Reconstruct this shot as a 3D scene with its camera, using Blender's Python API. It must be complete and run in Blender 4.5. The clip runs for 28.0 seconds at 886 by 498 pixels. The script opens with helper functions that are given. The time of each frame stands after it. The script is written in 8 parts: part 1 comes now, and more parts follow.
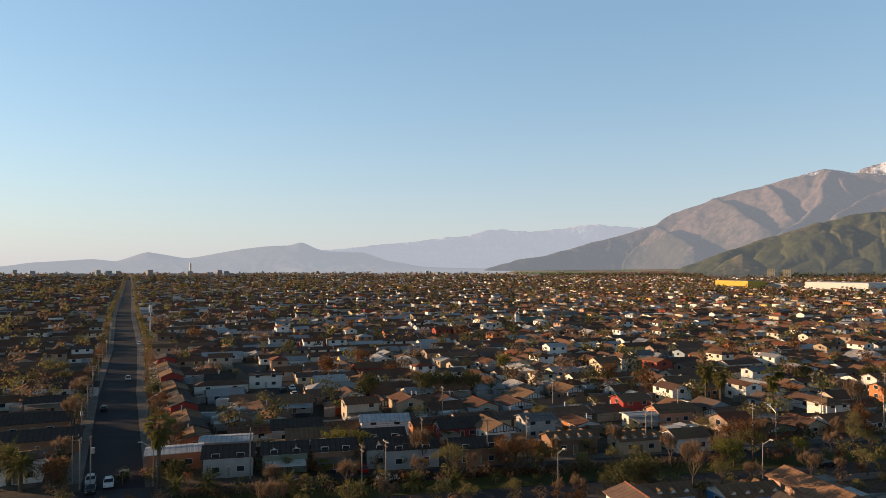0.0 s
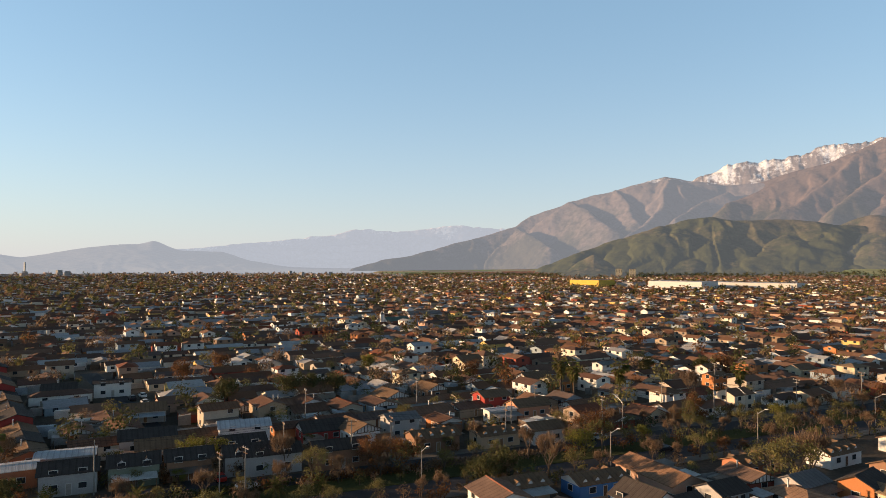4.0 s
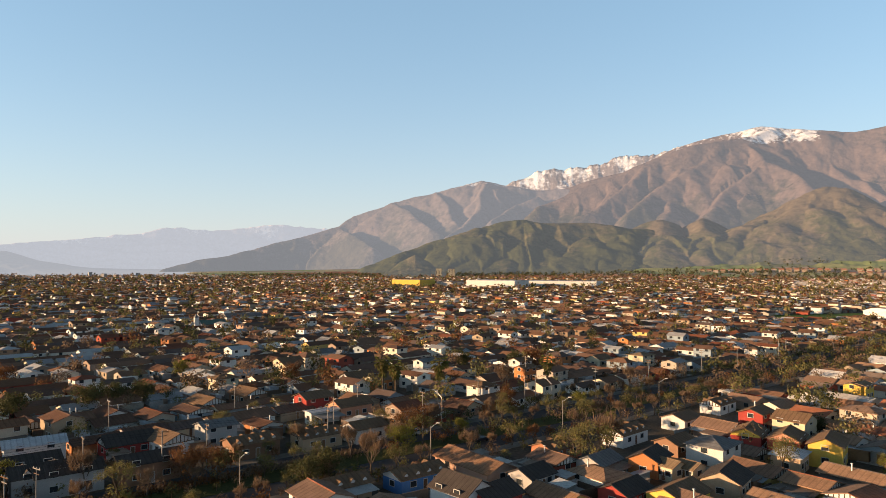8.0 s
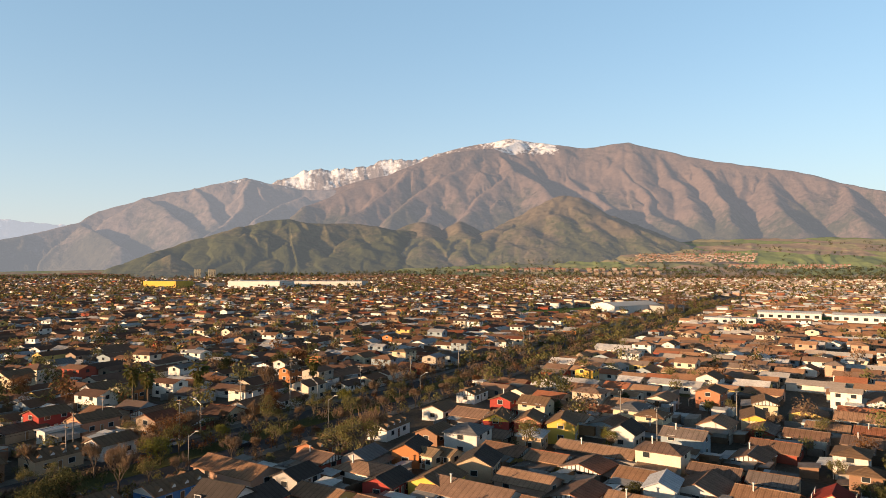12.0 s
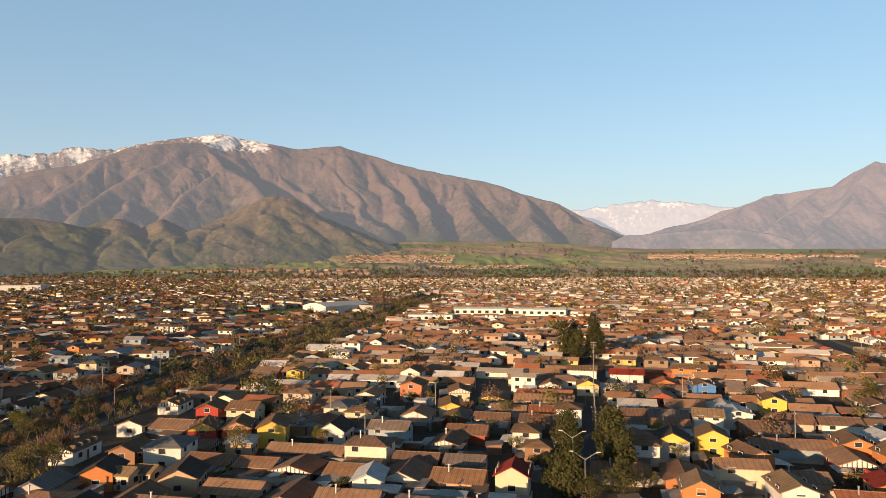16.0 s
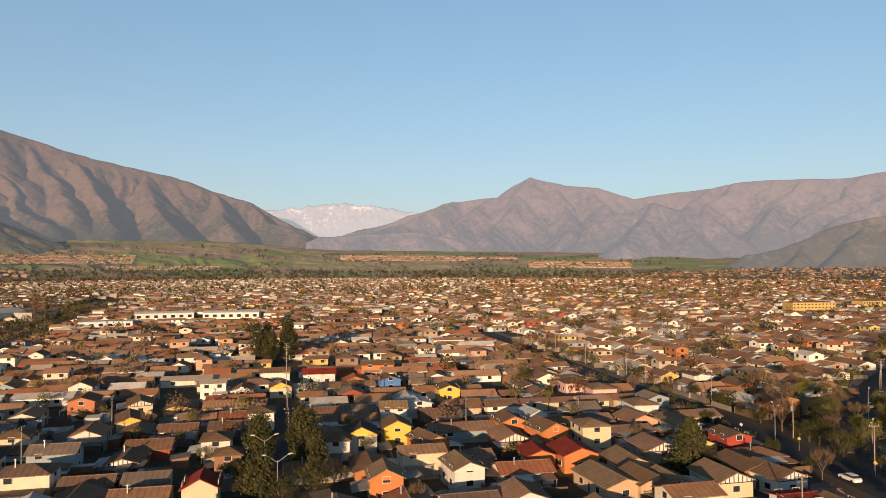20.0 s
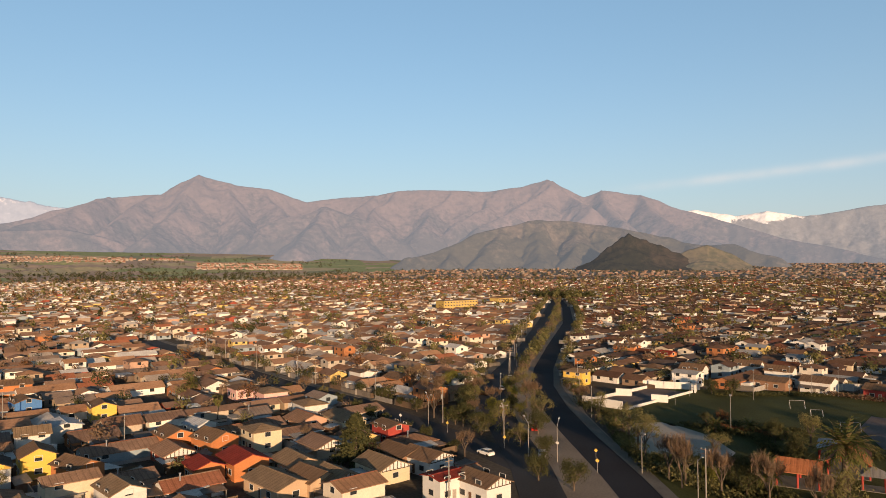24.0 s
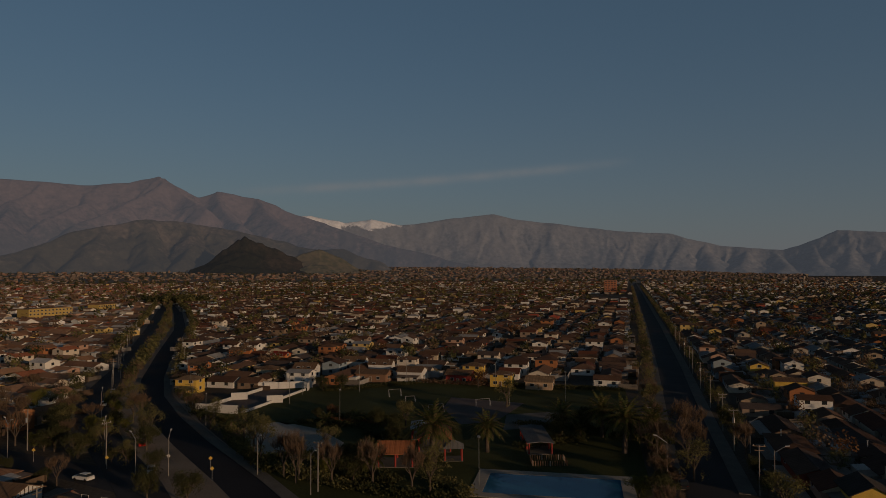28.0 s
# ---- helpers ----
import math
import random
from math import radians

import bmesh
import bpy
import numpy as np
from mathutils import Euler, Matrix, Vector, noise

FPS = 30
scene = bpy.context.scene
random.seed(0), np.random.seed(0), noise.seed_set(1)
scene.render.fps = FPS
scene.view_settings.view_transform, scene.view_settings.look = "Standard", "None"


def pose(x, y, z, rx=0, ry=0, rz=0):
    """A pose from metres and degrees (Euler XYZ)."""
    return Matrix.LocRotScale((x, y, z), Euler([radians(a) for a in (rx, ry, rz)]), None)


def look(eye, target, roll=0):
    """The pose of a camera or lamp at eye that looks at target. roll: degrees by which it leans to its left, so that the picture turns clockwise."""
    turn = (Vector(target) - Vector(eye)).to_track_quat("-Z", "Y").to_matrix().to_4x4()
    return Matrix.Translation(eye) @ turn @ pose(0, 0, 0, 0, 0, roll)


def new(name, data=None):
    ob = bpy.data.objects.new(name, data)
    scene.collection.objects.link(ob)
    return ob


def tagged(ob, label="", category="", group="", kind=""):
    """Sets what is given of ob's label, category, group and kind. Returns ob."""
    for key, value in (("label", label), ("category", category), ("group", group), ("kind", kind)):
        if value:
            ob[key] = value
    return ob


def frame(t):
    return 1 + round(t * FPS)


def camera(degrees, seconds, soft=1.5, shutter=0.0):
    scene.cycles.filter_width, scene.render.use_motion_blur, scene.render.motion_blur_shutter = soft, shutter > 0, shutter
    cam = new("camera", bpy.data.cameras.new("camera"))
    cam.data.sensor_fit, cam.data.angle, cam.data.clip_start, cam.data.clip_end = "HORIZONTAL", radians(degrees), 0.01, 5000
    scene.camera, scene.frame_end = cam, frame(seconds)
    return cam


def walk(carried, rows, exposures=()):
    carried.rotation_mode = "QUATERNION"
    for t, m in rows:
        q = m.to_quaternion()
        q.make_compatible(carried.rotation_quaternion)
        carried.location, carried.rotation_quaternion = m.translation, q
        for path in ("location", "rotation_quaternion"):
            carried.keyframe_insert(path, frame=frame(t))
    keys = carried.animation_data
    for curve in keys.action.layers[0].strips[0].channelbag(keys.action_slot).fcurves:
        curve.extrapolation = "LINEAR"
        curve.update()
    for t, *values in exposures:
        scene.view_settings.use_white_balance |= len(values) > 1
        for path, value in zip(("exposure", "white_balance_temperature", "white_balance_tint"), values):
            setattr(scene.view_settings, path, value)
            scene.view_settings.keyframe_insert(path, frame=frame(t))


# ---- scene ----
cam = camera(65.0, 28.0, soft=0.6)
ROWS = [
    (0.0, pose(0.00, 0.00, 40.00, 91.28, -0.11, -0.03)),
    (0.5, pose(0.02, 0.06, 40.01, 91.26, -0.16, -1.13)),
    (1.0, pose(0.04, 0.12, 40.02, 91.28, -0.18, -2.44)),
    (1.5, pose(0.05, 0.15, 40.01, 91.28, -0.17, -3.81)),
    (2.0, pose(0.07, 0.16, 40.00, 91.29, -0.14, -5.24)),
    (2.5, pose(0.06, 0.16, 39.99, 91.29, -0.13, -6.67)),
    (3.0, pose(0.06, 0.14, 39.99, 91.29, -0.12, -8.11)),
    (3.5, pose(0.05, 0.12, 40.01, 91.30, -0.15, -9.54)),
    (5.5, pose(0.05, -0.10, 40.04, 91.34, -0.14, -16.17)),
    (6.0, pose(0.06, -0.18, 40.04, 91.35, -0.11, -17.92)),
    (6.5, pose(0.06, -0.27, 40.04, 91.34, -0.11, -19.76)),
    (7.0, pose(0.01, -0.34, 40.03, 91.35, -0.06, -21.67)),
    (7.5, pose(-0.07, -0.36, 40.00, 91.35, -0.06, -23.60)),
    (8.0, pose(-0.17, -0.39, 39.97, 91.35, -0.04, -25.60)),
    (8.5, pose(-0.25, -0.42, 39.95, 91.35, -0.04, -27.66)),
    (9.0, pose(-0.32, -0.46, 39.95, 91.34, -0.00, -29.77)),
    (9.5, pose(-0.39, -0.50, 39.94, 91.33, -0.02, -31.95)),
    (10.0, pose(-0.46, -0.54, 39.92, 91.32, -0.05, -34.26)),
    (10.5, pose(-0.54, -0.58, 39.87, 91.35, -0.01, -36.69)),
    (11.0, pose(-0.60, -0.61, 39.83, 91.37, 0.02, -39.20)),
    (11.5, pose(-0.63, -0.65, 39.77, 91.38, 0.02, -41.92)),
    (13.5, pose(-0.60, -0.74, 39.71, 91.42, 0.08, -53.13)),
    (14.0, pose(-0.65, -0.76, 39.71, 91.43, 0.16, -55.98)),
    (14.5, pose(-0.76, -0.80, 39.72, 91.44, 0.12, -58.92)),
    (15.0, pose(-0.92, -0.87, 39.74, 91.44, 0.16, -61.98)),
    (15.5, pose(-1.11, -0.96, 39.80, 91.43, 0.14, -65.04)),
    (16.0, pose(-1.30, -1.07, 39.87, 91.43, 0.13, -68.09)),
    (16.5, pose(-1.49, -1.19, 39.93, 91.41, 0.16, -71.13)),
    (17.0, pose(-1.68, -1.28, 39.96, 91.41, 0.20, -74.20)),
    (17.5, pose(-1.83, -1.34, 39.98, 91.43, 0.22, -77.27)),
    (18.0, pose(-1.94, -1.35, 39.97, 91.42, 0.22, -80.33)),
    (18.5, pose(-1.98, -1.32, 39.97, 91.42, 0.17, -83.45)),
    (19.0, pose(-1.98, -1.26, 39.98, 91.43, 0.21, -86.60)),
    (19.5, pose(-2.00, -1.21, 40.03, 91.44, 0.22, -89.73)),
    (20.0, pose(-2.05, -1.16, 40.09, 91.44, 0.18, -92.89)),
    (20.5, pose(-2.16, -1.11, 40.17, 91.46, 0.16, -96.06)),
    (21.0, pose(-2.33, -1.08, 40.25, 91.46, 0.20, -99.23)),
    (21.5, pose(-2.54, -1.02, 40.34, 91.46, 0.16, -102.44)),
    (23.5, pose(-3.51, -0.63, 40.74, 91.48, 0.20, -115.84)),
    (24.0, pose(-3.71, -0.49, 40.81, 91.49, 0.25, -119.44)),
    (24.5, pose(-3.86, -0.33, 40.86, 91.51, 0.24, -123.20)),
    (25.0, pose(-3.97, -0.16, 40.87, 91.53, 0.23, -127.01)),
    (25.5, pose(-4.03, -0.02, 40.86, 91.55, 0.21, -130.83)),
    (26.0, pose(-4.04, 0.11, 40.84, 91.57, 0.18, -134.65)),
    (26.5, pose(-4.01, 0.22, 40.82, 91.56, 0.21, -138.49)),
    (27.0, pose(-3.94, 0.33, 40.81, 91.59, 0.18, -142.36)),
    (27.5, pose(-3.85, 0.44, 40.80, 91.63, 0.10, -146.28)),
    (28.0, pose(-3.77, 0.54, 40.80, 91.65, 0.12, -150.34)),
]
BASE = 0.76
FADE = [(t, BASE + s) for t, s in ((0.0, 0.05), (8.0, 0.25), (11.5, 0.25), (17.0, 0.0), (21.0, -0.2), (25.6, -0.18), (26.0, -0.25), (26.5, -0.6), (27.0, -1.12), (27.5, -1.76), (28.0, -2.4))]
def balance(t):
    for (a, k0), (b, k1) in zip(KELVIN, KELVIN[1:]):
        if a <= t <= b:
            return k0 + (k1 - k0) * (t - a) / (b - a)


KELVIN = [(0.0, 6450), (8.0, 6700), (17.0, 6700), (21.0, 6500), (25.0, 6420), (27.0, 6250), (28.0, 6200)]
walk(cam, ROWS, [(t, s, balance(t), 10) for t, s in FADE])

# ---- daylight: low evening sun in a clear sky ----
SUN_HEADING, SUN_ELEVATION = -74.0, 7.4
world = bpy.data.worlds.new("evening_sky")
scene.world = world
world.use_nodes = True
wn = world.node_tree
sky = wn.nodes.new("ShaderNodeTexSky")
sky.sky_type = "NISHITA"
sky.sun_disc = False
sky.sun_elevation = radians(SUN_ELEVATION)
sky.sun_rotation = radians(SUN_HEADING)
sky.altitude = 700
sky.air_density, sky.dust_density, sky.ozone_density = 1.0, 0.6, 1.6
wn.nodes["Background"].inputs["Strength"].default_value = 0.112


def wmath(op, a, b=None, c=None):
    nd = wn.nodes.new("ShaderNodeMath")
    nd.operation = op
    for i, v in enumerate((a, b, c)):
        if v is not None and isinstance(v, (int, float)):
            nd.inputs[i].default_value = v
        elif v is not None:
            wn.links.new(v, nd.inputs[i])
    return nd.outputs[0]


def wmix(fac, a, b):
    nd = wn.nodes.new("ShaderNodeMix")
    nd.data_type = "RGBA"
    for k, v in (("Factor", fac), ("A", a), ("B", b)):
        if isinstance(v, (int, float, tuple)):
            nd.inputs[k].default_value = v
        else:
            wn.links.new(v, nd.inputs[k])
    return nd.outputs["Result"]


# pale haze low over the horizon all round, and one thin streak of high cloud
way = wn.nodes.new("ShaderNodeTexCoord").outputs["Generated"]
sep = wn.nodes.new("ShaderNodeSeparateXYZ")
wn.links.new(way, sep.inputs[0])
up = wmath("MAXIMUM", sep.outputs["Z"], 0.0)
haze = wmath("POWER", wmath("SUBTRACT", 1.0, up), 7.0)
tint = wn.nodes.new("ShaderNodeMix")
tint.data_type, tint.blend_type = "RGBA", "MULTIPLY"
tint.inputs["Factor"].default_value = 1.0
tint.inputs["B"].default_value = (1.01, 1.15, 1.21, 1)
wn.links.new(sky.outputs[0], tint.inputs["A"])
even = wmix(0.42, tint.outputs["Result"], (1.8, 2.9, 4.05, 1))
deep = wn.nodes.new("ShaderNodeMapRange")
deep.interpolation_type = "SMOOTHSTEP"
for k, v in (("From Min", 0.38), ("From Max", 0.62), ("To Min", 1.0), ("To Max", 0.16)):
    deep.inputs[k].default_value = v
wn.links.new(up, deep.inputs["Value"])
dome = wn.nodes.new("ShaderNodeVectorMath")
dome.operation = "SCALE"
wn.links.new(even, dome.inputs[0]), wn.links.new(deep.outputs[0], dome.inputs["Scale"])
air = wmix(wmath("MULTIPLY", haze, 0.86), dome.outputs[0], (3.35, 3.26, 3.42, 1))
heading = wmath("ARCTAN2", sep.outputs["X"], sep.outputs["Y"])
rise = wmath("MULTIPLY_ADD", wmath("SUBTRACT", heading, radians(137)), 0.075, 0.1106)
gap = wmath("DIVIDE", wmath("SUBTRACT", up, rise), 0.0062)
line = wmath("POWER", 2.718, wmath("MULTIPLY", wmath("MULTIPLY", gap, gap), -1.0))
ends = wmath("MULTIPLY", wmath("SMOOTH_MIN", wmath("MAXIMUM", wmath("MULTIPLY", wmath("SUBTRACT", heading, radians(132)), 6.0), 0.0), 1.0, 0.1),
             wmath("SMOOTH_MIN", wmath("MAXIMUM", wmath("MULTIPLY", wmath("SUBTRACT", radians(166), heading), 8.0), 0.0), 1.0, 0.1))
wisp = wn.nodes.new("ShaderNodeTexNoise")
wisp.inputs["Scale"].default_value, wisp.inputs["Detail"].default_value = 22.0, 5.0
wn.links.new(way, wisp.inputs["Vector"])
cloud = wmath("MULTIPLY", wmath("MULTIPLY", line, ends), wmath("MULTIPLY", wisp.outputs[0], 0.9))
wn.links.new(wmix(cloud, air, (4.6, 4.5, 4.4, 1)), wn.nodes["Background"].inputs["Color"])


def toward(heading, elevation=0.0):
    h, e = radians(heading), radians(elevation)
    return Vector((math.sin(h) * math.cos(e), math.cos(h) * math.cos(e), math.sin(e)))


lamp = bpy.data.lights.new("sun", "SUN")
lamp.energy, lamp.angle, lamp.color = 5.0, radians(0.53), (1.0, 0.65, 0.37)
sun = new("sun", lamp)
sun.matrix_world = look(toward(SUN_HEADING, SUN_ELEVATION) * 900, (0, 0, 0))


# ---- materials ----
def material(name, colours, rough=0.85, scale=1.0, vary=0.25, bump=0.0, metal=0.0, source="object", grain=9.0, stripes=None):
    """Node material. colours: one colour, or several picked piece by piece. Two noises (stains and grain) vary it; stripes: (axis, spacing in m) of ribs."""
    m = bpy.data.materials.new(name)
    m.use_nodes = True
    nt, b = m.node_tree, m.node_tree.nodes["Principled BSDF"]
    n, link = nt.nodes.new, nt.links.new
    b.inputs["Roughness"].default_value, b.inputs["Metallic"].default_value = rough, metal
    b.inputs["Specular IOR Level"].default_value = 0.1
    if isinstance(colours[0], (int, float)):
        colours = [colours]
    ramp = n("ShaderNodeValToRGB")
    ramp.color_ramp.interpolation = "CONSTANT"
    el = ramp.color_ramp.elements
    while len(el) < min(len(colours), 30):
        el.new(0.5)
    while len(el) > max(1, len(colours)):
        el.remove(el[-1])
    for i, c in enumerate(colours):
        el[i].position, el[i].color = i / len(colours), (*c, 1)
    if source == "island":
        link(n("ShaderNodeNewGeometry").outputs["Random Per Island"], ramp.inputs[0])
    else:
        link(n("ShaderNodeObjectInfo").outputs["Random"], ramp.inputs[0])
    tc = n("ShaderNodeTexCoord")
    place = n("ShaderNodeNewGeometry").outputs["Position"] if source == "world" else tc.outputs["Object"]
    stain, fine = n("ShaderNodeTexNoise"), n("ShaderNodeTexNoise")
    for node, s, d in ((stain, scale, 4), (fine, scale * grain, 3)):
        node.inputs["Scale"].default_value, node.inputs["Detail"].default_value = s, d
        link(place, node.inputs["Vector"])
    add = n("ShaderNodeMath")
    add.operation = "ADD"
    link(stain.outputs[0], add.inputs[0]), link(fine.outputs[0], add.inputs[1])
    rng = n("ShaderNodeMapRange")
    for k, v in (("From Min", 0.6), ("From Max", 1.4), ("To Min", 1 - vary), ("To Max", 1 + vary)):
        rng.inputs[k].default_value = v
    link(add.outputs[0], rng.inputs["Value"])
    mul = n("ShaderNodeVectorMath")
    mul.operation = "SCALE"
    link(ramp.outputs[0], mul.inputs[0]), link(rng.outputs[0], mul.inputs["Scale"])
    link(mul.outputs[0], b.inputs["Base Color"])
    height = add.outputs[0]
    if stripes and bump > 0.4:
        joint = n("ShaderNodeTexWave")
        joint.bands_direction, joint.wave_profile = stripes[0], "SAW"
        joint.inputs["Scale"].default_value, joint.inputs["Distortion"].default_value = 0.314 / 1.05, 0.6
        link(tc.outputs["Object"], joint.inputs["Vector"])
        dull = n("ShaderNodeMapRange")
        for k, v in (("From Min", 0.0), ("From Max", 0.35), ("To Min", 0.72), ("To Max", 1.03)):
            dull.inputs[k].default_value = v
        link(joint.outputs["Fac"], dull.inputs["Value"])
        both = n("ShaderNodeMath")
        both.operation = "MULTIPLY"
        link(dull.outputs[0], both.inputs[0]), link(rng.outputs[0], both.inputs[1]), link(both.outputs[0], mul.inputs["Scale"])
    if stripes:
        wave = n("ShaderNodeTexWave")
        wave.bands_direction = stripes[0]
        wave.inputs["Scale"].default_value = 0.314 / stripes[1]
        link(tc.outputs["Object"], wave.inputs["Vector"])
        height = wave.outputs["Fac"]
    if bump:
        bp = n("ShaderNodeBump")
        bp.inputs["Strength"].default_value, bp.inputs["Distance"].default_value = bump, 0.05
        link(height, bp.inputs["Height"]), link(bp.outputs[0], b.inputs["Normal"])
    return m


WALL_TONES = [(0.80, 0.76, 0.68), (0.50, 0.42, 0.33), (0.84, 0.82, 0.78), (0.40, 0.31, 0.22), (0.66, 0.48, 0.18), (0.42, 0.18, 0.08),
              (0.82, 0.79, 0.73), (0.64, 0.54, 0.40), (0.34, 0.09, 0.06), (0.70, 0.62, 0.50), (0.28, 0.20, 0.14), (0.52, 0.33, 0.24),
              (0.76, 0.73, 0.68), (0.46, 0.40, 0.33), (0.30, 0.36, 0.40), (0.34, 0.26, 0.20)]
ROOF_TONES = [(0.125, 0.082, 0.058), (0.155, 0.106, 0.073), (0.11, 0.075, 0.056), (0.18, 0.125, 0.088), (0.13, 0.094, 0.073), (0.10, 0.075, 0.062), (0.15, 0.098, 0.064),
              (0.165, 0.078, 0.05), (0.14, 0.105, 0.083), (0.12, 0.08, 0.058), (0.17, 0.12, 0.085), (0.11, 0.10, 0.094)]
SHEET_TONES = [(0.26, 0.25, 0.24), (0.40, 0.40, 0.40), (0.22, 0.20, 0.18), (0.16, 0.13, 0.11), (0.26, 0.22, 0.18), (0.55, 0.55, 0.53), (0.30, 0.33, 0.36), (0.2, 0.14, 0.1), (0.13, 0.10, 0.08)]
M = {}
WALL_TONES = [(r * 0.86, g * 0.86, b * 0.86) for r, g, b in WALL_TONES]
ROOF_TONES = [(r * 1.4, g * 1.28, b * 1.18) for r, g, b in ROOF_TONES]
M["wall"] = material("painted_render", WALL_TONES, 0.9, 0.5, 0.16, 0.15)
BROWN_ROOFS = [(r * 0.84, g * 0.74, b * 0.74) for r, g, b in ROOF_TONES]
M["roof"] = material("fibre_cement_roof", BROWN_ROOFS, 0.9, 0.45, 0.32, 0.5, stripes=("X", 0.35))
M["sheet"] = material("corrugated_sheet", SHEET_TONES, 0.55, 0.6, 0.3, 0.4, stripes=("X", 0.2))
M["far_wall"] = material("distant_wall", WALL_TONES + [(0.62, 0.6, 0.56), (0.6, 0.55, 0.47), (0.64, 0.62, 0.58), (0.58, 0.5, 0.4)], 0.9, 0.2, 0.15, source="island")
M["far_roof"] = material("distant_roof", BROWN_ROOFS + [(0.4, 0.4, 0.4), (0.3, 0.3, 0.31)], 0.9, 0.2, 0.25, source="island")
# copies of the roof tones with shade (darker) or sun (lighter) put into them
M["shaded_roof"] = material("shaded_fibre_cement_roof", [(r * 0.56, g * 0.52, b * 0.55) for r, g, b in ROOF_TONES], 0.9, 0.45, 0.32, 0.5, stripes=("X", 0.35))
M["far_shaded_roof"] = material("shaded_distant_roof", [(r * 0.66, g * 0.62, b * 0.64) for r, g, b in ROOF_TONES] + [(0.3, 0.3, 0.3)], 0.9, 0.2, 0.28, source="island")
M["sunlit_tan_roof"] = material("sunlit_far_roof", [(r * 1.6, g * 1.46, b * 1.36) for r, g, b in ROOF_TONES] + [(0.48, 0.45, 0.42), (0.58, 0.56, 0.54), (0.40, 0.34, 0.29)], 0.9, 0.2, 0.28, source="island")
M["sunlit_pale_roof"] = material("sunlit_fibre_cement_roof", [(r * 1.3, g * 1.25, b * 1.25) for r, g, b in ROOF_TONES], 0.9, 0.45, 0.32, 0.5, stripes=("X", 0.35))
M["glass"] = material("window_glass", (0.03, 0.035, 0.04), 0.12, 1, 0.1)
M["glass"].node_tree.nodes["Principled BSDF"].inputs["Specular IOR Level"].default_value = 0.5
M["frame"] = material("white_frame", (0.50, 0.48, 0.45), 0.6, 2, 0.08)
M["timber"] = material("dark_timber", (0.07, 0.045, 0.03), 0.85, 2, 0.3, 0.2)
M["wood"] = material("brown_wood", [(0.20, 0.11, 0.06), (0.14, 0.08, 0.05), (0.26, 0.17, 0.10), (0.3, 0.27, 0.24)], 0.8, 2, 0.3, 0.2)
M["ground"] = material("dry_earth", (0.10, 0.084, 0.066), 0.95, 0.05, 0.5, 0.2, source="world", grain=25)
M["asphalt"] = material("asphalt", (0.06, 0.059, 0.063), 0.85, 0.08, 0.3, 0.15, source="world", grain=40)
# darker copy of the asphalt, with the shade of two roads in its colour
M["shaded_asphalt"] = material("shaded_asphalt", (0.034, 0.033, 0.038), 0.85, 0.08, 0.3, 0.15, source="world", grain=40)
M["paving"] = material("concrete_paving", (0.17, 0.158, 0.14), 0.9, 0.2, 0.3, 0.15, source="world", grain=20)
M["dirt"] = material("bare_dirt", (0.27, 0.225, 0.18), 0.95, 0.1, 0.35, 0.2, source="world", grain=25)
M["grass"] = material("grass", (0.07, 0.075, 0.026), 0.95, 0.06, 0.45, 0.3, source="world", grain=40)
M["bark"] = material("bark", (0.11, 0.085, 0.065), 0.95, 2, 0.35, 0.4)
M["concrete"] = material("concrete", (0.25, 0.235, 0.215), 0.9, 1, 0.2, 0.1)
M["steel"] = material("galvanised_steel", (0.42, 0.43, 0.44), 0.45, 2, 0.15, metal=0.6)
M["wire"] = material("black_cable", (0.02, 0.02, 0.02), 0.6, 1, 0.1)
M["white"] = material("white_paint", (0.60, 0.59, 0.565), 0.8, 0.3, 0.1)


def tone(name, c, **kw):
    M[name] = material(name + "_finish", c, **{"rough": 0.88, "scale": 0.5, "vary": 0.14, "bump": 0.12, **kw})


for nm, c in (("cream", (0.53, 0.46, 0.325)), ("yellow", (0.62, 0.42, 0.09)), ("orange", (0.44, 0.175, 0.07)), ("red", (0.31, 0.055, 0.045)), ("salmon", (0.50, 0.25, 0.16)),
              ("tan", (0.46, 0.33, 0.22)), ("grey", (0.36, 0.345, 0.33)), ("blue", (0.08, 0.19, 0.42)), ("pale", (0.56, 0.54, 0.505)), ("brick", (0.38, 0.16, 0.09)),
              ("brown", (0.24, 0.14, 0.09)), ("pink", (0.66, 0.40, 0.36)), ("green", (0.19, 0.21, 0.16))):
    tone(nm, c)
for nm, c in (("roof_brown", (0.185, 0.118, 0.074)), ("roof_red", (0.24, 0.04, 0.028)), ("roof_grey", (0.17, 0.168, 0.17)), ("roof_dark", (0.065, 0.055, 0.05)), ("roof_pale", (0.45, 0.47, 0.50)),
              ("roof_tan", (0.25, 0.175, 0.11)), ("roof_tile", (0.36, 0.14, 0.065))):
    tone(nm, c, stripes=("X", 0.35), bump=0.5, vary=0.28)


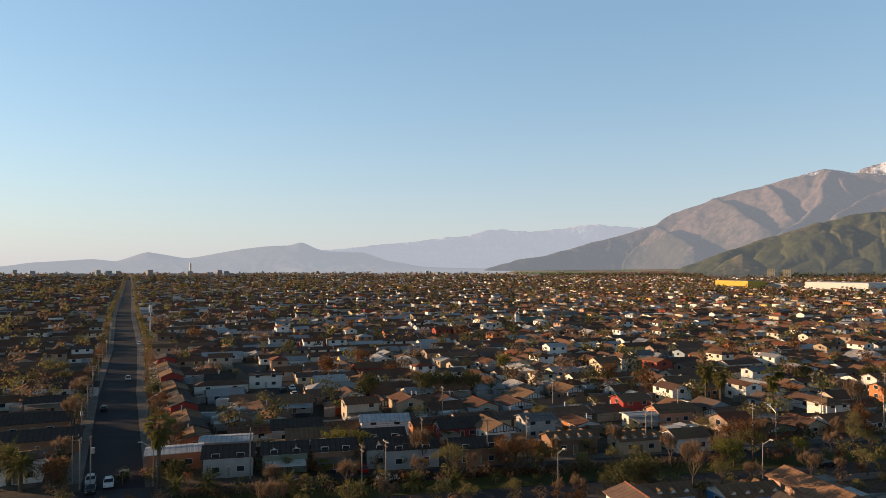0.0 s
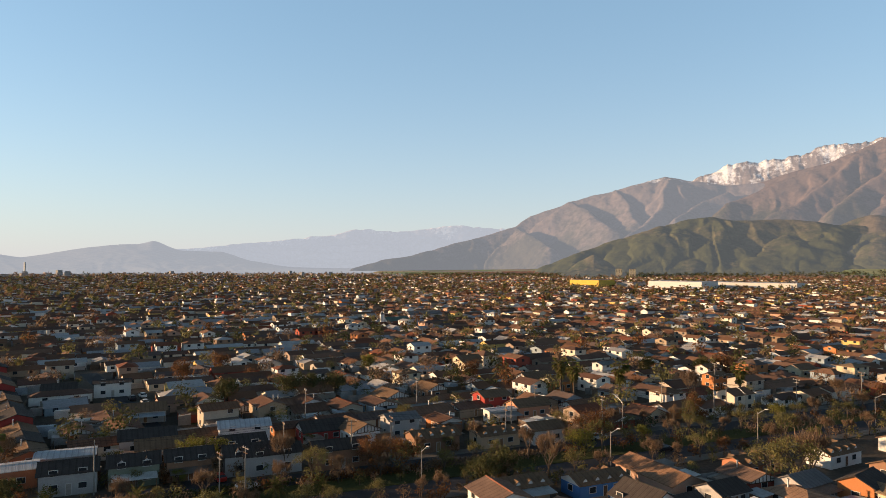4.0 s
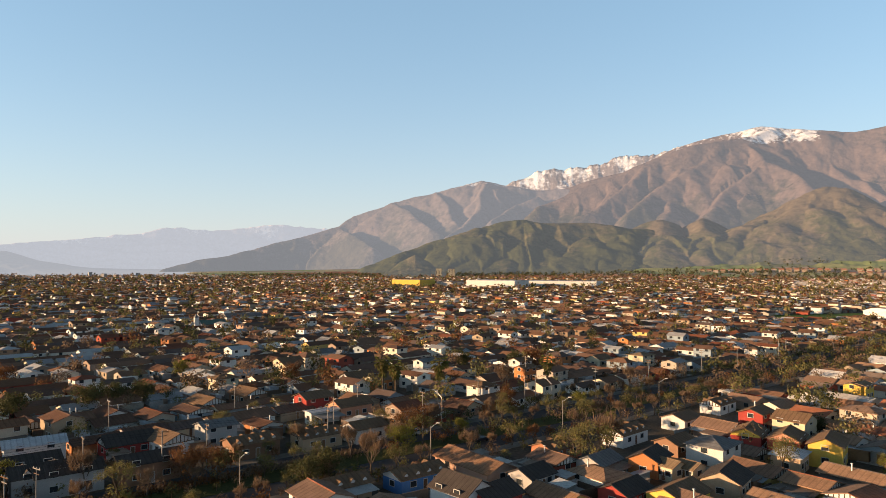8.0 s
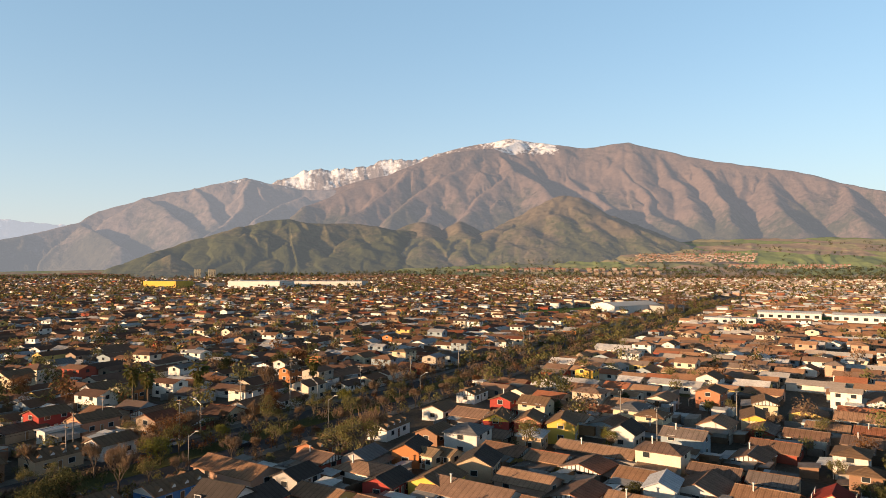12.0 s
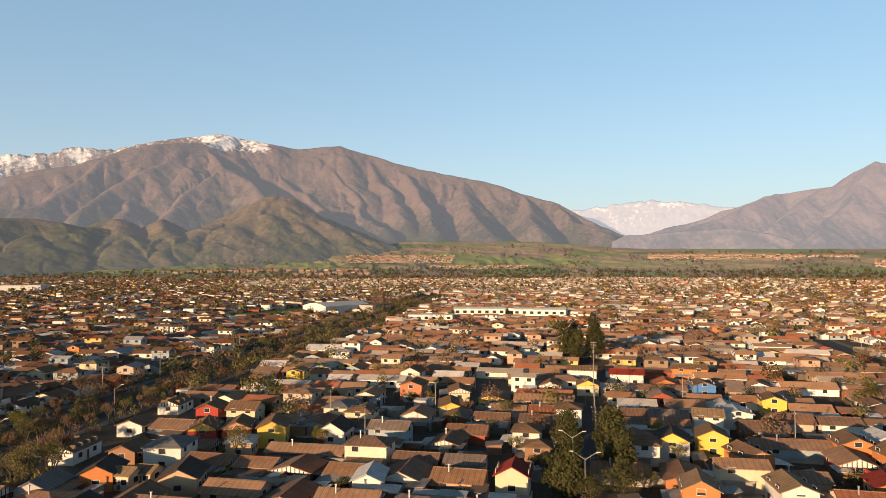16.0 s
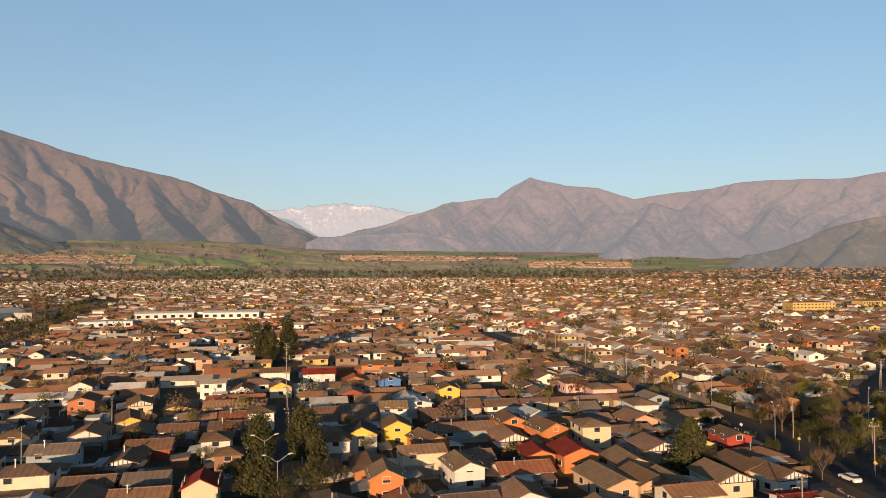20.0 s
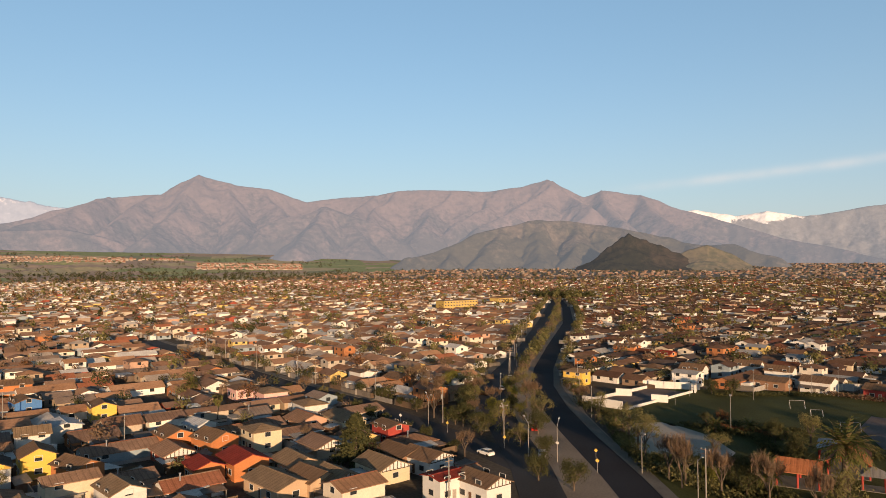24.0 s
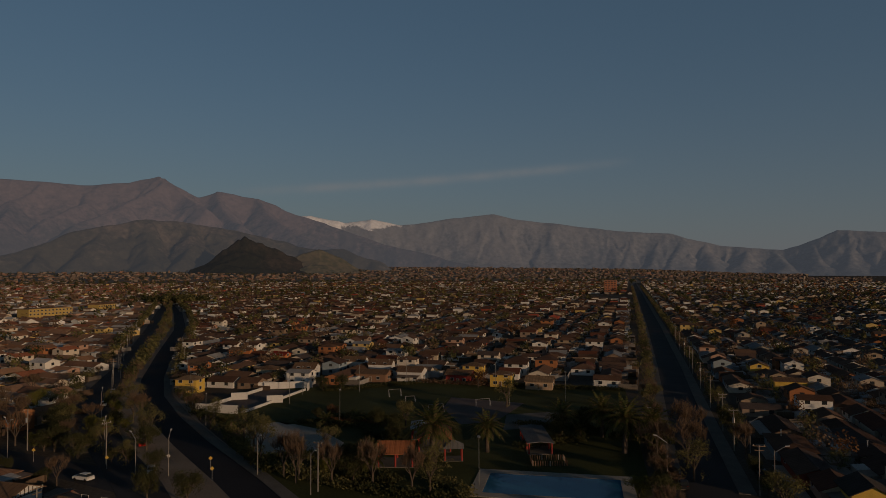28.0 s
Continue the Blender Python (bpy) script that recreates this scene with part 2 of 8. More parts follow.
# ---- mesh tools ----
class Geo:
    """Collects corners and faces, each face with a material index."""

    def __init__(self):
        self.v, self.f, self.m = [], [], []

    def add(self, verts, faces, mi=0):
        k = len(self.v)
        self.v += [tuple(p) for p in verts]
        self.f += [tuple(i + k for i in q) for q in faces]
        self.m += [mi] * len(faces)
        return self

    def box(self, x0, y0, z0, x1, y1, z1, mi=0):
        return self.hexa([(x0, y0, z0), (x1, y0, z0), (x1, y1, z0), (x0, y1, z0)], [(x0, y0, z1), (x1, y0, z1), (x1, y1, z1), (x0, y1, z1)], mi)

    def hexa(self, low, high, mi=0):
        return self.add(low + high, [(3, 2, 1, 0), (4, 5, 6, 7), (0, 1, 5, 4), (1, 2, 6, 5), (2, 3, 7, 6), (3, 0, 4, 7)], mi)

    def slab(self, quad, t, mi=0):
        """A board: the quad's four corners, and the same lowered by t."""
        return self.hexa([(x, y, z - t) for x, y, z in quad], list(quad), mi)

    def prism(self, profile, x0, x1, mi=0):
        """A profile of (y, z), anticlockwise, drawn out along x."""
        n = len(profile)
        vs = [(x0, y, z) for y, z in profile] + [(x1, y, z) for y, z in profile]
        return self.add(vs, [tuple(range(n - 1, -1, -1)), tuple(range(n, 2 * n))] + [(i, (i + 1) % n, n + (i + 1) % n, n + i) for i in range(n)], mi)

    def tube(self, a, b, ra, rb, n=6, mi=0):
        a, b = Vector(a), Vector(b)
        d = (b - a).normalized()
        s = d.orthogonal().normalized()
        t = d.cross(s)
        ring = lambda c, r: [c + (s * math.cos(k * math.tau / n) + t * math.sin(k * math.tau / n)) * r for k in range(n)]
        return self.add(ring(a, ra) + ring(b, rb), [tuple(range(n - 1, -1, -1)), tuple(range(n, 2 * n))] + [(i, (i + 1) % n, n + (i + 1) % n, n + i) for i in range(n)], mi)

    def mesh(self, name, *mats, smooth=False):
        me = bpy.data.meshes.new(name)
        me.from_pydata(self.v, [], self.f)
        for m in mats:
            me.materials.append(M[m] if isinstance(m, str) else m)
        if len(mats) > 1:
            me.polygons.foreach_set("material_index", self.m)
        if smooth:
            me.polygons.foreach_set("use_smooth", [True] * len(self.f))
        me.update()
        return me


def part(name, geo, mats, parent=None, label="", smooth=False, m=None):
    """One mesh object, under a thing or a part if one is given."""
    me = geo if isinstance(geo, bpy.types.Mesh) else geo.mesh(name, *((mats,) if isinstance(mats, str) else mats), smooth=smooth)
    ob = new(name, me)
    if parent:
        ob.parent = parent
    if m is not None:
        ob.matrix_basis = m
    return tagged(ob, label) if label else ob


def at(x, y, heading=0.0, z=0.0):
    """A place whose local x axis points along a heading (degrees clockwise from y)."""
    return pose(x, y, z, 0, 0, 90 - heading)


def inside(p, a, b):
    """How far p lies to the right of the way from a to b."""
    d = Vector((b[0] - a[0], b[1] - a[1])).normalized()
    return (p[0] - a[0]) * d.y - (p[1] - a[1]) * d.x


rnd = random.Random(11)

# ---- plan ----
ROAD_A = [(-40, 84), (-61, 130), (-99, 213), (-150, 330), (-244, 533), (-560, 1240), (-1000, 2220)]
ROAD_B = [(-120, 96), (-60, 113), (20, 131), (110, 152), (262, 192), (530, 266), (900, 366)]
ROAD_C = [(96, 18), (127, 24), (210, 39), (286, 52), (330, 54)]
ROAD_G = [(-13, 120), (-43, 196), (-78, 275)]
ROAD_E = [(96, -86), (130, -86), (193, -82), (240, -72), (338, -59), (420, -49)]
ROAD_D1 = [(40, -52), (78, -78), (116, -104), (152, -124), (212, -168), (310, -246), (455, -364), (640, -514), (720, -575), (800, -610)]
LANE_R = [(66, -80), (97.7, -97.2), (129.6, -113.1), (158.7, -129), (188.5, -147.7), (220, -172.6), (279.8, -225.9), (386, -322.6), (531.7, -441), (660, -536), (800, -612)]
LANE_L = [(84, -70), (111.8, -86), (140.6, -100), (162.7, -111.5), (188, -126.5), (219.5, -152.7), (255.9, -186.7), (322.6, -244.6), (420.4, -328), (560, -445), (640, -512), (720, -575)]
ROAD_F = [(-4, -60), (17, -135), (30, -185), (58, -297), (108, -491), (280, -1143), (560, -2200)]


def span(path, p):
    """Distance from p to a path."""
    best = 1e9
    for a, b in zip(path, path[1:]):
        ax, ay, dx, dy = a[0], a[1], b[0] - a[0], b[1] - a[1]
        k = max(0.0, min(1.0, ((p[0] - ax) * dx + (p[1] - ay) * dy) / (dx * dx + dy * dy)))
        best = min(best, math.hypot(p[0] - ax - k * dx, p[1] - ay - k * dy))
    return best


CLEAR = [(ROAD_A, 12.5), (ROAD_B, 18.0), (ROAD_C, 4.2), (ROAD_G, 4.5), (ROAD_E, 9.5), (LANE_L, 9.0), (LANE_R, 9.0), (ROAD_D1, 7.0), (ROAD_F, 13.0)]


def free(x, y, extra=0.0):
    return all(span(path, (x, y)) > w + extra for path, w in CLEAR)


def strip(path, off0, off1, z):
    """The two edges of a band along a path, between two offsets to its right."""
    left, right = [], []
    for i, p in enumerate(path):
        a, b = path[max(i - 1, 0)], path[min(i + 1, len(path) - 1)]
        d = Vector((b[0] - a[0], b[1] - a[1])).normalized()
        left.append((p[0] + d.y * off0, p[1] - d.x * off0, z))
        right.append((p[0] + d.y * off1, p[1] - d.x * off1, z))
    return left, right


def along(path, start, stop, step, off):
    """Places along a path, off to its right."""
    total = 0.0
    for a, b in zip(path, path[1:]):
        d = Vector((b[0] - a[0], b[1] - a[1]))
        n = d.length
        d.normalize()
        k = 0.0
        while k < n:
            if start <= total + k <= stop:
                yield a[0] + d.x * k + d.y * off, a[1] + d.y * k - d.x * off
            k += step * rnd.uniform(0.8, 1.2)
        total += n


def band(name, path, off0, off1, z, thick, mat, label="", parent=None):
    l, r = strip(path, off0, off1, z)
    g = Geo()
    for i in range(len(path) - 1):
        g.slab([l[i], r[i], r[i + 1], l[i + 1]], thick)
    ob = part(name, g, mat, parent, label)
    return ob if parent else tagged(ob, kind="structure")


# ---- ground ----
def disc(name, radius, z, mat):
    g = Geo()
    rings = [0, 60, 150, 400, 1000, 2200, 3600, radius]
    n = 96
    vs = [(r * math.sin(k * math.tau / n), r * math.cos(k * math.tau / n), z) for r in rings for k in range(n)]
    fs = [(i * n + k, (i + 1) * n + k, (i + 1) * n + (k + 1) % n, i * n + (k + 1) % n) for i in range(len(rings) - 1) for k in range(n)]
    g.add(vs, [f[::-1] for f in fs])
    return tagged(part(name, g, mat), "dry bare earth of the wide valley floor", kind="structure")


ground = disc("ground", 4850, 0.0, "ground")

# ---- mountains ----
def mountain_material(name, low, mid, high, bumpy=0.0, haze_glow=0.0):
    m = bpy.data.materials.new(name)
    m.use_nodes = True
    nt, b = m.node_tree, m.node_tree.nodes["Principled BSDF"]
    n, link = nt.nodes.new, nt.links.new
    b.inputs["Roughness"].default_value, b.inputs["Specular IOR Level"].default_value = 1.0, 0.0
    cover, pos = n("ShaderNodeAttribute"), n("ShaderNodeNewGeometry")
    cover.attribute_name = "cover"
    fine, broad = n("ShaderNodeTexNoise"), n("ShaderNodeTexNoise")
    for node, s, d in ((fine, 0.035, 8), (broad, 0.006, 5)):
        node.inputs["Scale"].default_value, node.inputs["Detail"].default_value, node.inputs["Roughness"].default_value = s, d, 0.65
        link(pos.outputs["Position"], node.inputs["Vector"])
    mix = n("ShaderNodeMath")
    mix.operation = "MULTIPLY_ADD"
    mix.inputs[1].default_value = 0.55
    link(broad.outputs[0], mix.inputs[0]), link(cover.outputs["Fac"], mix.inputs[2])
    sub = n("ShaderNodeMath")
    sub.operation = "MULTIPLY_ADD"
    sub.inputs[1].default_value = 0.75
    link(fine.outputs[0], sub.inputs[0]), link(mix.outputs[0], sub.inputs[2])
    ramp = n("ShaderNodeValToRGB")
    e = ramp.color_ramp.elements
    e[0].position, e[0].color = 0.72, (*low, 1)
    e[1].position, e[1].color = 1.10, (*mid, 1)
    link(sub.outputs[0], ramp.inputs[0])
    snow = n("ShaderNodeMapRange")
    for k, v in (("From Min", 1.82), ("From Max", 1.96), ("To Min", 0.0), ("To Max", 1.0)):
        snow.inputs[k].default_value = v
    link(sub.outputs[0], snow.inputs["Value"])
    white = n("ShaderNodeMix")
    white.data_type = "RGBA"
    white.inputs["B"].default_value = (*high, 1)
    link(snow.outputs[0], white.inputs["Factor"]), link(ramp.outputs[0], white.inputs["A"])
    speck = n("ShaderNodeMapRange")
    for k, v in (("From Min", 0.35), ("From Max", 0.65), ("To Min", 0.84), ("To Max", 1.16)):
        speck.inputs[k].default_value = v
    link(fine.outputs[0], speck.inputs["Value"])
    mul = n("ShaderNodeVectorMath")
    mul.operation = "SCALE"
    link(white.outputs["Result"], mul.inputs[0]), link(speck.outputs[0], mul.inputs["Scale"])
    link(mul.outputs[0], b.inputs["Base Color"])
    if bumpy:
        bp = n("ShaderNodeBump")
        bp.inputs["Strength"].default_value, bp.inputs["Distance"].default_value = bumpy, 12.0
        link(fine.outputs[0], bp.inputs["Height"]), link(bp.outputs[0], b.inputs["Normal"])
    # faint emission stands in for haze before the distant slopes
    if haze_glow:
        b.inputs["Emission Color"].default_value, b.inputs["Emission Strength"].default_value = (0.56, 0.58, 0.64, 1), haze_glow
    return m


def crest(peaks, a):
    for (a0, e0), (a1, e1) in zip(peaks, peaks[1:]):
        if a0 <= a <= a1:
            k = (a - a0) / (a1 - a0)
            return e0 + (e1 - e0) * (k * k * (3 - 2 * k) * 0.35 + k * 0.65)
    return peaks[0][1] if a < peaks[0][0] else peaks[-1][1]


def mountain(name, label, mat, peaks, foot, top, spurs=0.35, rough=0.06, step=0.14, rows=56, cover=(0.0, 0.6), snow=None, power=1.25, jag=0.02, dirt=0.16, ends=2.5):
    """A range seen from the valley. peaks: heading and height angle along its crest; foot and top: distances of its foot and its crest.
    Spurs and gullies run down the slope; cover rises from the foot to the crest, and snow(heading, way up) adds to it."""
    peaks = [(peaks[0][0] - ends, -1.0)] + peaks + [(peaks[-1][0] + ends, -1.0)]
    a0, a1 = peaks[0][0], peaks[-1][0]
    cols = int((a1 - a0) / step) + 1
    verts, att = [], []
    for i in range(cols + 1):
        a = a0 + (a1 - a0) * i / cols
        e = crest(peaks, a)
        calm = sum(crest(peaks, min(a1, max(a0, a + k * 0.6))) for k in range(-4, 5)) / 9
        sharp = e + jag * e * noise.fractal(Vector((a * 1.3, top * 0.01, 0)), 1.0, 2.0, 3)
        for j in range(rows + 7):
            s = j / rows
            r = foot + (top - foot) * s
            k = min(1.0, s) ** 8
            peak_z = 40 + top * math.tan(radians(calm + (sharp - calm) * k))
            if s <= 1:
                base = peak_z * (s ** power)
                p = Vector((a * 0.15 + 1.1 * noise.noise(Vector((a * 0.12, s * 1.6, top * 0.01))) + 0.5 * s, s * 2.4, top * 0.003))
                big = noise.ridged_multi_fractal(p, 1.0, 2.15, 4, 1.0, 2.0) * 0.5 - 0.75
                small = noise.fractal(Vector((a * r * 0.000175, r * 0.008, top * 0.01)), 0.9, 2.1, 5)
                gully = noise.ridged_multi_fractal(Vector((a * 0.62 + 0.9 * noise.noise(Vector((a * 0.3, s * 3, 1.7))) + 1.1 * s, s * 1.1, top * 0.007)), 0.9, 2.1, 3, 1.0, 2.0) * 0.5 - 0.75
                z = base + peak_z * (0.11 * gully * (1 - s) ** 0.7 * min(1, 3 * s) + spurs * big * 4 * s * (1 - s) * (0.55 + 0.45 * s) + rough * small * min(1, 3 * s) * (1 - s) ** 0.6)
            else:
                z = peak_z * (1 - (s - 1) * 2.2)
            d = toward(a)
            verts.append((d.x * r, d.y * r, max(z, -2.0) - (6 if j == 0 else 0)))
            c = cover[0] + (cover[1] - cover[0]) * s
            att.append(c + (snow(a, s) if snow else 0.0) + dirt * noise.noise(Vector((a * 0.5, s * 4, 3.3))))
    n = rows + 7
    faces = [(i * n + j, i * n + j + 1, (i + 1) * n + j + 1, (i + 1) * n + j) for i in range(cols) for j in range(n - 1)]
    me = bpy.data.meshes.new(name)
    me.from_pydata(verts, [], [f[::-1] for f in faces])
    me.materials.append(mat)
    me.attributes.new("cover", "FLOAT", "POINT").data.foreach_set("value", att)
    me.polygons.foreach_set("use_smooth", [True] * len(faces))
    return tagged(new(name, me), label, "mountain", kind="structure")


def ladder(seed, x):
    """Smooth random values along a line, -1 to 1."""
    table = np.random.RandomState(seed).uniform(-1, 1, 4096)
    i = np.floor(x).astype(int)
    k = x - i
    k = k * k * (3 - 2 * k)
    return table[i % 4096] * (1 - k) + table[(i + 1) % 4096] * k


def cloth(seed, x, y):
    """Smooth random values over a plane, -1 to 1."""
    table = np.random.RandomState(seed).uniform(-1, 1, (256, 256))
    i, j = np.floor(x).astype(int), np.floor(y).astype(int)
    a, b = x - i, y - j
    a, b = a * a * (3 - 2 * a), b * b * (3 - 2 * b)
    t = lambda p, q: table[p % 256, q % 256]
    return (t(i, j) * (1 - a) + t(i + 1, j) * a) * (1 - b) + (t(i, j + 1) * (1 - a) + t(i + 1, j + 1) * a) * b


def fbm(seed, x, y, octaves=4):
    return sum(cloth(seed + k, x * 2 ** k, y * 2 ** k) / 2 ** k for k in range(octaves))


def ridged_range(name, label, mat, ridges, foot, back, seed=1, step=0.1, deep=11.0, fall=0.95, gully=1.0, cover=(-0.12, 0.45, 420.0), snow=None, pad=14.0, blunt=14.0, swell=0.0):
    """A range as ridges that slope down to both sides. ridges: lists of (heading, height angle, distance) along each crest and spur;
    gullies run down from every ridge. cover rises from the first to the second value up to the third, a height."""
    az = [p[0] for line in ridges for p in line]
    a0, a1 = min(az) - pad, max(az) + pad
    A, Rr = np.meshgrid(np.radians(np.arange(a0, a1, step)), np.arange(foot, back, deep), indexing="ij")
    X, Y = np.sin(A) * Rr, np.cos(A) * Rr
    wx, wy = X + 26 * fbm(seed, X / 190, Y / 190, 3), Y + 26 * fbm(seed + 9, X / 190, Y / 190, 3)
    best, run, off = np.full(X.shape, -50.0), np.zeros(X.shape), np.zeros(X.shape)
    for n, line in enumerate(ridges):
        pts = [(math.sin(radians(a)) * r, math.cos(radians(a)) * r, 40 + r * math.tan(radians(e))) for a, e, r in line]
        total = n * 517.0
        for (x0, y0, z0), (x1, y1, z1) in zip(pts, pts[1:]):
            dx, dy = x1 - x0, y1 - y0
            length = math.hypot(dx, dy)
            k = np.clip(((wx - x0) * dx + (wy - y0) * dy) / length ** 2, 0, 1)
            d = np.hypot(wx - x0 - k * dx, wy - y0 - k * dy)
            z = z0 + (z1 - z0) * k - fall * (np.sqrt(d * d + blunt * blunt) - blunt) / (1 + d / 2500)
            sel = z > best
            best, run, off = np.where(sel, z, best), np.where(sel, total + k * length, run), np.where(sel, d, off)
            total += length
    cut = lambda w, sd: 1 - np.abs(ladder(seed + sd, (run + 22 * fbm(seed + 30 + sd, X / 90, Y / 90, 2)) / w)) * 2
    patchy = np.clip(0.55 + 0.9 * fbm(seed + 40, X / 420, Y / 420, 2), 0.05, 1.2)
    carve = patchy * (0.10 * np.minimum(off, 230) * cut(170, 3) + 0.085 * np.minimum(off, 110) * cut(58, 5))
    rough = fbm(seed + 50, X / 60, Y / 60, 4) * np.minimum(9, 1.5 + off * 0.06)
    Z = best + gully * (carve + rough) + swell * fbm(seed + 80, X / 210, Y / 210, 3)
    Z = np.minimum(Z, Z * np.clip((Rr - foot) / 480, 0, 1) ** 0.8)
    deg = np.degrees(A)
    Z = np.minimum(Z, Z * np.clip((deg - a0) / 3, 0, 1) * np.clip((a1 - deg) / 3, 0, 1))
    Z = np.maximum(np.where(Rr < foot + 1, -20.0, Z), -20.0)
    att = cover[0] + (cover[1] - cover[0]) * np.clip(best / cover[2], 0, 1) + 0.16 * fbm(seed + 70, X / 150, Y / 150, 3) - 0.0016 * carve
    if snow:
        att = att + snow(np.degrees(A), best, carve)
    rows_, cols_ = X.shape
    me = bpy.data.meshes.new(name)
    idx = np.arange(rows_ * cols_).reshape(rows_, cols_)
    quads = np.stack([idx[:-1, :-1], idx[1:, :-1], idx[1:, 1:], idx[:-1, 1:]], -1).reshape(-1, 4)
    keep = (Z.ravel()[quads] > -19.0).any(1)
    quads = quads[keep]
    me.from_pydata(np.stack([X, Y, Z], -1).reshape(-1, 3).tolist(), [], quads[:, ::-1].tolist())
    me.materials.append(mat)
    me.attributes.new("cover", "FLOAT", "POINT").data.foreach_set("value", att.ravel().astype(np.float32))
    me.polygons.foreach_set("use_smooth", [True] * len(quads))
    me.update()
    return tagged(new(name, me), label, "mountain", kind="structure")


def crest_line(peaks, near, far):
    """A crest through headings and height angles, from one distance at its first point to another at its last."""
    n = len(peaks) - 1
    return [(a, e, near + (far - near) * min(1, 2.0 * i / n)) for i, (a, e) in enumerate(peaks)]


def massif_snow(a, z, carve):
    """Snow patches on the high tops, thicker in the gullies and thinning out at both ends."""
    out = np.zeros(a.shape)
    for a0, a1, line, most in ((20.5, 36.5, 440.0, 0.76), (37.0, 56.5, 605.0, 0.72)):
        w = np.clip((a - a0) / 3, 0, 1) * np.clip((a1 - a) / 3, 0, 1)
        out = np.maximum(out, most * w * np.clip((z - line) / 110, 0, 1))
    return out * (1 + 0.012 * np.abs(carve))


SNOW = (0.60, 0.60, 0.62)


# farther ranges: greyer or bluer tones and more emission, in place of haze
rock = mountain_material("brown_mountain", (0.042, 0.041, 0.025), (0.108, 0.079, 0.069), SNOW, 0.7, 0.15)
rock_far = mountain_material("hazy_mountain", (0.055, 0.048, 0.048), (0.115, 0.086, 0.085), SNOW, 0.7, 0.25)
# scrub tone kept dark: the rocky hill's shade is put into it
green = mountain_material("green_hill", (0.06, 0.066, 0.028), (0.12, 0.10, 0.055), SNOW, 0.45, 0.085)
scrub = mountain_material("shaded_scrub_hill", (0.022, 0.022, 0.014), (0.045, 0.036, 0.026), SNOW, 0.6, 0.05)
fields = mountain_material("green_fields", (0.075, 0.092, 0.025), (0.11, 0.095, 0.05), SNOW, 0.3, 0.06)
ft = fields.node_tree
cells, tones, stretch = ft.nodes.new("ShaderNodeTexVoronoi"), ft.nodes.new("ShaderNodeValToRGB"), ft.nodes.new("ShaderNodeMapping")
cells.inputs["Scale"].default_value = 0.008
stretch.inputs["Rotation"].default_value, stretch.inputs["Scale"].default_value = (0, 0, 0.35), (1.0, 0.45, 0.0)
ft.links.new(ft.nodes.new("ShaderNodeNewGeometry").outputs["Position"], stretch.inputs["Vector"])
ft.links.new(stretch.outputs[0], cells.inputs["Vector"]), ft.links.new(cells.outputs["Color"], tones.inputs[0])
tones.color_ramp.interpolation = "CONSTANT"
for k, c in enumerate(((0.25, 0.26, 0.09), (0.19, 0.23, 0.07), (0.31, 0.27, 0.14), (0.28, 0.21, 0.14), (0.16, 0.17, 0.08))):
    if k > 1:
        tones.color_ramp.elements.new(k / 5)
    tones.color_ramp.elements[k].position, tones.color_ramp.elements[k].color = k / 5, (*c, 1)
ft.links.new(tones.outputs[0], [nd for nd in ft.nodes if nd.type == "VECT_MATH"][0].inputs[0])
rock_low = mountain_material("hazed_brown_mountain", (0.05, 0.048, 0.038), (0.105, 0.085, 0.08), SNOW, 0.7, 0.20)
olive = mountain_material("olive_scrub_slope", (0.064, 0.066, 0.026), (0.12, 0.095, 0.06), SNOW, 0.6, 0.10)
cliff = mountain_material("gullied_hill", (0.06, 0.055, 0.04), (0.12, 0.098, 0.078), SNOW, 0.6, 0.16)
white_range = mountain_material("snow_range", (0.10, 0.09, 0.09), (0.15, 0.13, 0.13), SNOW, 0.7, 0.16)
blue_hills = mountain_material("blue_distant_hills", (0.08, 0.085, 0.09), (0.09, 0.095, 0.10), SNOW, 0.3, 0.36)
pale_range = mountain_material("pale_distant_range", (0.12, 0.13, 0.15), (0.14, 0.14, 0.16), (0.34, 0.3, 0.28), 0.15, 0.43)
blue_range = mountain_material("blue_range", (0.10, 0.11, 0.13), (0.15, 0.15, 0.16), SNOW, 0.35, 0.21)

# foot drawn far forward and low, added as a band of haze over the plain
mountain("mountain_1", "low blue hazy hills with a haze apron over the far plain", blue_hills, [(-40, 0.2), (-36, -0.1), (-32.5, -0.2), (-30.4, 0.1), (-26.7, 0.35), (-25.2, 0.2), (-23, 0.9), (-20.2, 0.45), (-15.6, 1.25), (-14.1, 1.45), (-12.6, 1.5), (-11.5, 1.76),
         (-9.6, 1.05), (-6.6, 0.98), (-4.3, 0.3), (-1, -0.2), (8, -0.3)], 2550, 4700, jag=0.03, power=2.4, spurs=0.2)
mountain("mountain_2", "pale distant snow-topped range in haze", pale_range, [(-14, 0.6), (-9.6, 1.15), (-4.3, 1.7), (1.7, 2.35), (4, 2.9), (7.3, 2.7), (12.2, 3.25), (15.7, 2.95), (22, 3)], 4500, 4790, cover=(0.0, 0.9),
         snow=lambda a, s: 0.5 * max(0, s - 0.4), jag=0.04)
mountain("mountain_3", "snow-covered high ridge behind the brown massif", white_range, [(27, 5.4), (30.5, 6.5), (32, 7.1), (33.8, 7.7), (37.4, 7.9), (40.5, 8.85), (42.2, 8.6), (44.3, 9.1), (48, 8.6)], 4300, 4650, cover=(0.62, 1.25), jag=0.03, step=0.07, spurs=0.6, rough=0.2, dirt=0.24)
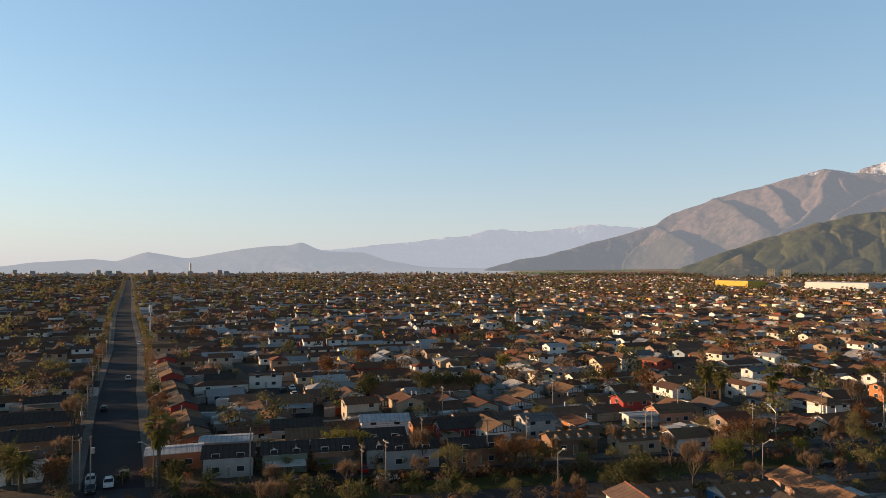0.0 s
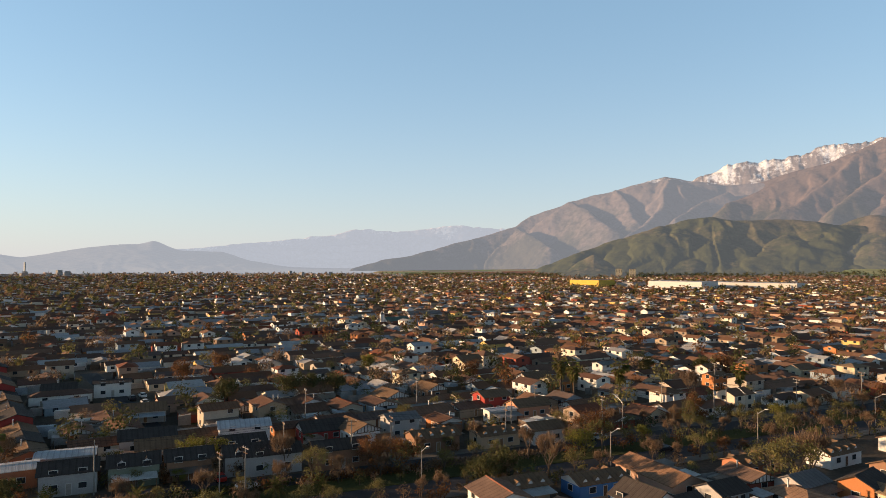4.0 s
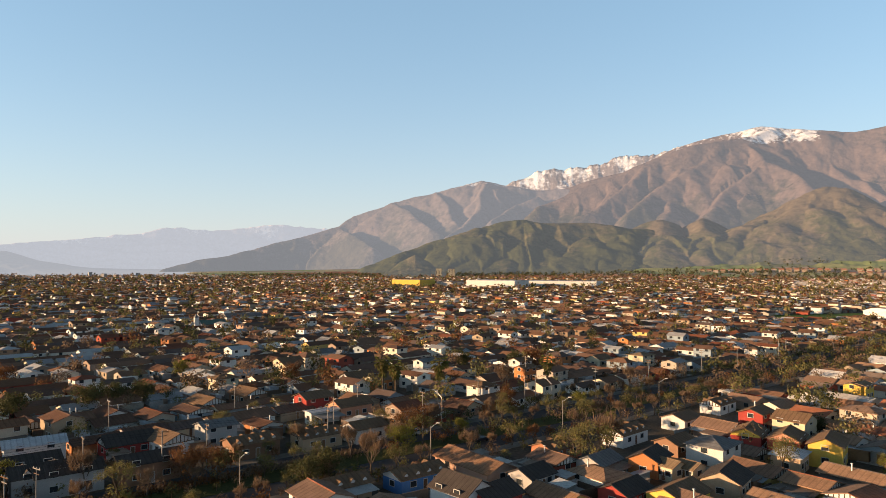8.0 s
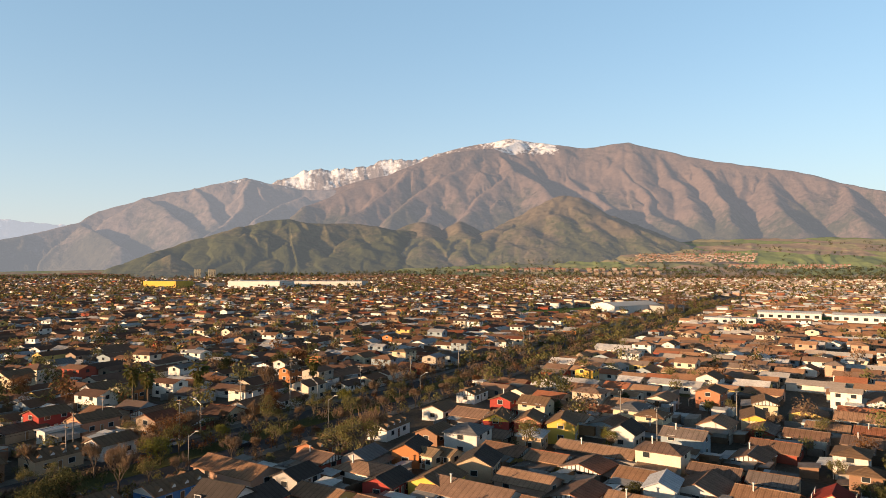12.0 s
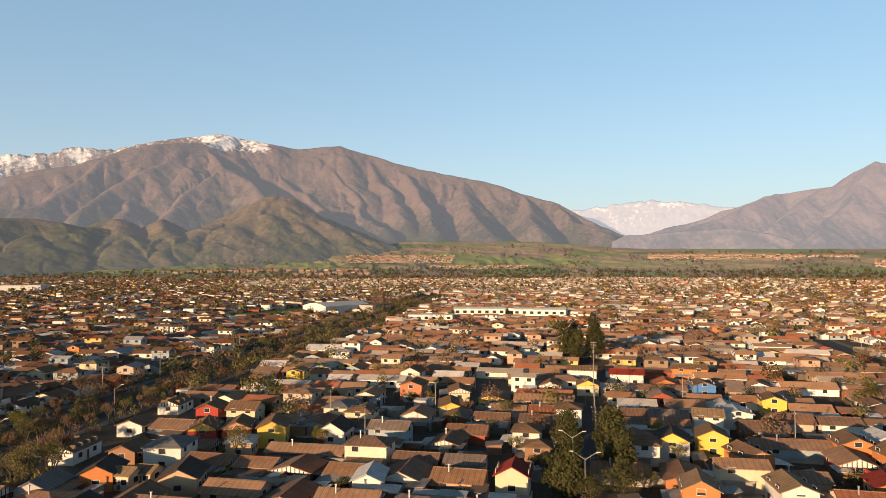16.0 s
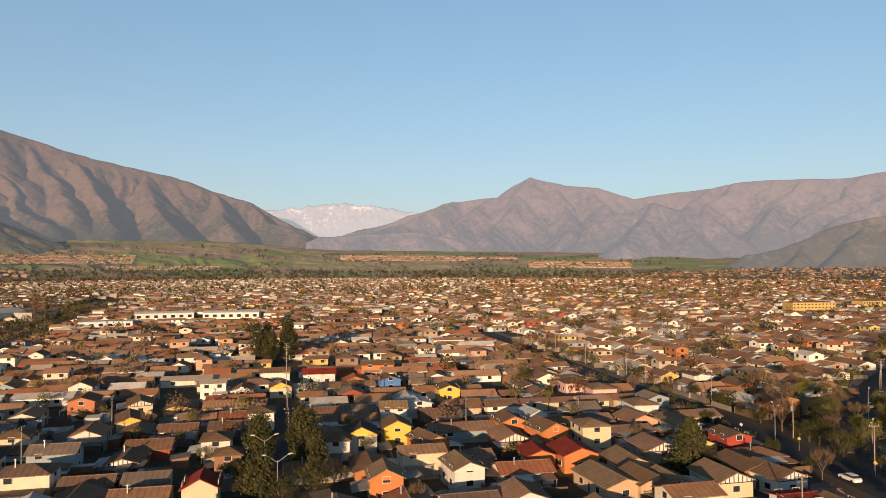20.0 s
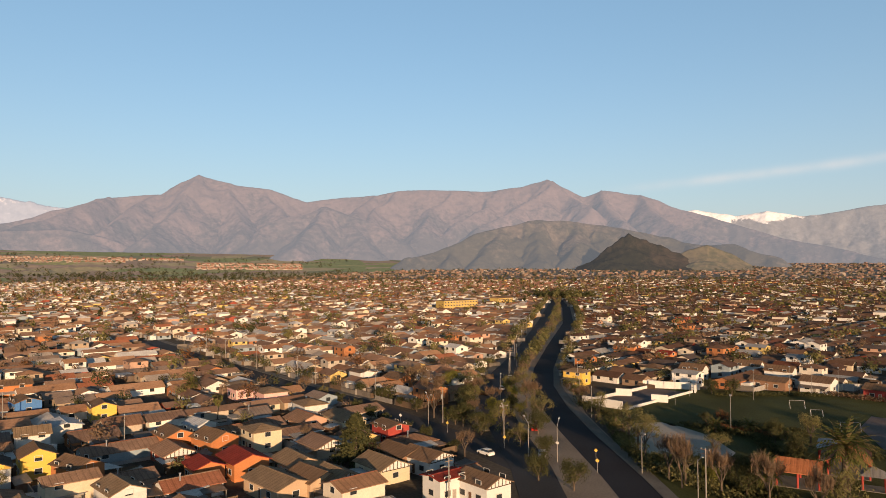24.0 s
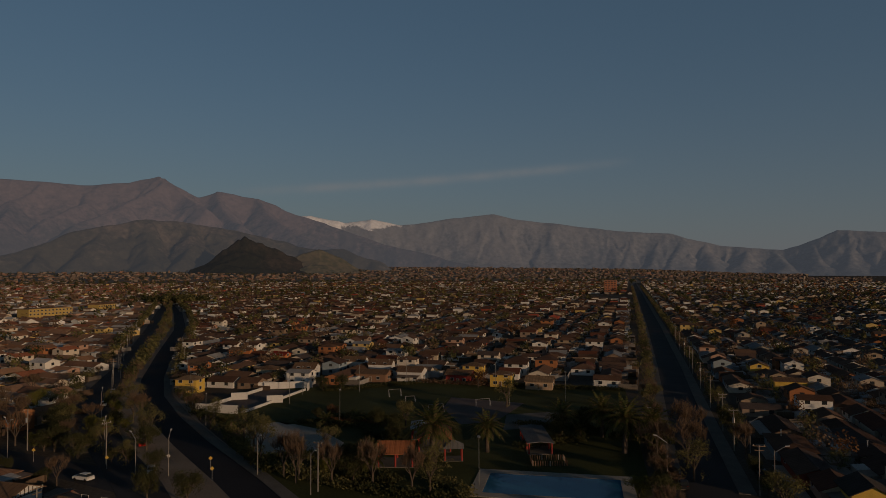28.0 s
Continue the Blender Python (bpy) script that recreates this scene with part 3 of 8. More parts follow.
LOW_END = [
    crest_line([(4, -0.3), (6.3, 0.35), (10.4, 1.25), (13.6, 2.2), (17.1, 3.2), (18.7, 4.05), (21.6, 5.2), (24.8, 6.0), (28.8, 7.0), (30.5, 6.6), (33, 6.1), (35.6, 6.2)], 3900, 4330),
    # spurs of its low end
    [(29.1, 6.87, 4300), (28.6, 5.81, 4150), (28.4, 4.56, 4000), (27.0, 3.26, 3800), (25.6, 2.23, 3600)],
    [(21.4, 5.17, 4250), (23.3, 3.94, 4000), (24.7, 2.88, 3750)],
    [(24.7, 6.03, 4300), (25.8, 4.88, 4100), (26.3, 3.49, 3850)],
    [(33.3, 5.56, 4200), (31.2, 4.55, 4000), (29.8, 3.63, 3800)],
    [(17.3, 2.97, 4100), (18.7, 2.06, 3900), (19.6, 1.38, 3700)],
]
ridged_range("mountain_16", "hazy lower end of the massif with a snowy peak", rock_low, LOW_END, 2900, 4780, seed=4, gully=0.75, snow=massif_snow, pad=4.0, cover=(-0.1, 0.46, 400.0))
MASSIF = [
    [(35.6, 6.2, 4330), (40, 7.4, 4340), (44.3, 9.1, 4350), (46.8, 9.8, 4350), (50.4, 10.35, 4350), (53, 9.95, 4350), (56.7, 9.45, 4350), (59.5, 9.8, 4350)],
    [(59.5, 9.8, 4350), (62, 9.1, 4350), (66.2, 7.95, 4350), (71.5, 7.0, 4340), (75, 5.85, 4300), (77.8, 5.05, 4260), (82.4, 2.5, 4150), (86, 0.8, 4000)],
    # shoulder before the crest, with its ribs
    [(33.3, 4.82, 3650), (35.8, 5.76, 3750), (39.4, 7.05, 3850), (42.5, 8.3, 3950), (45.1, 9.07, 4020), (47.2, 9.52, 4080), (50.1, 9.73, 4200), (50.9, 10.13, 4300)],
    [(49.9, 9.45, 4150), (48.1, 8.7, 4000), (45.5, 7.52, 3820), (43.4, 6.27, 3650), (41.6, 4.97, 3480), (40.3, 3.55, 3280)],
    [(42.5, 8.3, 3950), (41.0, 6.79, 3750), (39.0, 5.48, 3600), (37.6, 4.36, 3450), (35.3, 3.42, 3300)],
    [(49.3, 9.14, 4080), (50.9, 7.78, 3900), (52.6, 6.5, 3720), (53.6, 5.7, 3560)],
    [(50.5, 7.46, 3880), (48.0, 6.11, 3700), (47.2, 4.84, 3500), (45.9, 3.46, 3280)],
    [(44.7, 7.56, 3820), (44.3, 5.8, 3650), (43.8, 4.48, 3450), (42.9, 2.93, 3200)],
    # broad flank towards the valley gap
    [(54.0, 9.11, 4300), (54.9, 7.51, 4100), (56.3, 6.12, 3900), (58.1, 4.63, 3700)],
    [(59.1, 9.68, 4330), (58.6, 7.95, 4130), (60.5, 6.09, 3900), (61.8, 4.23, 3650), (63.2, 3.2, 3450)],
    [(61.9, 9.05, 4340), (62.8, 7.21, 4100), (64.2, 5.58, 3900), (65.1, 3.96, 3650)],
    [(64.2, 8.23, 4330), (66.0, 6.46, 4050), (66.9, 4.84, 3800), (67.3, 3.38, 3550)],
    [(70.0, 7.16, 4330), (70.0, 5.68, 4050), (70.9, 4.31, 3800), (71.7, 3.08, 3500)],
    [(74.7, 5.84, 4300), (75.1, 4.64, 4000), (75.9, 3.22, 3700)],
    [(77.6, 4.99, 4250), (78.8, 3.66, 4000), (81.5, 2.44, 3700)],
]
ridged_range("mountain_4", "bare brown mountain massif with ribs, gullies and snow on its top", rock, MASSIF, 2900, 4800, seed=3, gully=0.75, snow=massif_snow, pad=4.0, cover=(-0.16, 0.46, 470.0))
FOOTHILL = [
    [(21.9, 0.83, 2800), (25.6, 2.09, 2950), (28.4, 3.03, 3000), (30.7, 3.63, 3040), (32.4, 3.81, 3050), (34.4, 3.61, 3050), (36.9, 3.36, 3060), (39.4, 3.11, 3080), (41.2, 2.82, 3100)],
    [(32.4, 3.81, 3050), (31.7, 2.32, 2880), (30.7, 0.84, 2700)], [(36.9, 3.36, 3060), (37.2, 2.3, 2900), (35.8, 0.93, 2730)], [(39.4, 3.11, 3080), (39.4, 1.92, 2900), (38.5, 0.83, 2750)],
    [(25.6, 2.09, 2950), (25.8, 0.84, 2750)], [(29.3, 3.26, 3020), (28.4, 2.1, 2850), (27.9, 0.7, 2700)], [(34.4, 3.61, 3050), (34.2, 2.09, 2860), (33.3, 0.84, 2720)],
]
ridged_range("mountain_6", "green wooded foothill at the foot of the massif", green, FOOTHILL, 2300, 3500, seed=5, deep=9.0, fall=0.6, gully=0.75, blunt=50.0, swell=10.0, cover=(-0.1, 0.3, 260.0), pad=6.0)
SPUR = [
    [(54.7, 5.69, 3450), (51.6, 4.27, 3300), (49.6, 3.04, 3150), (47.6, 1.85, 2950)], [(54.7, 5.69, 3450), (53.9, 4.19, 3250), (53.1, 2.54, 3050), (52.4, 1.5, 2900)],
    [(54.7, 5.69, 3450), (56.8, 4.49, 3400), (59.3, 3.39, 3300), (61.2, 2.66, 3200)], [(53.2, 5.06, 3360), (51.2, 3.22, 3100), (50.4, 1.95, 2950)], [(55.8, 5.15, 3420), (56.1, 3.5, 3200), (56.5, 2.06, 3000)],
    [(42.9, 3.6, 3200), (43.4, 2.48, 3000), (42.9, 1.27, 2800)], [(45.9, 3.77, 3250), (46.4, 2.66, 3050), (45.9, 1.25, 2850)],
]
ridged_range("mountain_7", "olive scrub-covered spurs of the massif", olive, SPUR, 2350, 3900, seed=7, deep=9.0, fall=0.58, gully=0.8, blunt=30.0, swell=8.0, cover=(-0.05, 0.5, 330.0), pad=7.0)
EASTERN = [
    [(83, 1.8, 4300), (86, 3.0, 4350), (88.6, 3.6, 4400), (91.7, 4.65, 4430), (92.9, 5.2, 4440), (97, 5.6, 4440), (98.6, 6.65, 4440), (99.9, 7.25, 4440), (102.7, 6.5, 4440), (105.4, 6.25, 4440), (108.6, 5.3, 4440), (111.6, 5.75, 4440)],
    [(111.6, 5.75, 4440), (114.1, 5.9, 4440), (116.5, 6.3, 4440), (119.6, 6.3, 4440), (123.1, 6.2, 4440), (125.9, 6.5, 4440), (127.9, 7.1, 4440), (130.1, 6.05, 4440), (131, 5.6, 4440), (132.4, 6.1, 4440), (135.2, 5.65, 4420)],
    [(135.2, 5.65, 4420), (138.4, 4.35, 4350), (141.4, 3.45, 4250), (145.7, 2.1, 4100), (150.6, 0.9, 3950), (154, 0.1, 3800)],
    [(99.9, 7.21, 4430), (99.0, 5.62, 4200), (97.8, 3.78, 3900), (96.4, 2.31, 3600)], [(93.7, 5.35, 4400), (91.8, 4.51, 4150), (89.0, 3.4, 3900), (86.2, 2.3, 3600)],
    [(102.0, 6.48, 4430), (102.9, 4.64, 4100), (103.3, 2.71, 3700)], [(104.9, 6.19, 4430), (106.0, 4.8, 4150), (106.9, 3.21, 3850)],
    [(113.7, 5.8, 4430), (112.9, 5.1, 4200), (111.6, 4.35, 4000)], [(96.9, 5.6, 4400), (95.5, 4.5, 4100), (93.6, 2.88, 3800)],
    [(128.3, 6.95, 4430), (127.3, 5.76, 4200), (125.0, 4.37, 4000), (122.2, 3.35, 3800)], [(128.3, 6.95, 4430), (130.1, 5.6, 4250), (131.5, 4.71, 4000)],
    [(132.4, 6.05, 4430), (132.9, 4.55, 4150), (133.8, 3.53, 3800)], [(135.2, 5.58, 4400), (137.0, 3.8, 4000), (139.7, 2.31, 3700), (142.7, 1.14, 3500)],
    [(115.8, 6.2, 4430), (114.9, 5.23, 4250), (113.1, 4.07, 4000), (112.3, 2.39, 3600)], [(120.3, 6.25, 4430), (118.5, 4.81, 4200), (118.1, 3.34, 3900)], [(124.0, 5.99, 4430), (123.1, 4.84, 4200), (120.8, 3.67, 3950)],
]
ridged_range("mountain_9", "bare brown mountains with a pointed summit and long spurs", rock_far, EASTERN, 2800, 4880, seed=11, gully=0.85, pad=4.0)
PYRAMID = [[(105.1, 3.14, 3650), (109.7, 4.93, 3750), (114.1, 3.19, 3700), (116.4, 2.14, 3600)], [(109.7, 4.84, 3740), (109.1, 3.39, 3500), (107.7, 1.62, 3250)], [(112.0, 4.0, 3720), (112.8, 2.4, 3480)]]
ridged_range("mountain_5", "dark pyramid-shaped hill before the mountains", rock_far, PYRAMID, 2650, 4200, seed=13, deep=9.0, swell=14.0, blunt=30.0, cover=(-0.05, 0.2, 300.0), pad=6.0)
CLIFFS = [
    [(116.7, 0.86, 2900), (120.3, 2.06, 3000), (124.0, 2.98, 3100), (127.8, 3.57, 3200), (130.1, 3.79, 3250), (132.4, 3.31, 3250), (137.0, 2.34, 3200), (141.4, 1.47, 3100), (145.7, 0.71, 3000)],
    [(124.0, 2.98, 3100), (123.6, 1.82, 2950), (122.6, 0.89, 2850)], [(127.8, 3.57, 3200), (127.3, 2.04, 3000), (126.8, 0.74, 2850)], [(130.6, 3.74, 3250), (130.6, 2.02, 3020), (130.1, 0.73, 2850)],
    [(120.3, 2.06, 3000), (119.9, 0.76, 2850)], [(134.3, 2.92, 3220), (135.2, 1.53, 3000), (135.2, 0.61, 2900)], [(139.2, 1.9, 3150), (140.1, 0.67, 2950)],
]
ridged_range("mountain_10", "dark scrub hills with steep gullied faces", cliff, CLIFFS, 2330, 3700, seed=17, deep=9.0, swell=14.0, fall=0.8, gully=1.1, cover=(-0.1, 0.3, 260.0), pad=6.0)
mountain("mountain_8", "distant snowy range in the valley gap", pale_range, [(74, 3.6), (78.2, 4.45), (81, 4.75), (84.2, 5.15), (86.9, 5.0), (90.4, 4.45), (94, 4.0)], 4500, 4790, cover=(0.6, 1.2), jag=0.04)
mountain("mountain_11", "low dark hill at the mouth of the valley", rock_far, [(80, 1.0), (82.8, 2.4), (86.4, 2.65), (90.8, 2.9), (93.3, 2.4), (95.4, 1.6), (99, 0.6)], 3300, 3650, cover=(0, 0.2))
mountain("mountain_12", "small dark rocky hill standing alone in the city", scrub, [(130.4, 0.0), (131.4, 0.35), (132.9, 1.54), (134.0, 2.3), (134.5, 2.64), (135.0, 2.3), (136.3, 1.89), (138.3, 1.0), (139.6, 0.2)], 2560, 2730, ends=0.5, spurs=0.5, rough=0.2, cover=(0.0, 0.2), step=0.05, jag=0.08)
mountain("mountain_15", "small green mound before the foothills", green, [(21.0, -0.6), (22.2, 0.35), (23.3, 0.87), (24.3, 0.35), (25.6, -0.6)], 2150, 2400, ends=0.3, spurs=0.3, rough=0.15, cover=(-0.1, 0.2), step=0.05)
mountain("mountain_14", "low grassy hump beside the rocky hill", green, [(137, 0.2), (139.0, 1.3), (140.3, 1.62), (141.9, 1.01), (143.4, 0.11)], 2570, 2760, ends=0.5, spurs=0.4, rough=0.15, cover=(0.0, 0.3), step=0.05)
BLUE = [(136, 3.9), (139.7, 4.35), (142.3, 3.8), (144.5, 4.1), (147, 3.6), (151, 4.1), (154.4, 4.5), (156.6, 4.0), (160.3, 3.6), (164.8, 2.95), (168.6, 2.75), (171.9, 1.75), (176.6, 1.35), (180.2, 2.75), (190, 2.0)]


def side_spurs(peaks, r, step, seed):
    """Spurs that run down from a crest towards the valley, leaning now to one side and now to the other."""
    rng, out, a = random.Random(seed), [], peaks[0][0] + 1
    while a < peaks[-1][0]:
        e, lean = crest(peaks, a), rng.uniform(-1.1, 0.5)
        out.append([(a, e * 0.97, r - 15), (a + lean, e * 0.68, r - 140), (a + lean * 2.2, e * 0.36, r - 290)])
        a += step * rng.uniform(0.6, 1.4)
    return out


def blue_snow(a, z, carve):
    return 0.95 * np.clip((a - 136) / 2, 0, 1) * np.clip((152 - a) / 6, 0, 1) * np.clip((z - 285) / 60, 0, 1) + 0.4 * np.clip((z - 330) / 60, 0, 1)


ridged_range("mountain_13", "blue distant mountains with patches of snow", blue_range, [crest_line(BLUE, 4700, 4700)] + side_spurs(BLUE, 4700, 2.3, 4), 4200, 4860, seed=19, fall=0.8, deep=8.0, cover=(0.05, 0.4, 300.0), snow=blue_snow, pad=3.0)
VALLEY = [(104, -0.3), (112, 0.1), (120, 0.25), (131, 0.32), (143, 0.22), (150, 0.15), (165, 0.0), (176, -0.4)]
urban = mountain_material("built_up_slope", (0.09, 0.078, 0.055), (0.15, 0.115, 0.09), SNOW, 0.3, 0.06)
mountain("valley_slope", "built-up plain rising gently to the hills", urban, VALLEY, 2050, 3420, spurs=0.0, rough=0.02, cover=(0.0, 0.2), power=1.0, jag=0.0)
mountain("green_slope", "green fields and orchards rising to the mountain foot", fields, [(6, -0.5), (20, -0.3), (34, 0.2), (44, 1.2), (52.7, 1.75), (61.2, 2.05), (74, 2.05), (84.2, 1.35), (97, 1.2), (106.4, 1.05), (118, 0.5), (130, 0.0), (140, -0.5)], 2350, 3450,
         spurs=0.04, rough=0.05, cover=(-0.1, 0.3), power=1.0)

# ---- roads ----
road_a = band("road_1", ROAD_A, -5.2, 5.2, 0.02, 0.4, "shaded_asphalt", "straight asphalt street between trees, darkened for shade")
road_b = band("road_2", ROAD_B, 3.5, 10.5, 0.035, 0.4, "asphalt", "asphalt carriageway of the tree-lined avenue")
road_b2 = band("road_3", ROAD_B, -10.5, -3.5, 0.035, 0.4, "asphalt", "asphalt carriageway of the tree-lined avenue")
band("median", ROAD_D1, -11.5, 8.5, 0.02, 0.4, "dirt", "bare dirt median of the wide avenue")
band("grass_strip", ROAD_B, -3.5, 3.5, 0.12, 0.4, "grass", "grassy median of the avenue")
road_c = band("road_4", ROAD_C, -3.0, 3.0, 0.016, 0.4, "asphalt", "narrow residential street of worn asphalt")
road_e = band("road_5", ROAD_E, -4.5, 4.5, 0.012, 0.4, "asphalt", "asphalt street that joins the avenue")
road_d = band("road_6", LANE_R, -3.7, 4.0, 0.045, 0.4, "shaded_asphalt", "asphalt carriageway of the wide avenue, darkened for shade")
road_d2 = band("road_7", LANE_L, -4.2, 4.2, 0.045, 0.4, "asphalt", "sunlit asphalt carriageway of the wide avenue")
road_f = band("road_8", ROAD_F, -4.6, 4.6, 0.028, 0.4, "asphalt", "long straight asphalt road to the horizon")
band("road_9", ROAD_G, -2.8, 2.8, 0.02, 0.4, "asphalt", "narrow side street with parked cars")
PAVED = [("pavement", ROAD_A[1:], 5.2, 0.13), ("pavement", ROAD_B[2:], 10.5, 0.14), ("pavement", ROAD_E[2:], 4.5, 0.12), ("pavement", ROAD_F[1:], 4.6, 0.16)]
for nm, path, o, top in PAVED:
    for sgn in (-1, 1):
        a, b = sorted((sgn * o, sgn * (o + 3.0)))
        band(nm, path, a, b, top, 0.4, "paving", "worn concrete pavement with a kerb")
band("pavement", LANE_R, 4.0, 6.6, 0.15, 0.4, "paving", "worn concrete pavement with a kerb")
band("pavement", LANE_L[2:], -7.2, -4.2, 0.15, 0.4, "paving", "worn concrete pavement with a kerb")


# ---- houses ----
def rect_window(w, h, face, depth=0.07):
    """A window or door leaf in one piece, its foot at the origin: a frame (material 0) round a recessed pane (material 1)."""
    g = Geo()
    b, r = 0.09, 0.03
    ring = lambda i, d: [(-w / 2 + i, d, i), (w / 2 - i, d, i), (w / 2 - i, d, h - i), (-w / 2 + i, d, h - i)]
    vs = ring(0, 0.04) + ring(0, -depth) + ring(b, -depth) + ring(b, -r)
    turned = {"y-": lambda p: p, "y+": lambda p: (-p[0], -p[1], p[2]), "x-": lambda p: (p[1], -p[0], p[2]), "x+": lambda p: (-p[1], p[0], p[2])}[face]
    vs = [turned(p) for p in vs]
    for k in range(3):
        g.add([], [(4 * k + i, 4 * k + (i + 1) % 4, 4 * k + 4 + (i + 1) % 4, 4 * k + 4 + i) for i in range(4)])
    g.v, g.f = vs, g.f + [(12, 13, 14, 15)]
    g.m = [0] * 12 + [1]
    return g


MESHES = {}


def shared(key, make):
    if key not in MESHES:
        MESHES[key] = make()
    return MESHES[key]


def house(L, W, E, pitch, m, wall="wall", roof="roof", detail=1, hip=False, storeys=1, lean=None, gable=None, label="", dormers=0, chimney=False, group=""):
    """A house L long (ridge, local x) and W wide, with eaves at E. detail: windows and doors on each side."""
    k = (L, W, E, pitch, hip)
    Rz = E + W / 2 * math.tan(radians(pitch))
    over, t = 0.45, 0.14
    def wall_mesh():
        g = Geo()
        if hip:
            g.box(-L / 2, -W / 2, -0.1, L / 2, W / 2, E)
        else:
            g.prism([(-W / 2, -0.1), (W / 2, -0.1), (W / 2, E), (0, Rz), (-W / 2, E)], -L / 2, L / 2)
        return g.mesh("wall", wall)

    def slope_mesh(s):
        g = Geo()
        drop = over * math.tan(radians(pitch))
        y0, z0 = s * (W / 2 + over), E - drop + t
        q = [(-L / 2 - over, y0, z0), (L / 2 + over, y0, z0), (L / 2 + over, 0, Rz + t), (-L / 2 - over, 0, Rz + t)]
        g.slab(q if s < 0 else q[::-1], t)
        return g.mesh("roof_slope", roof)

    def hip_mesh():
        g = Geo()
        x1, y1, hx = L / 2 + over, W / 2 + over, max(0.2, (L - W) / 2)
        vs = [(-x1, -y1, E - 0.05), (x1, -y1, E - 0.05), (x1, y1, E - 0.05), (-x1, y1, E - 0.05), (-hx, 0, Rz), (hx, 0, Rz), (-x1, -y1, E + 0.1), (x1, -y1, E + 0.1), (x1, y1, E + 0.1), (-x1, y1, E + 0.1)]
        g.add(vs, [(3, 2, 1, 0), (0, 1, 7, 6), (1, 2, 8, 7), (2, 3, 9, 8), (3, 0, 6, 9), (6, 7, 5, 4), (8, 9, 4, 5), (7, 8, 5), (9, 6, 4)])
        return g.mesh("roof", roof)

    def cap_mesh():
        g = Geo().prism([(-0.2, Rz + t - 0.03), (0.2, Rz + t - 0.03), (0, Rz + t + 0.09)], -L / 2 - over, L / 2 + over)
        return g.mesh("ridge_cap", roof)

    ob = new("house")
    ob.matrix_basis = m
    part("wall", shared(("w", k, wall), wall_mesh), None, ob)
    if hip:
        part("roof", shared(("h", k, roof), hip_mesh), None, ob)
    else:
        for s in (-1, 1):
            part("roof_slope", shared(("s", k, roof, s), lambda: slope_mesh(s)), None, ob)
        part("ridge_cap", shared(("c", k, roof), cap_mesh), None, ob)
    for st in range(storeys):
        z = 1.0 + 2.45 * st
        sides = [("y-", 0, -W / 2), ("y+", 0, W / 2), ("x-", -L / 2, 0), ("x+", L / 2, 0)]
        for face, fx, fy in sides:
            along_it = L if face[0] == "y" else W
            spots = (-along_it / 4, along_it / 4) if face[0] == "y" and detail > 1 else ((0.25 * along_it,) if face[0] == "y" else (0,))
            for u in spots:
                me = shared(("win", face), lambda: rect_window(1.45, 1.15, face).mesh("window", "frame", "glass"))
                px, py = (fx + u, fy) if face[0] == "y" else (fx, fy + u)
                part("window", me, None, ob, m=pose(px, py, z))
    for face, s in (("y-", -1), ("y+", 1))[:detail]:
        me = shared(("door", face), lambda: rect_window(0.95, 2.05, face).mesh("door", "frame", "wood"))
        part("door", me, None, ob, m=pose(0.1, s * W / 2, 0.05))
    if gable and not hip:
        def gable_mesh(s):
            g = Geo()
            x0, x1 = sorted((s * (L / 2 + 0.01), s * (L / 2 + 0.06)))
            y = W / 2 - 0.1
            g.prism([(-y, E - 0.35), (y, E - 0.35), (y, E), (0, Rz - 0.05), (-y, E)], x0, x1, 0)
            if gable == "timber":
                x0, x1 = sorted((s * (L / 2 + 0.06), s * (L / 2 + 0.11)))
                for u in np.arange(-y + 0.3, y, 0.85):
                    g.box(x0, u - 0.08, E - 0.3, x1, u + 0.08, E + (Rz - E) * (1 - abs(u) / (W / 2)) - 0.08, 1)
                g.box(x0, -y, E - 0.42, x1, y, E - 0.28, 1)
            return g.mesh("gable_panel", "white" if gable == "timber" else gable, "timber")
        for s in (-1, 1):
            part("gable_panel", shared(("g", k, gable, s), lambda: gable_mesh(s)), None, ob)
    if lean:
        side, depth, mat = lean
        def lean_mesh():
            g = Geo()
            z0 = min(E - 0.25, 2.5)
            y0, y1 = side * (W / 2), side * (W / 2 + depth)
            q = [(-L / 2 + 0.4, y0, z0), (L / 2 - 0.4, y0, z0), (L / 2 - 0.4, y1, z0 - 0.4), (-L / 2 + 0.4, y1, z0 - 0.4)]
            g.slab(q[::-1] if side < 0 else q, 0.06, 0)
            for x in (-L / 2 + 0.6, 0, L / 2 - 0.6):
                g.box(x - 0.05, y1 - 0.05 - side * 0.1, 0, x + 0.05, y1 + 0.05 - side * 0.1, z0 - 0.43, 1)
            return g.mesh("lean_to", mat, "wood")
        part("lean_to", shared(("l", k, side, depth, mat), lean_mesh), None, ob)
    for i in range(dormers):
        def dormer_mesh():
            g = Geo()
            g.prism([(-0.4, -0.5), (0.4, -0.5), (0.4, 0.0), (0, 0.38), (-0.4, 0.0)], -0.6, 0.6, 0)
            for s in (-1, 1):
                q = [(-0.7, s * 0.58, -0.1), (0.7, s * 0.58, -0.1), (0.7, 0, 0.48), (-0.7, 0, 0.48)]
                g.slab(q if s < 0 else q[::-1], 0.08, 1)
            return g.mesh("dormer", "white", roof)
        x = -L / 2 + (i + 0.5) * L / dormers
        for s in (-1, 1):
            part("dormer", shared(("d", roof), dormer_mesh), None, ob, m=pose(x, s * W * 0.33, E + (Rz - E) * 0.5, 0, 0, 90))
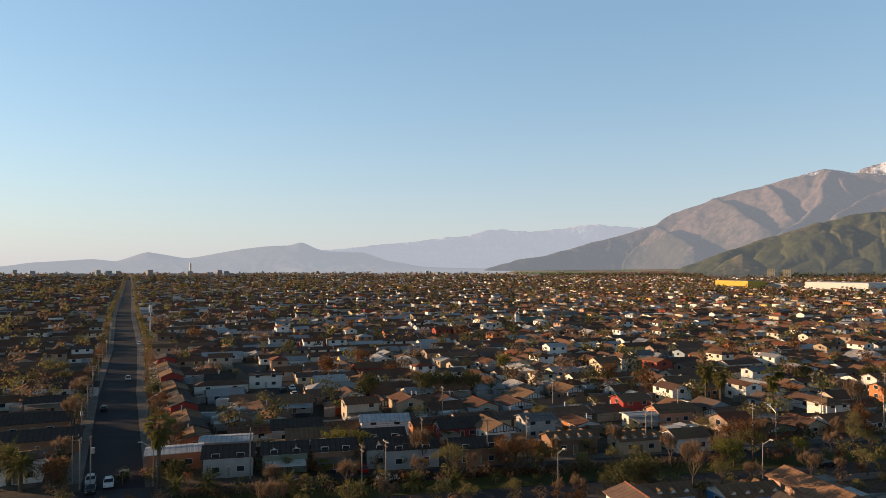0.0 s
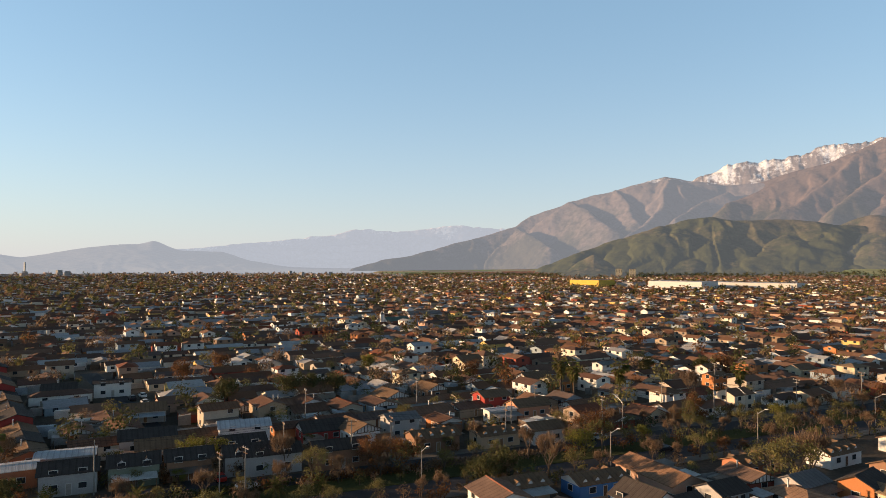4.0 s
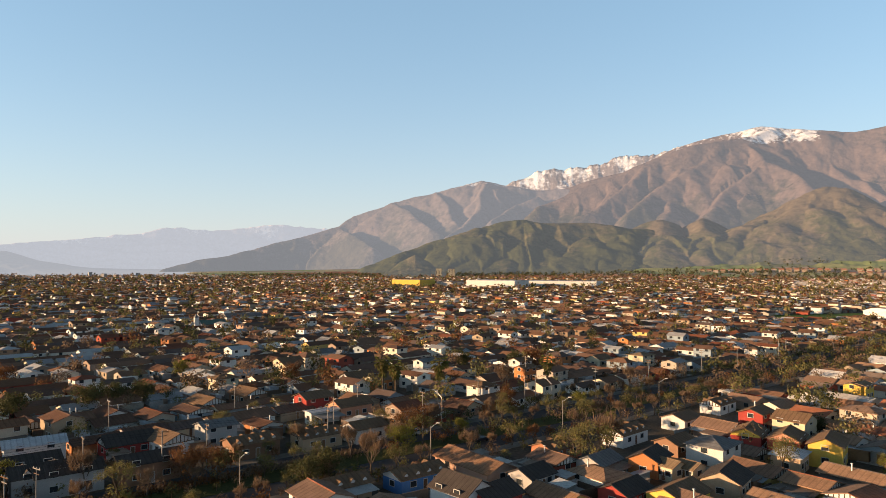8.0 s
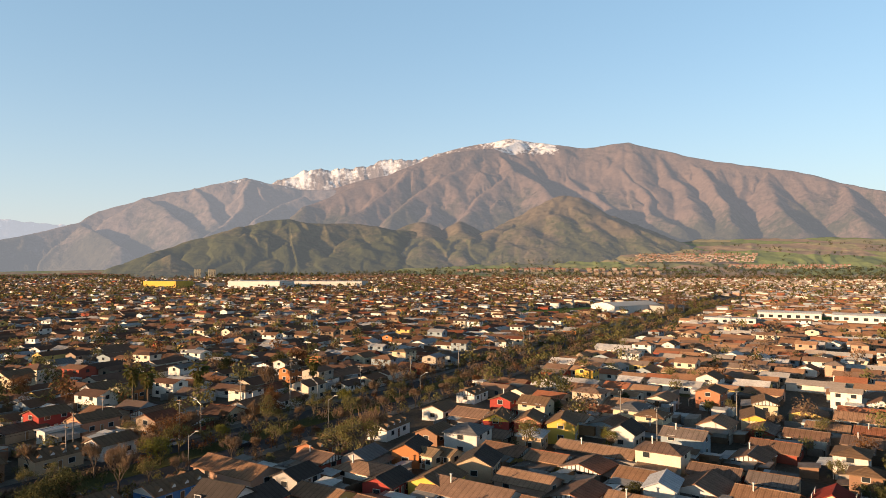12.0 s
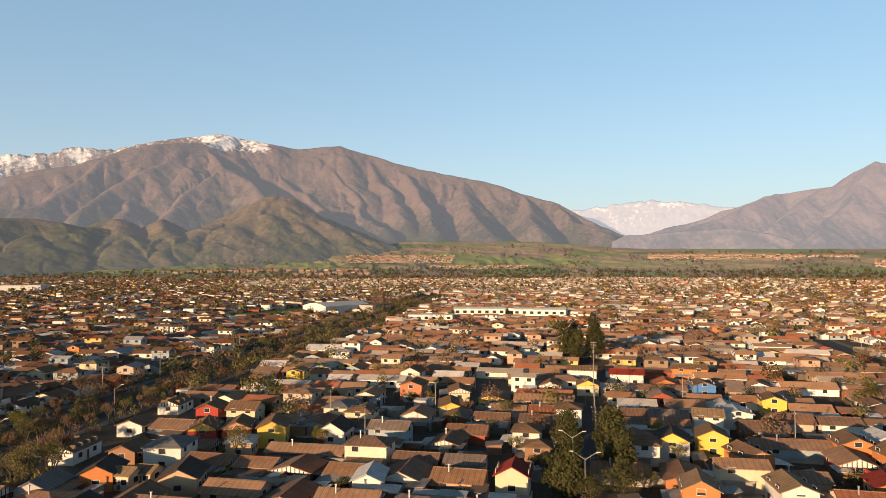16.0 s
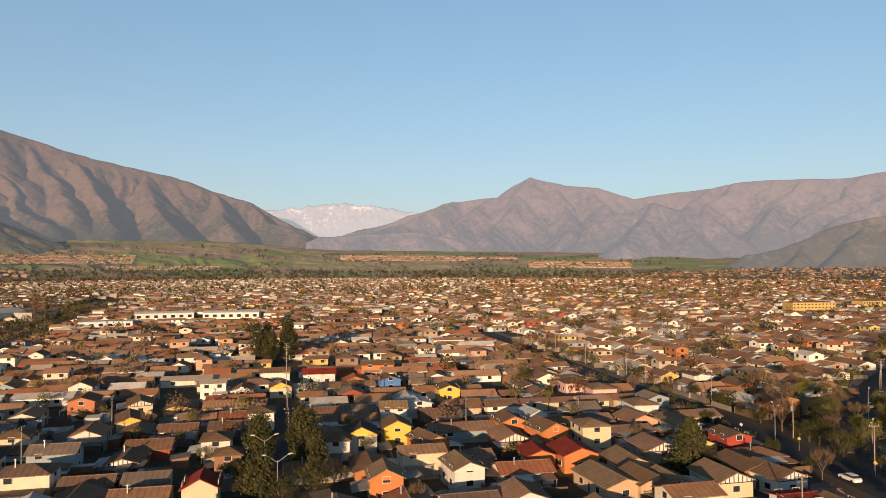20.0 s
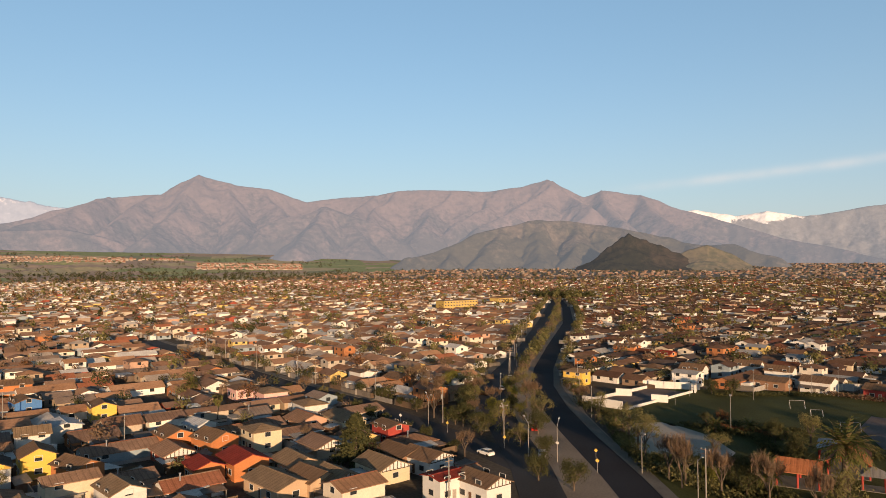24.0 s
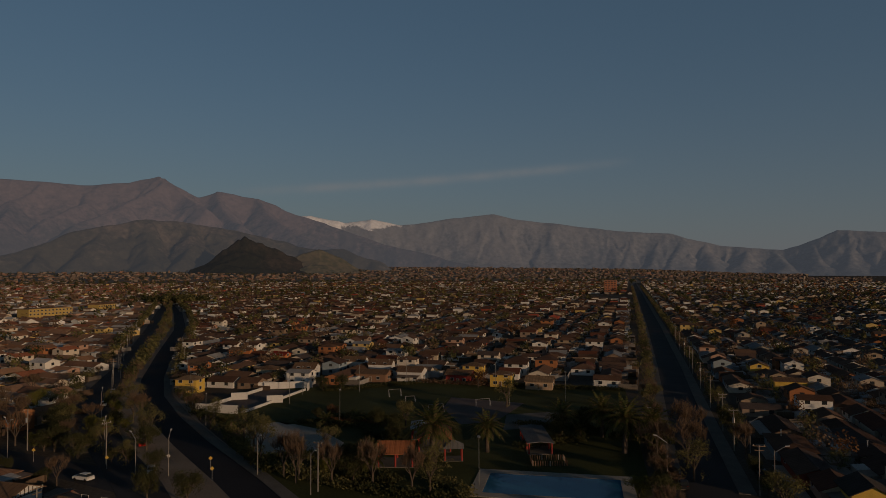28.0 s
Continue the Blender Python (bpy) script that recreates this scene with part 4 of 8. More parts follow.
    if chimney:
        me = shared(("ch",), lambda: Geo().box(-0.1, -0.1, -0.6, 0.1, 0.1, 1.1).box(-0.17, -0.17, 1.1, 0.17, 0.17, 1.25).mesh("chimney", "steel"))
        part("chimney", me, None, ob, m=pose(L * 0.2, W * 0.15, Rz - 0.1))
    return tagged(ob, label or "house with a brown pitched roof and painted walls", "house", group or "houses of the suburb")

TAKEN = [(470, 362, 26), (505, 352, 30), (545, 352, 30), (575, 362, 24), (528, 312, 30), (550, 286, 15), (474, 200, 17), (462, 190, 16), (545, 186, 24), (530, 180, 22), (550, 136, 24), (534, 134, 22), (575, 162, 22), (578, -344, 24), (628, -430, 16)]
GABLES = ["timber", None, None, "cream", "timber", None, "pale"]
LEANS = [(-1, 3.0, "sheet"), (1, 3.0, "sheet"), (1, 2.2, "sheet"), (-1, 4.0, "sheet"), None]


def taken(x, y, r):
    return any((x - a) ** 2 + (y - b) ** 2 < (r + c) ** 2 for a, b, c in TAKEN)


# ---- landmark houses and buildings ----

def home(x, y, heading, L, W, E, pitch, wall, roof, storeys, label, **kw):
    far = 1.02 if y < -45 else 1.05
    x, y = x * far, y * far
    TAKEN.append((x, y, max(L, W) * 0.5))
    kw.setdefault("lean", rnd.choice(LEANS) if rnd.random() < 0.45 else None)
    if 11 <= L <= 12.5 and W < 6.3:
        L *= 0.84
    return house(L, W, E, pitch, at(x, y, heading), wall, roof, 2, storeys=storeys, label=label, **kw)


home(103.4, 97.1, 70, 8.6, 7.4, 4.7, 22, "pale", "roof_grey", 2, "white two-storey house with a grey hipped roof", hip=True)
home(89.8, 99.3, 62, 7.4, 5.7, 3.3, 26, "orange", "roof_dark", 1, "orange gabled house with a dark roof", gable="orange")
home(90.5, 94.8, -10, 3.7, 4.1, 2.8, 22, "cream", "roof_tan", 1, "small cream annex with a tan roof")
home(93.7, 93.2, -10, 3.7, 4.1, 2.5, 22, "cream", "roof_tan", 1, "small cream annex with a tan roof")
home(93.1, 84.7, 62, 8.2, 6.6, 3.2, 26, "tan", "roof_dark", 1, "tan gabled house with a dark brown roof", gable="tan")
home(118.6, 102.0, 60, 7.8, 6.1, 4.3, 24, "red", "roof_brown", 2, "red house with a yellow gable and brown roof", gable="yellow")
home(122.2, 96.0, 62, 8.2, 6.1, 4.3, 24, "red", "roof_brown", 2, "red and salmon house with a brown roof", gable="salmon")
home(124.8, 89.0, 62, 8.2, 6.1, 4.5, 24, "yellow", "roof_brown", 2, "bright yellow two-storey house with a brown roof", gable="yellow")
home(114.6, 89.4, 66, 6.6, 5.3, 3.3, 24, "tan", "roof_pale", 1, "tan house with a pale metal hipped roof", hip=True)
home(135.6, 114.6, 70, 7.4, 5.7, 4.5, 20, "red", "roof_brown", 2, "dark red two-storey house with a balcony", chimney=True)
home(137.5, 106.1, -15, 7.4, 6.6, 4.3, 24, "cream", "roof_brown", 2, "cream house with two small gables", gable="cream")
home(193.6, 127.9, 75, 6.6, 4.9, 4.4, 14, "yellow", "roof_tan", 2, "orange-yellow two-storey house with a tan roof")
home(143.4, 133.1, 72, 11.5, 5.7, 2.7, 21, "white", "roof_brown", 1, "long white timbered house with dormers in its brown roof", gable="timber", dormers=3)
home(100.3, 118.7, 72, 12.3, 5.7, 2.8, 21, "white", "roof_brown", 1, "long white timbered house with dormers in its brown roof", gable="timber", dormers=4)
home(121.2, 123.5, 72, 8.2, 6.1, 2.8, 20, "white", "roof_brown", 1, "white house with a reddish-brown roof", gable="pale")
home(104.2, 107.8, 75, 7.4, 5.7, 2.6, 22, "brown", "roof_brown", 1, "brown house with a tan tiled roof")
home(80.6, 115.6, 74, 11.5, 5.7, 2.6, 20, "brick", "roof_brown", 1, "long brick-red house with dormers in its roof", dormers=3)
home(47.8, 110.7, 76, 12.3, 5.7, 2.7, 20, "blue", "roof_brown", 1, "long house with a blue end wall and dormers", gable="pale", dormers=4)
home(34.1, 110.4, 76, 11.5, 5.7, 2.7, 20, "tan", "roof_brown", 1, "long terraced house with small dormers", dormers=4)
home(49.6, 96.5, -18, 8.2, 6.6, 3.9, 30, "white", "roof_dark", 2, "white gabled house with a steep dark roof", gable="white")
home(81.4, 103.3, 70, 7.4, 5.7, 2.6, 24, "grey", "roof_grey", 1, "small grey house with a grey roof")
home(53.6, 94.3, 70, 8.2, 6.1, 3.0, 28, "red", "roof_dark", 1, "dark red house with a steep dark roof")
home(74.3, 87.9, 72, 7.4, 5.7, 2.8, 24, "red", "roof_dark", 1, "red house with a dark roof")
home(80.7, 82.9, 72, 9.0, 6.6, 2.8, 22, "yellow", "roof_brown", 1, "yellow gabled house with a brown roof", gable="yellow")
home(65.7, 101.9, 72, 6.6, 5.7, 2.6, 24, "grey", "roof_dark", 1, "grey house with a dark roof")
home(-12.9, 154.6, 80, 10.7, 6.1, 4.3, 16, "pale", "roof_pale", 2, "white two-storey building with a pale blue metal roof")
home(-12.3, 142.0, 76, 9.0, 6.1, 3.9, 21, "pink", "roof_dark", 2, "grey-pink two-storey house with a dark roof")
home(-6.2, 133.4, 76, 10.7, 5.7, 3.9, 21, "grey", "roof_dark", 2, "long grey two-storey house with square windows")
home(6.2, 134.7, 76, 10.7, 5.7, 3.9, 23, "brown", "roof_dark", 2, "timbered two-storey house with a dark roof", gable="timber")
home(3.4, 155.0, 74, 9.8, 6.6, 2.8, 26, "red", "roof_dark", 1, "red house with a steep dark roof", gable="timber")
home(20.6, 154.7, 74, 7.4, 5.7, 4.5, 18, "grey", "roof_grey", 2, "pale blue-grey two-storey house with a low roof")
home(25.9, 143.0, 75, 12.3, 5.7, 3.2, 20, "brown", "roof_brown", 1, "long brown house with rounded dormers", dormers=4)
home(39.4, 143.7, 75, 11.5, 5.7, 3.0, 20, "tan", "roof_brown", 1, "long house with dormers and a brown roof", dormers=4)
home(47.7, 177.0, 74, 8.2, 6.6, 4.5, 20, "red", "roof_brown", 2, "red two-storey house with a brown hipped roof")
home(55.1, 169.2, 74, 9.8, 6.1, 3.3, 24, "salmon", "roof_brown", 1, "salmon gabled house with a brown roof", gable="salmon")
home(30.9, 217.0, 74, 7.4, 5.7, 4.7, 20, "cream", "roof_brown", 2, "cream two-storey house with a brown hipped roof", hip=True)
home(55.9, 236.6, 74, 7.4, 5.7, 4.7, 18, "cream", "roof_brown", 2, "cream and yellow two-storey house")
home(76.2, 268.3, 74, 8.2, 5.7, 4.1, 24, "pale", "roof_grey", 1, "bright white gabled house with a grey roof", gable="pale")
home(70.1, 209.6, 74, 9.0, 6.6, 3.3, 26, "white", "roof_brown", 1, "white gabled house beside tall palms", gable="white")
home(75.5, 202.8, 74, 8.2, 6.1, 3.3, 24, "orange", "roof_brown", 1, "orange and white gabled house beside palms", gable="cream")
home(102.5, 226.0, 74, 9.8, 5.7, 4.5, 14, "pale", "roof_grey", 2, "white two-storey house with a flat grey roof")
home(95.8, 173.4, 74, 7.4, 6.6, 4.3, 22, "pale", "roof_brown", 2, "white two-storey house with a brown hipped roof", hip=True)
home(125.0, 197.2, 74, 6.6, 4.9, 4.3, 20, "orange", "roof_brown", 2, "orange-red two-storey house with a brown roof")
home(50.5, 145.0, 75, 8.2, 5.7, 3.3, 22, "pale", "roof_brown", 1, "white gabled house beside an autumn tree", gable="white")
home(46.9, 165.8, 75, 8.2, 3.3, 3.0, 6, "pale", "roof_pale", 1, "long shed with a pale sheet roof")
home(182.0, 205.7, 74, 8.2, 6.6, 4.5, 18, "cream", "roof_tan", 2, "cream two-storey house with a tan hipped roof", hip=True)
home(167.5, 212.6, 74, 8.2, 6.6, 3.2, 22, "cream", "roof_brown", 1, "pale yellow house with a brown roof")
home(132.1, 212.1, 74, 6.6, 5.7, 4.5, 20, "pale", "roof_brown", 2, "white two-storey house with a brown roof")
home(237.6, 201.5, 74, 7.4, 5.7, 4.5, 20, "pale", "roof_brown", 2, "white two-storey house with a brown hipped roof", hip=True)
home(216.8, 254.5, 74, 7.4, 5.7, 4.3, 20, "orange", "roof_brown", 2, "orange house with a brown roof")
home(175.9, 130.5, 72, 9.0, 5.7, 2.7, 20, "white", "roof_brown", 1, "white timbered house with a brown roof", gable="timber")
home(149.5, 1.6, 82, 7.0, 6.1, 4.5, 25, "yellow", "roof_brown", 2, "bright yellow two-storey gabled house", gable="yellow")
home(138.2, 13.3, 84, 7.0, 5.7, 4.5, 24, "pale", "roof_brown", 2, "white two-storey house with a brown roof", hip=True)
home(143.6, 8.7, 84, 7.4, 6.6, 4.5, 26, "white", "roof_dark", 2, "white two-storey house with a yellow gable", gable="yellow")
home(139.3, -5.1, 62, 8.2, 5.7, 3.9, 22, "orange", "roof_brown", 2, "orange house with a brown roof", gable="orange")
home(196.8, -12.3, 84, 7.8, 6.1, 4.1, 20, "yellow", "roof_brown", 2, "yellow two-storey house with a wide brown roof")
home(177.9, -3.3, 80, 8.2, 6.6, 3.9, 12, "pale", "roof_pale", 2, "white house with a pale sheet roof")
home(169.5, 2.6, -5, 6.6, 6.1, 4.3, 22, "pale", "roof_tan", 2, "white house with a tan roof")
home(114.5, 2.8, 82, 6.6, 5.7, 4.3, 27, "orange", "roof_tan", 2, "orange gabled house with a tan roof", gable="orange")
home(120.1, -10.5, 75, 8.2, 5.7, 4.1, 22, "pale", "roof_tan", 2, "white house with a tan roof", gable="white")
home(155.4, -23.8, 78, 7.8, 6.6, 3.9, 22, "orange", "roof_brown", 2, "orange house with a brown roof")
home(147.8, -30.8, 70, 8.2, 6.6, 3.9, 24, "orange", "roof_brown", 2, "orange-brown house with a brown roof", gable="orange")
home(165.3, -30.9, 70, 6.6, 4.9, 3.2, 22, "pale", "roof_pale", 1, "white house with a pale metal roof", gable="white")
home(146.6, -40.2, 82, 7.4, 6.6, 4.7, 20, "cream", "roof_tan", 2, "cream two-storey house with bay windows", hip=True)
home(130.3, -32.5, 82, 9.0, 7.0, 3.5, 20, "orange", "roof_red", 1, "orange house with a bright red roof", gable="orange")
home(130.1, -25.4, 82, 6.6, 5.7, 3.2, 20, "orange", "roof_red", 1, "small orange house with a red roof", gable="orange")
home(112.7, 32.1, 80, 6.1, 5.7, 3.7, 28, "cream", "roof_red", 2, "cream gabled house with a dark red roof", gable="cream")
home(102.7, 54.0, 72, 7.4, 4.9, 3.5, 24, "pale", "roof_pale", 1, "white house with a pale metal gable roof", gable="white")
home(140.0, 37.0, 80, 7.4, 5.7, 4.5, 22, "pale", "roof_brown", 2, "white two-storey house with a brown hipped roof", hip=True)
home(128.1, 31.7, 80, 4.9, 4.9, 4.5, 26, "brown", "roof_brown", 2, "brown turret-like house with a pyramid roof", hip=True)
home(165.9, 33.6, 80, 7.4, 6.1, 4.5, 20, "pale", "roof_brown", 2, "white two-storey house with a dark hipped roof", hip=True)
home(149.1, 86.1, 80, 9.8, 6.6, 4.3, 20, "cream", "roof_grey", 2, "cream two-storey house with a grey hipped roof", hip=True)
home(144.9, 78.5, 80, 6.6, 6.6, 4.3, 22, "cream", "roof_brown", 2, "cream two-storey wing with a brown hipped roof", hip=True)
home(130.5, 77.0, 78, 7.4, 6.1, 3.5, 30, "pale", "roof_dark", 1, "bright white gabled house with a dark roof", gable="pale")
home(192.6, 128.4, 80, 6.6, 4.9, 4.4, 14, "yellow", "roof_brown", 2, "orange-yellow two-storey house with a flat roof")
home(183.1, 82.2, 80, 8.2, 6.6, 4.5, 18, "brick", "roof_brown", 2, "brick-red two-storey house with a balcony")
home(205.1, 92.5, 80, 8.2, 6.6, 4.5, 24, "pale", "roof_brown", 2, "white gabled house with a brown roof", gable="pale")
home(281.0, 144.2, 80, 8.2, 5.7, 4.3, 26, "white", "roof_brown", 2, "bright white gabled house with a brown roof", gable="white")
home(228.2, 28.0, -8, 10.7, 6.6, 3.9, 20, "white", "roof_red", 1, "long white house with a red roof")
home(230.7, 42.6, -8, 9.8, 6.6, 4.1, 18, "white", "roof_brown", 1, "white house with a wide brown roof", gable="white")
home(207.7, 36.6, 80, 8.2, 6.6, 3.3, 24, "cream", "roof_brown", 1, "pale yellow house with a brown roof", gable="yellow")
home(244.6, 9.8, -8, 11.5, 6.6, 4.3, 18, "orange", "roof_brown", 2, "long orange two-storey house with a brown roof")
home(216.4, 5.2, 75, 8.2, 6.6, 3.7, 18, "blue", "roof_brown", 2, "turquoise and orange house")
home(166.2, 64.3, 68, 10.7, 6.1, 3.0, 20, "cream", "roof_brown", 1, "low yellow gabled house with a brown roof", gable="yellow")
home(186.0, 69.4, 68, 9.8, 6.1, 3.0, 20, "cream", "roof_brown", 1, "low yellow timbered house with a brown roof", gable="timber")
home(213.8, -52.5, 84, 8.2, 7.4, 3.5, 18, "pink", "roof_brown", 1, "pink house with a brown hipped roof", hip=True)
home(142.3, -68.8, 84, 7.4, 5.7, 4.1, 16, "red", "roof_brown", 2, "bright red windowless two-storey house")
home(202.2, -57.7, 84, 9.0, 7.4, 3.7, 18, "pink", "roof_tan", 1, "pink house with a tan hipped roof", hip=True)
home(218.9, -53.3, 84, 8.2, 6.6, 3.7, 18, "pale", "roof_tan", 1, "white house with a tan roof", hip=True)
home(177.2, -61.4, 84, 8.2, 6.6, 3.9, 20, "pale", "roof_tan", 1, "white and blue house with a tan roof", hip=True)
home(160.5, -64.7, 84, 10.7, 6.6, 3.0, 20, "cream", "roof_tan", 1, "long tan-roofed house with a timbered gable", gable="timber")
home(125.3, -41.3, 82, 9.0, 6.6, 2.8, 22, "tan", "roof_tan", 1, "tan-roofed house beside a parked car")
home(115.1, -45.4, 80, 8.2, 6.6, 3.0, 22, "pale", "roof_tan", 1, "white house with a tan striped roof", gable="timber")
home(118.3, -55.8, 80, 9.0, 6.6, 3.0, 22, "cream", "roof_tan", 1, "timbered house with a tan roof", gable="timber")
home(124.6, -63.0, 80, 9.8, 6.6, 3.0, 18, "brown", "roof_brown", 1, "brown house with a wide roof")
home(118.3, -65.3, 75, 9.0, 6.6, 3.2, 20, "white", "roof_brown", 1, "white timbered corner house with a brown roof", gable="timber")
home(102.4, -60.7, -10, 6.6, 4.9, 4.1, 8, "white", "roof_red", 2, "white two-storey building with a dark red sheet roof")
home(97.9, -65.4, 80, 8.2, 5.7, 3.7, 22, "white", "roof_brown", 2, "white timbered house with a brown roof", gable="timber")
home(114.0, -40.6, 75, 8.2, 6.6, 3.0, 22, "tan", "roof_brown", 1, "brown-roofed house with plain tan walls")
home(115.0, -34.8, 75, 11.5, 7.4, 2.8, 18, "tan", "roof_tan", 1, "large tan sheet-roofed house")
home(205.8, -101.6, 80, 9.0, 6.6, 3.7, 22, "orange", "roof_brown", 1, "orange gabled house with a brown roof", gable="orange")
home(223.0, -95.2, 80, 7.4, 4.9, 3.9, 10, "white", "roof_brown", 1, "white wall-sided house by the street")
home(181.1, -156.9, 70, 7.4, 5.7, 4.5, 22, "yellow", "roof_tan", 2, "yellow two-storey house on the avenue corner", hip=True)
home(206.0, -182.5, 70, 6.6, 5.7, 4.5, 20, "orange", "roof_brown", 2, "orange two-storey house on the avenue")
home(181.3, -193.5, 76, 7.4, 6.6, 3.3, 20, "cream", "roof_brown", 1, "cream house with a brown hipped roof", hip=True)
home(202.6, -222.7, 76, 6.6, 5.7, 4.1, 20, "orange", "roof_red", 2, "orange-red two-storey house with a brown roof")
home(230.2, -227.8, 76, 10.7, 5.7, 4.1, 16, "orange", "roof_brown", 2, "long orange two-storey house with a brown roof")
home(164.5, -224.1, 70, 9.0, 6.6, 3.9, 24, "white", "roof_brown", 2, "white gabled house beside the sports field", gable="white")
home(150.0, -221.5, 70, 9.0, 6.6, 3.9, 24, "white", "roof_brown", 2, "white gabled house with a brown roof", gable="white")
home(130.5, -212.5, 76, 9.0, 7.4, 3.7, 20, "white", "roof_brown", 1, "white house with a brown roof behind the field", gable="white")
home(114.5, -230.1, 76, 7.4, 6.1, 4.5, 20, "yellow", "roof_brown", 2, "yellow two-storey house with a brown roof", hip=True)
home(97, -217, 76, 7.4, 6.1, 4.3, 20, "yellow", "roof_brown", 2, "yellow house with a hipped roof near the courts", hip=True)
home(84, -219, 76, 9.0, 6.6, 2.8, 22, "tan", "roof_tan", 1, "low house with a tan sheet roof")
home(113, -216.5, 76, 9.0, 6.6, 3.3, 20, "red", "roof_brown", 1, "dark red house with a brown roof")
home(168, -199, 70, 8.2, 6.6, 3.9, 26, "white", "roof_brown", 2, "white house with a steep gable", gable="white")
home(142, -205, 76, 11.5, 6.6, 3.0, 18, "brown", "roof_brown", 1, "long low house behind the sports field")
home(23.4, -284.7, 165, 8.2, 6.6, 4.1, 20, "yellow", "roof_brown", 2, "orange-yellow house with a brown roof")
home(11.2, -252.7, 75, 9.8, 6.6, 3.7, 12, "yellow", "roof_brown", 1, "ochre house with a wide flat roof")
home(-6.9, -134.3, 165, 8.2, 6.6, 3.7, 26, "yellow", "roof_dark", 1, "yellow gabled house with a dark roof", gable="yellow")

home(-39.0, 128.0, 76, 9, 6.5, 3.9, 23, "grey", "roof_dark", 2, "grey timbered two-storey house with a dark roof", gable="timber")
home(-29.4, 130.7, 76, 8.4, 6.5, 3.9, 21, "green", "roof_dark", 2, "olive-green terrace house with dormers", dormers=2)
home(-10.1, 134.3, 76, 10, 6.5, 3.9, 21, "grey", "roof_dark", 2, "grey two-storey house with scalloped dormers", dormers=2)
home(-31.9, 152.9, 76, 11, 8, 3.2, 18, "grey", "roof_dark", 1, "white-walled hall with a wide dark roof")
home(-28.0, 145.7, 76, 9, 6, 2.8, 24, "tan", "roof_brown", 1, "timbered low house with a brown roof", gable="timber")
home(-55.0, 217.3, 76, 12, 6, 4.2, 10, "pale", "roof_dark", 2, "long white slatted building with a flat roof")
home(-38.6, 181.4, 76, 10, 7, 3, 22, "grey", "roof_brown", 1, "grey house with a brown gabled roof")
home(-68.7, 216.0, 76, 9, 6, 3, 22, "grey", "roof_dark", 1, "small grey house with a dark roof")
home(-50.3, 131.7, 70, 12, 6, 3.4, 6, "brick", "roof_pale", 1, "brick-red corner shop with a pale sheet roof")
home(-43.7, 141.5, 76, 12, 6, 3, 6, "grey", "roof_pale", 1, "low building with a pale sheet roof")
home(-92.1, 157.8, 66, 15, 9, 3.2, 16, "brown", "roof_dark", 1, "large dark-roofed house beside the street")
home(-82.0, 142.5, 66, 16, 9, 3.2, 16, "brown", "roof_dark", 1, "long dark-roofed house beside the street")
home(-100.9, 181.4, 66, 13, 7, 3, 16, "pale", "roof_dark", 1, "dark-roofed house with a white end wall")
home(-105.8, 201.8, 66, 12, 7, 3, 14, "pale", "roof_dark", 1, "white-walled house with a dark green roof")
home(-118.4, 209.7, 66, 12, 7, 2.8, 16, "tan", "roof_dark", 1, "low house with a dark roof")
home(-20.6, 132.9, 76, 8.2, 6.5, 3.9, 21, "brown", "roof_dark", 2, "brown two-storey house at the street corner")
home(57.3, 246.5, 74, 9, 6.5, 4.6, 20, "cream", "roof_brown", 2, "cream two-storey house among dark roofs")
home(10.8, 153.4, 156, 10, 7, 3, 22, "white", "roof_brown", 1, "timber-gabled house with a brown roof", gable="timber")
home(22.6, 189.8, 156, 9, 7, 3, 22, "tan", "roof_brown", 1, "timber-gabled house with a brown roof", gable="timber")
home(34.9, 198.4, 156, 9, 7, 3, 22, "brown", "roof_brown", 1, "timber-gabled house with a brown roof", gable="timber")
for i, (x, y) in enumerate(along(ROAD_A, 52, 190, 9.6, 15.0)):
    home(x, y, -24.3, 9.4, 6.6, (2.3, 2.6, 2.4, 4.1, 2.5)[i % 5], (19, 17, 22)[i % 3], ("brick", "brown", "tan", "red", "wall")[i % 5], ("roof_brown", "roof_dark", "roof_brown", "roof_dark")[i % 4], 1, "terraced house with a weathered roof along the street", lean=(1, 3.0, "sheet"), chimney=i % 2 == 0)
# ---- the rows of the suburb ----
FAR, FAR_EAST, FAR_WEST = Geo(), Geo(), Geo()
SHEDS = Geo()
FENCES = Geo()
YARDS = Geo()
FAR_RED, FAR_PALE = Geo(), Geo()
WOODS_UP = Geo()
YARD_TREES = []


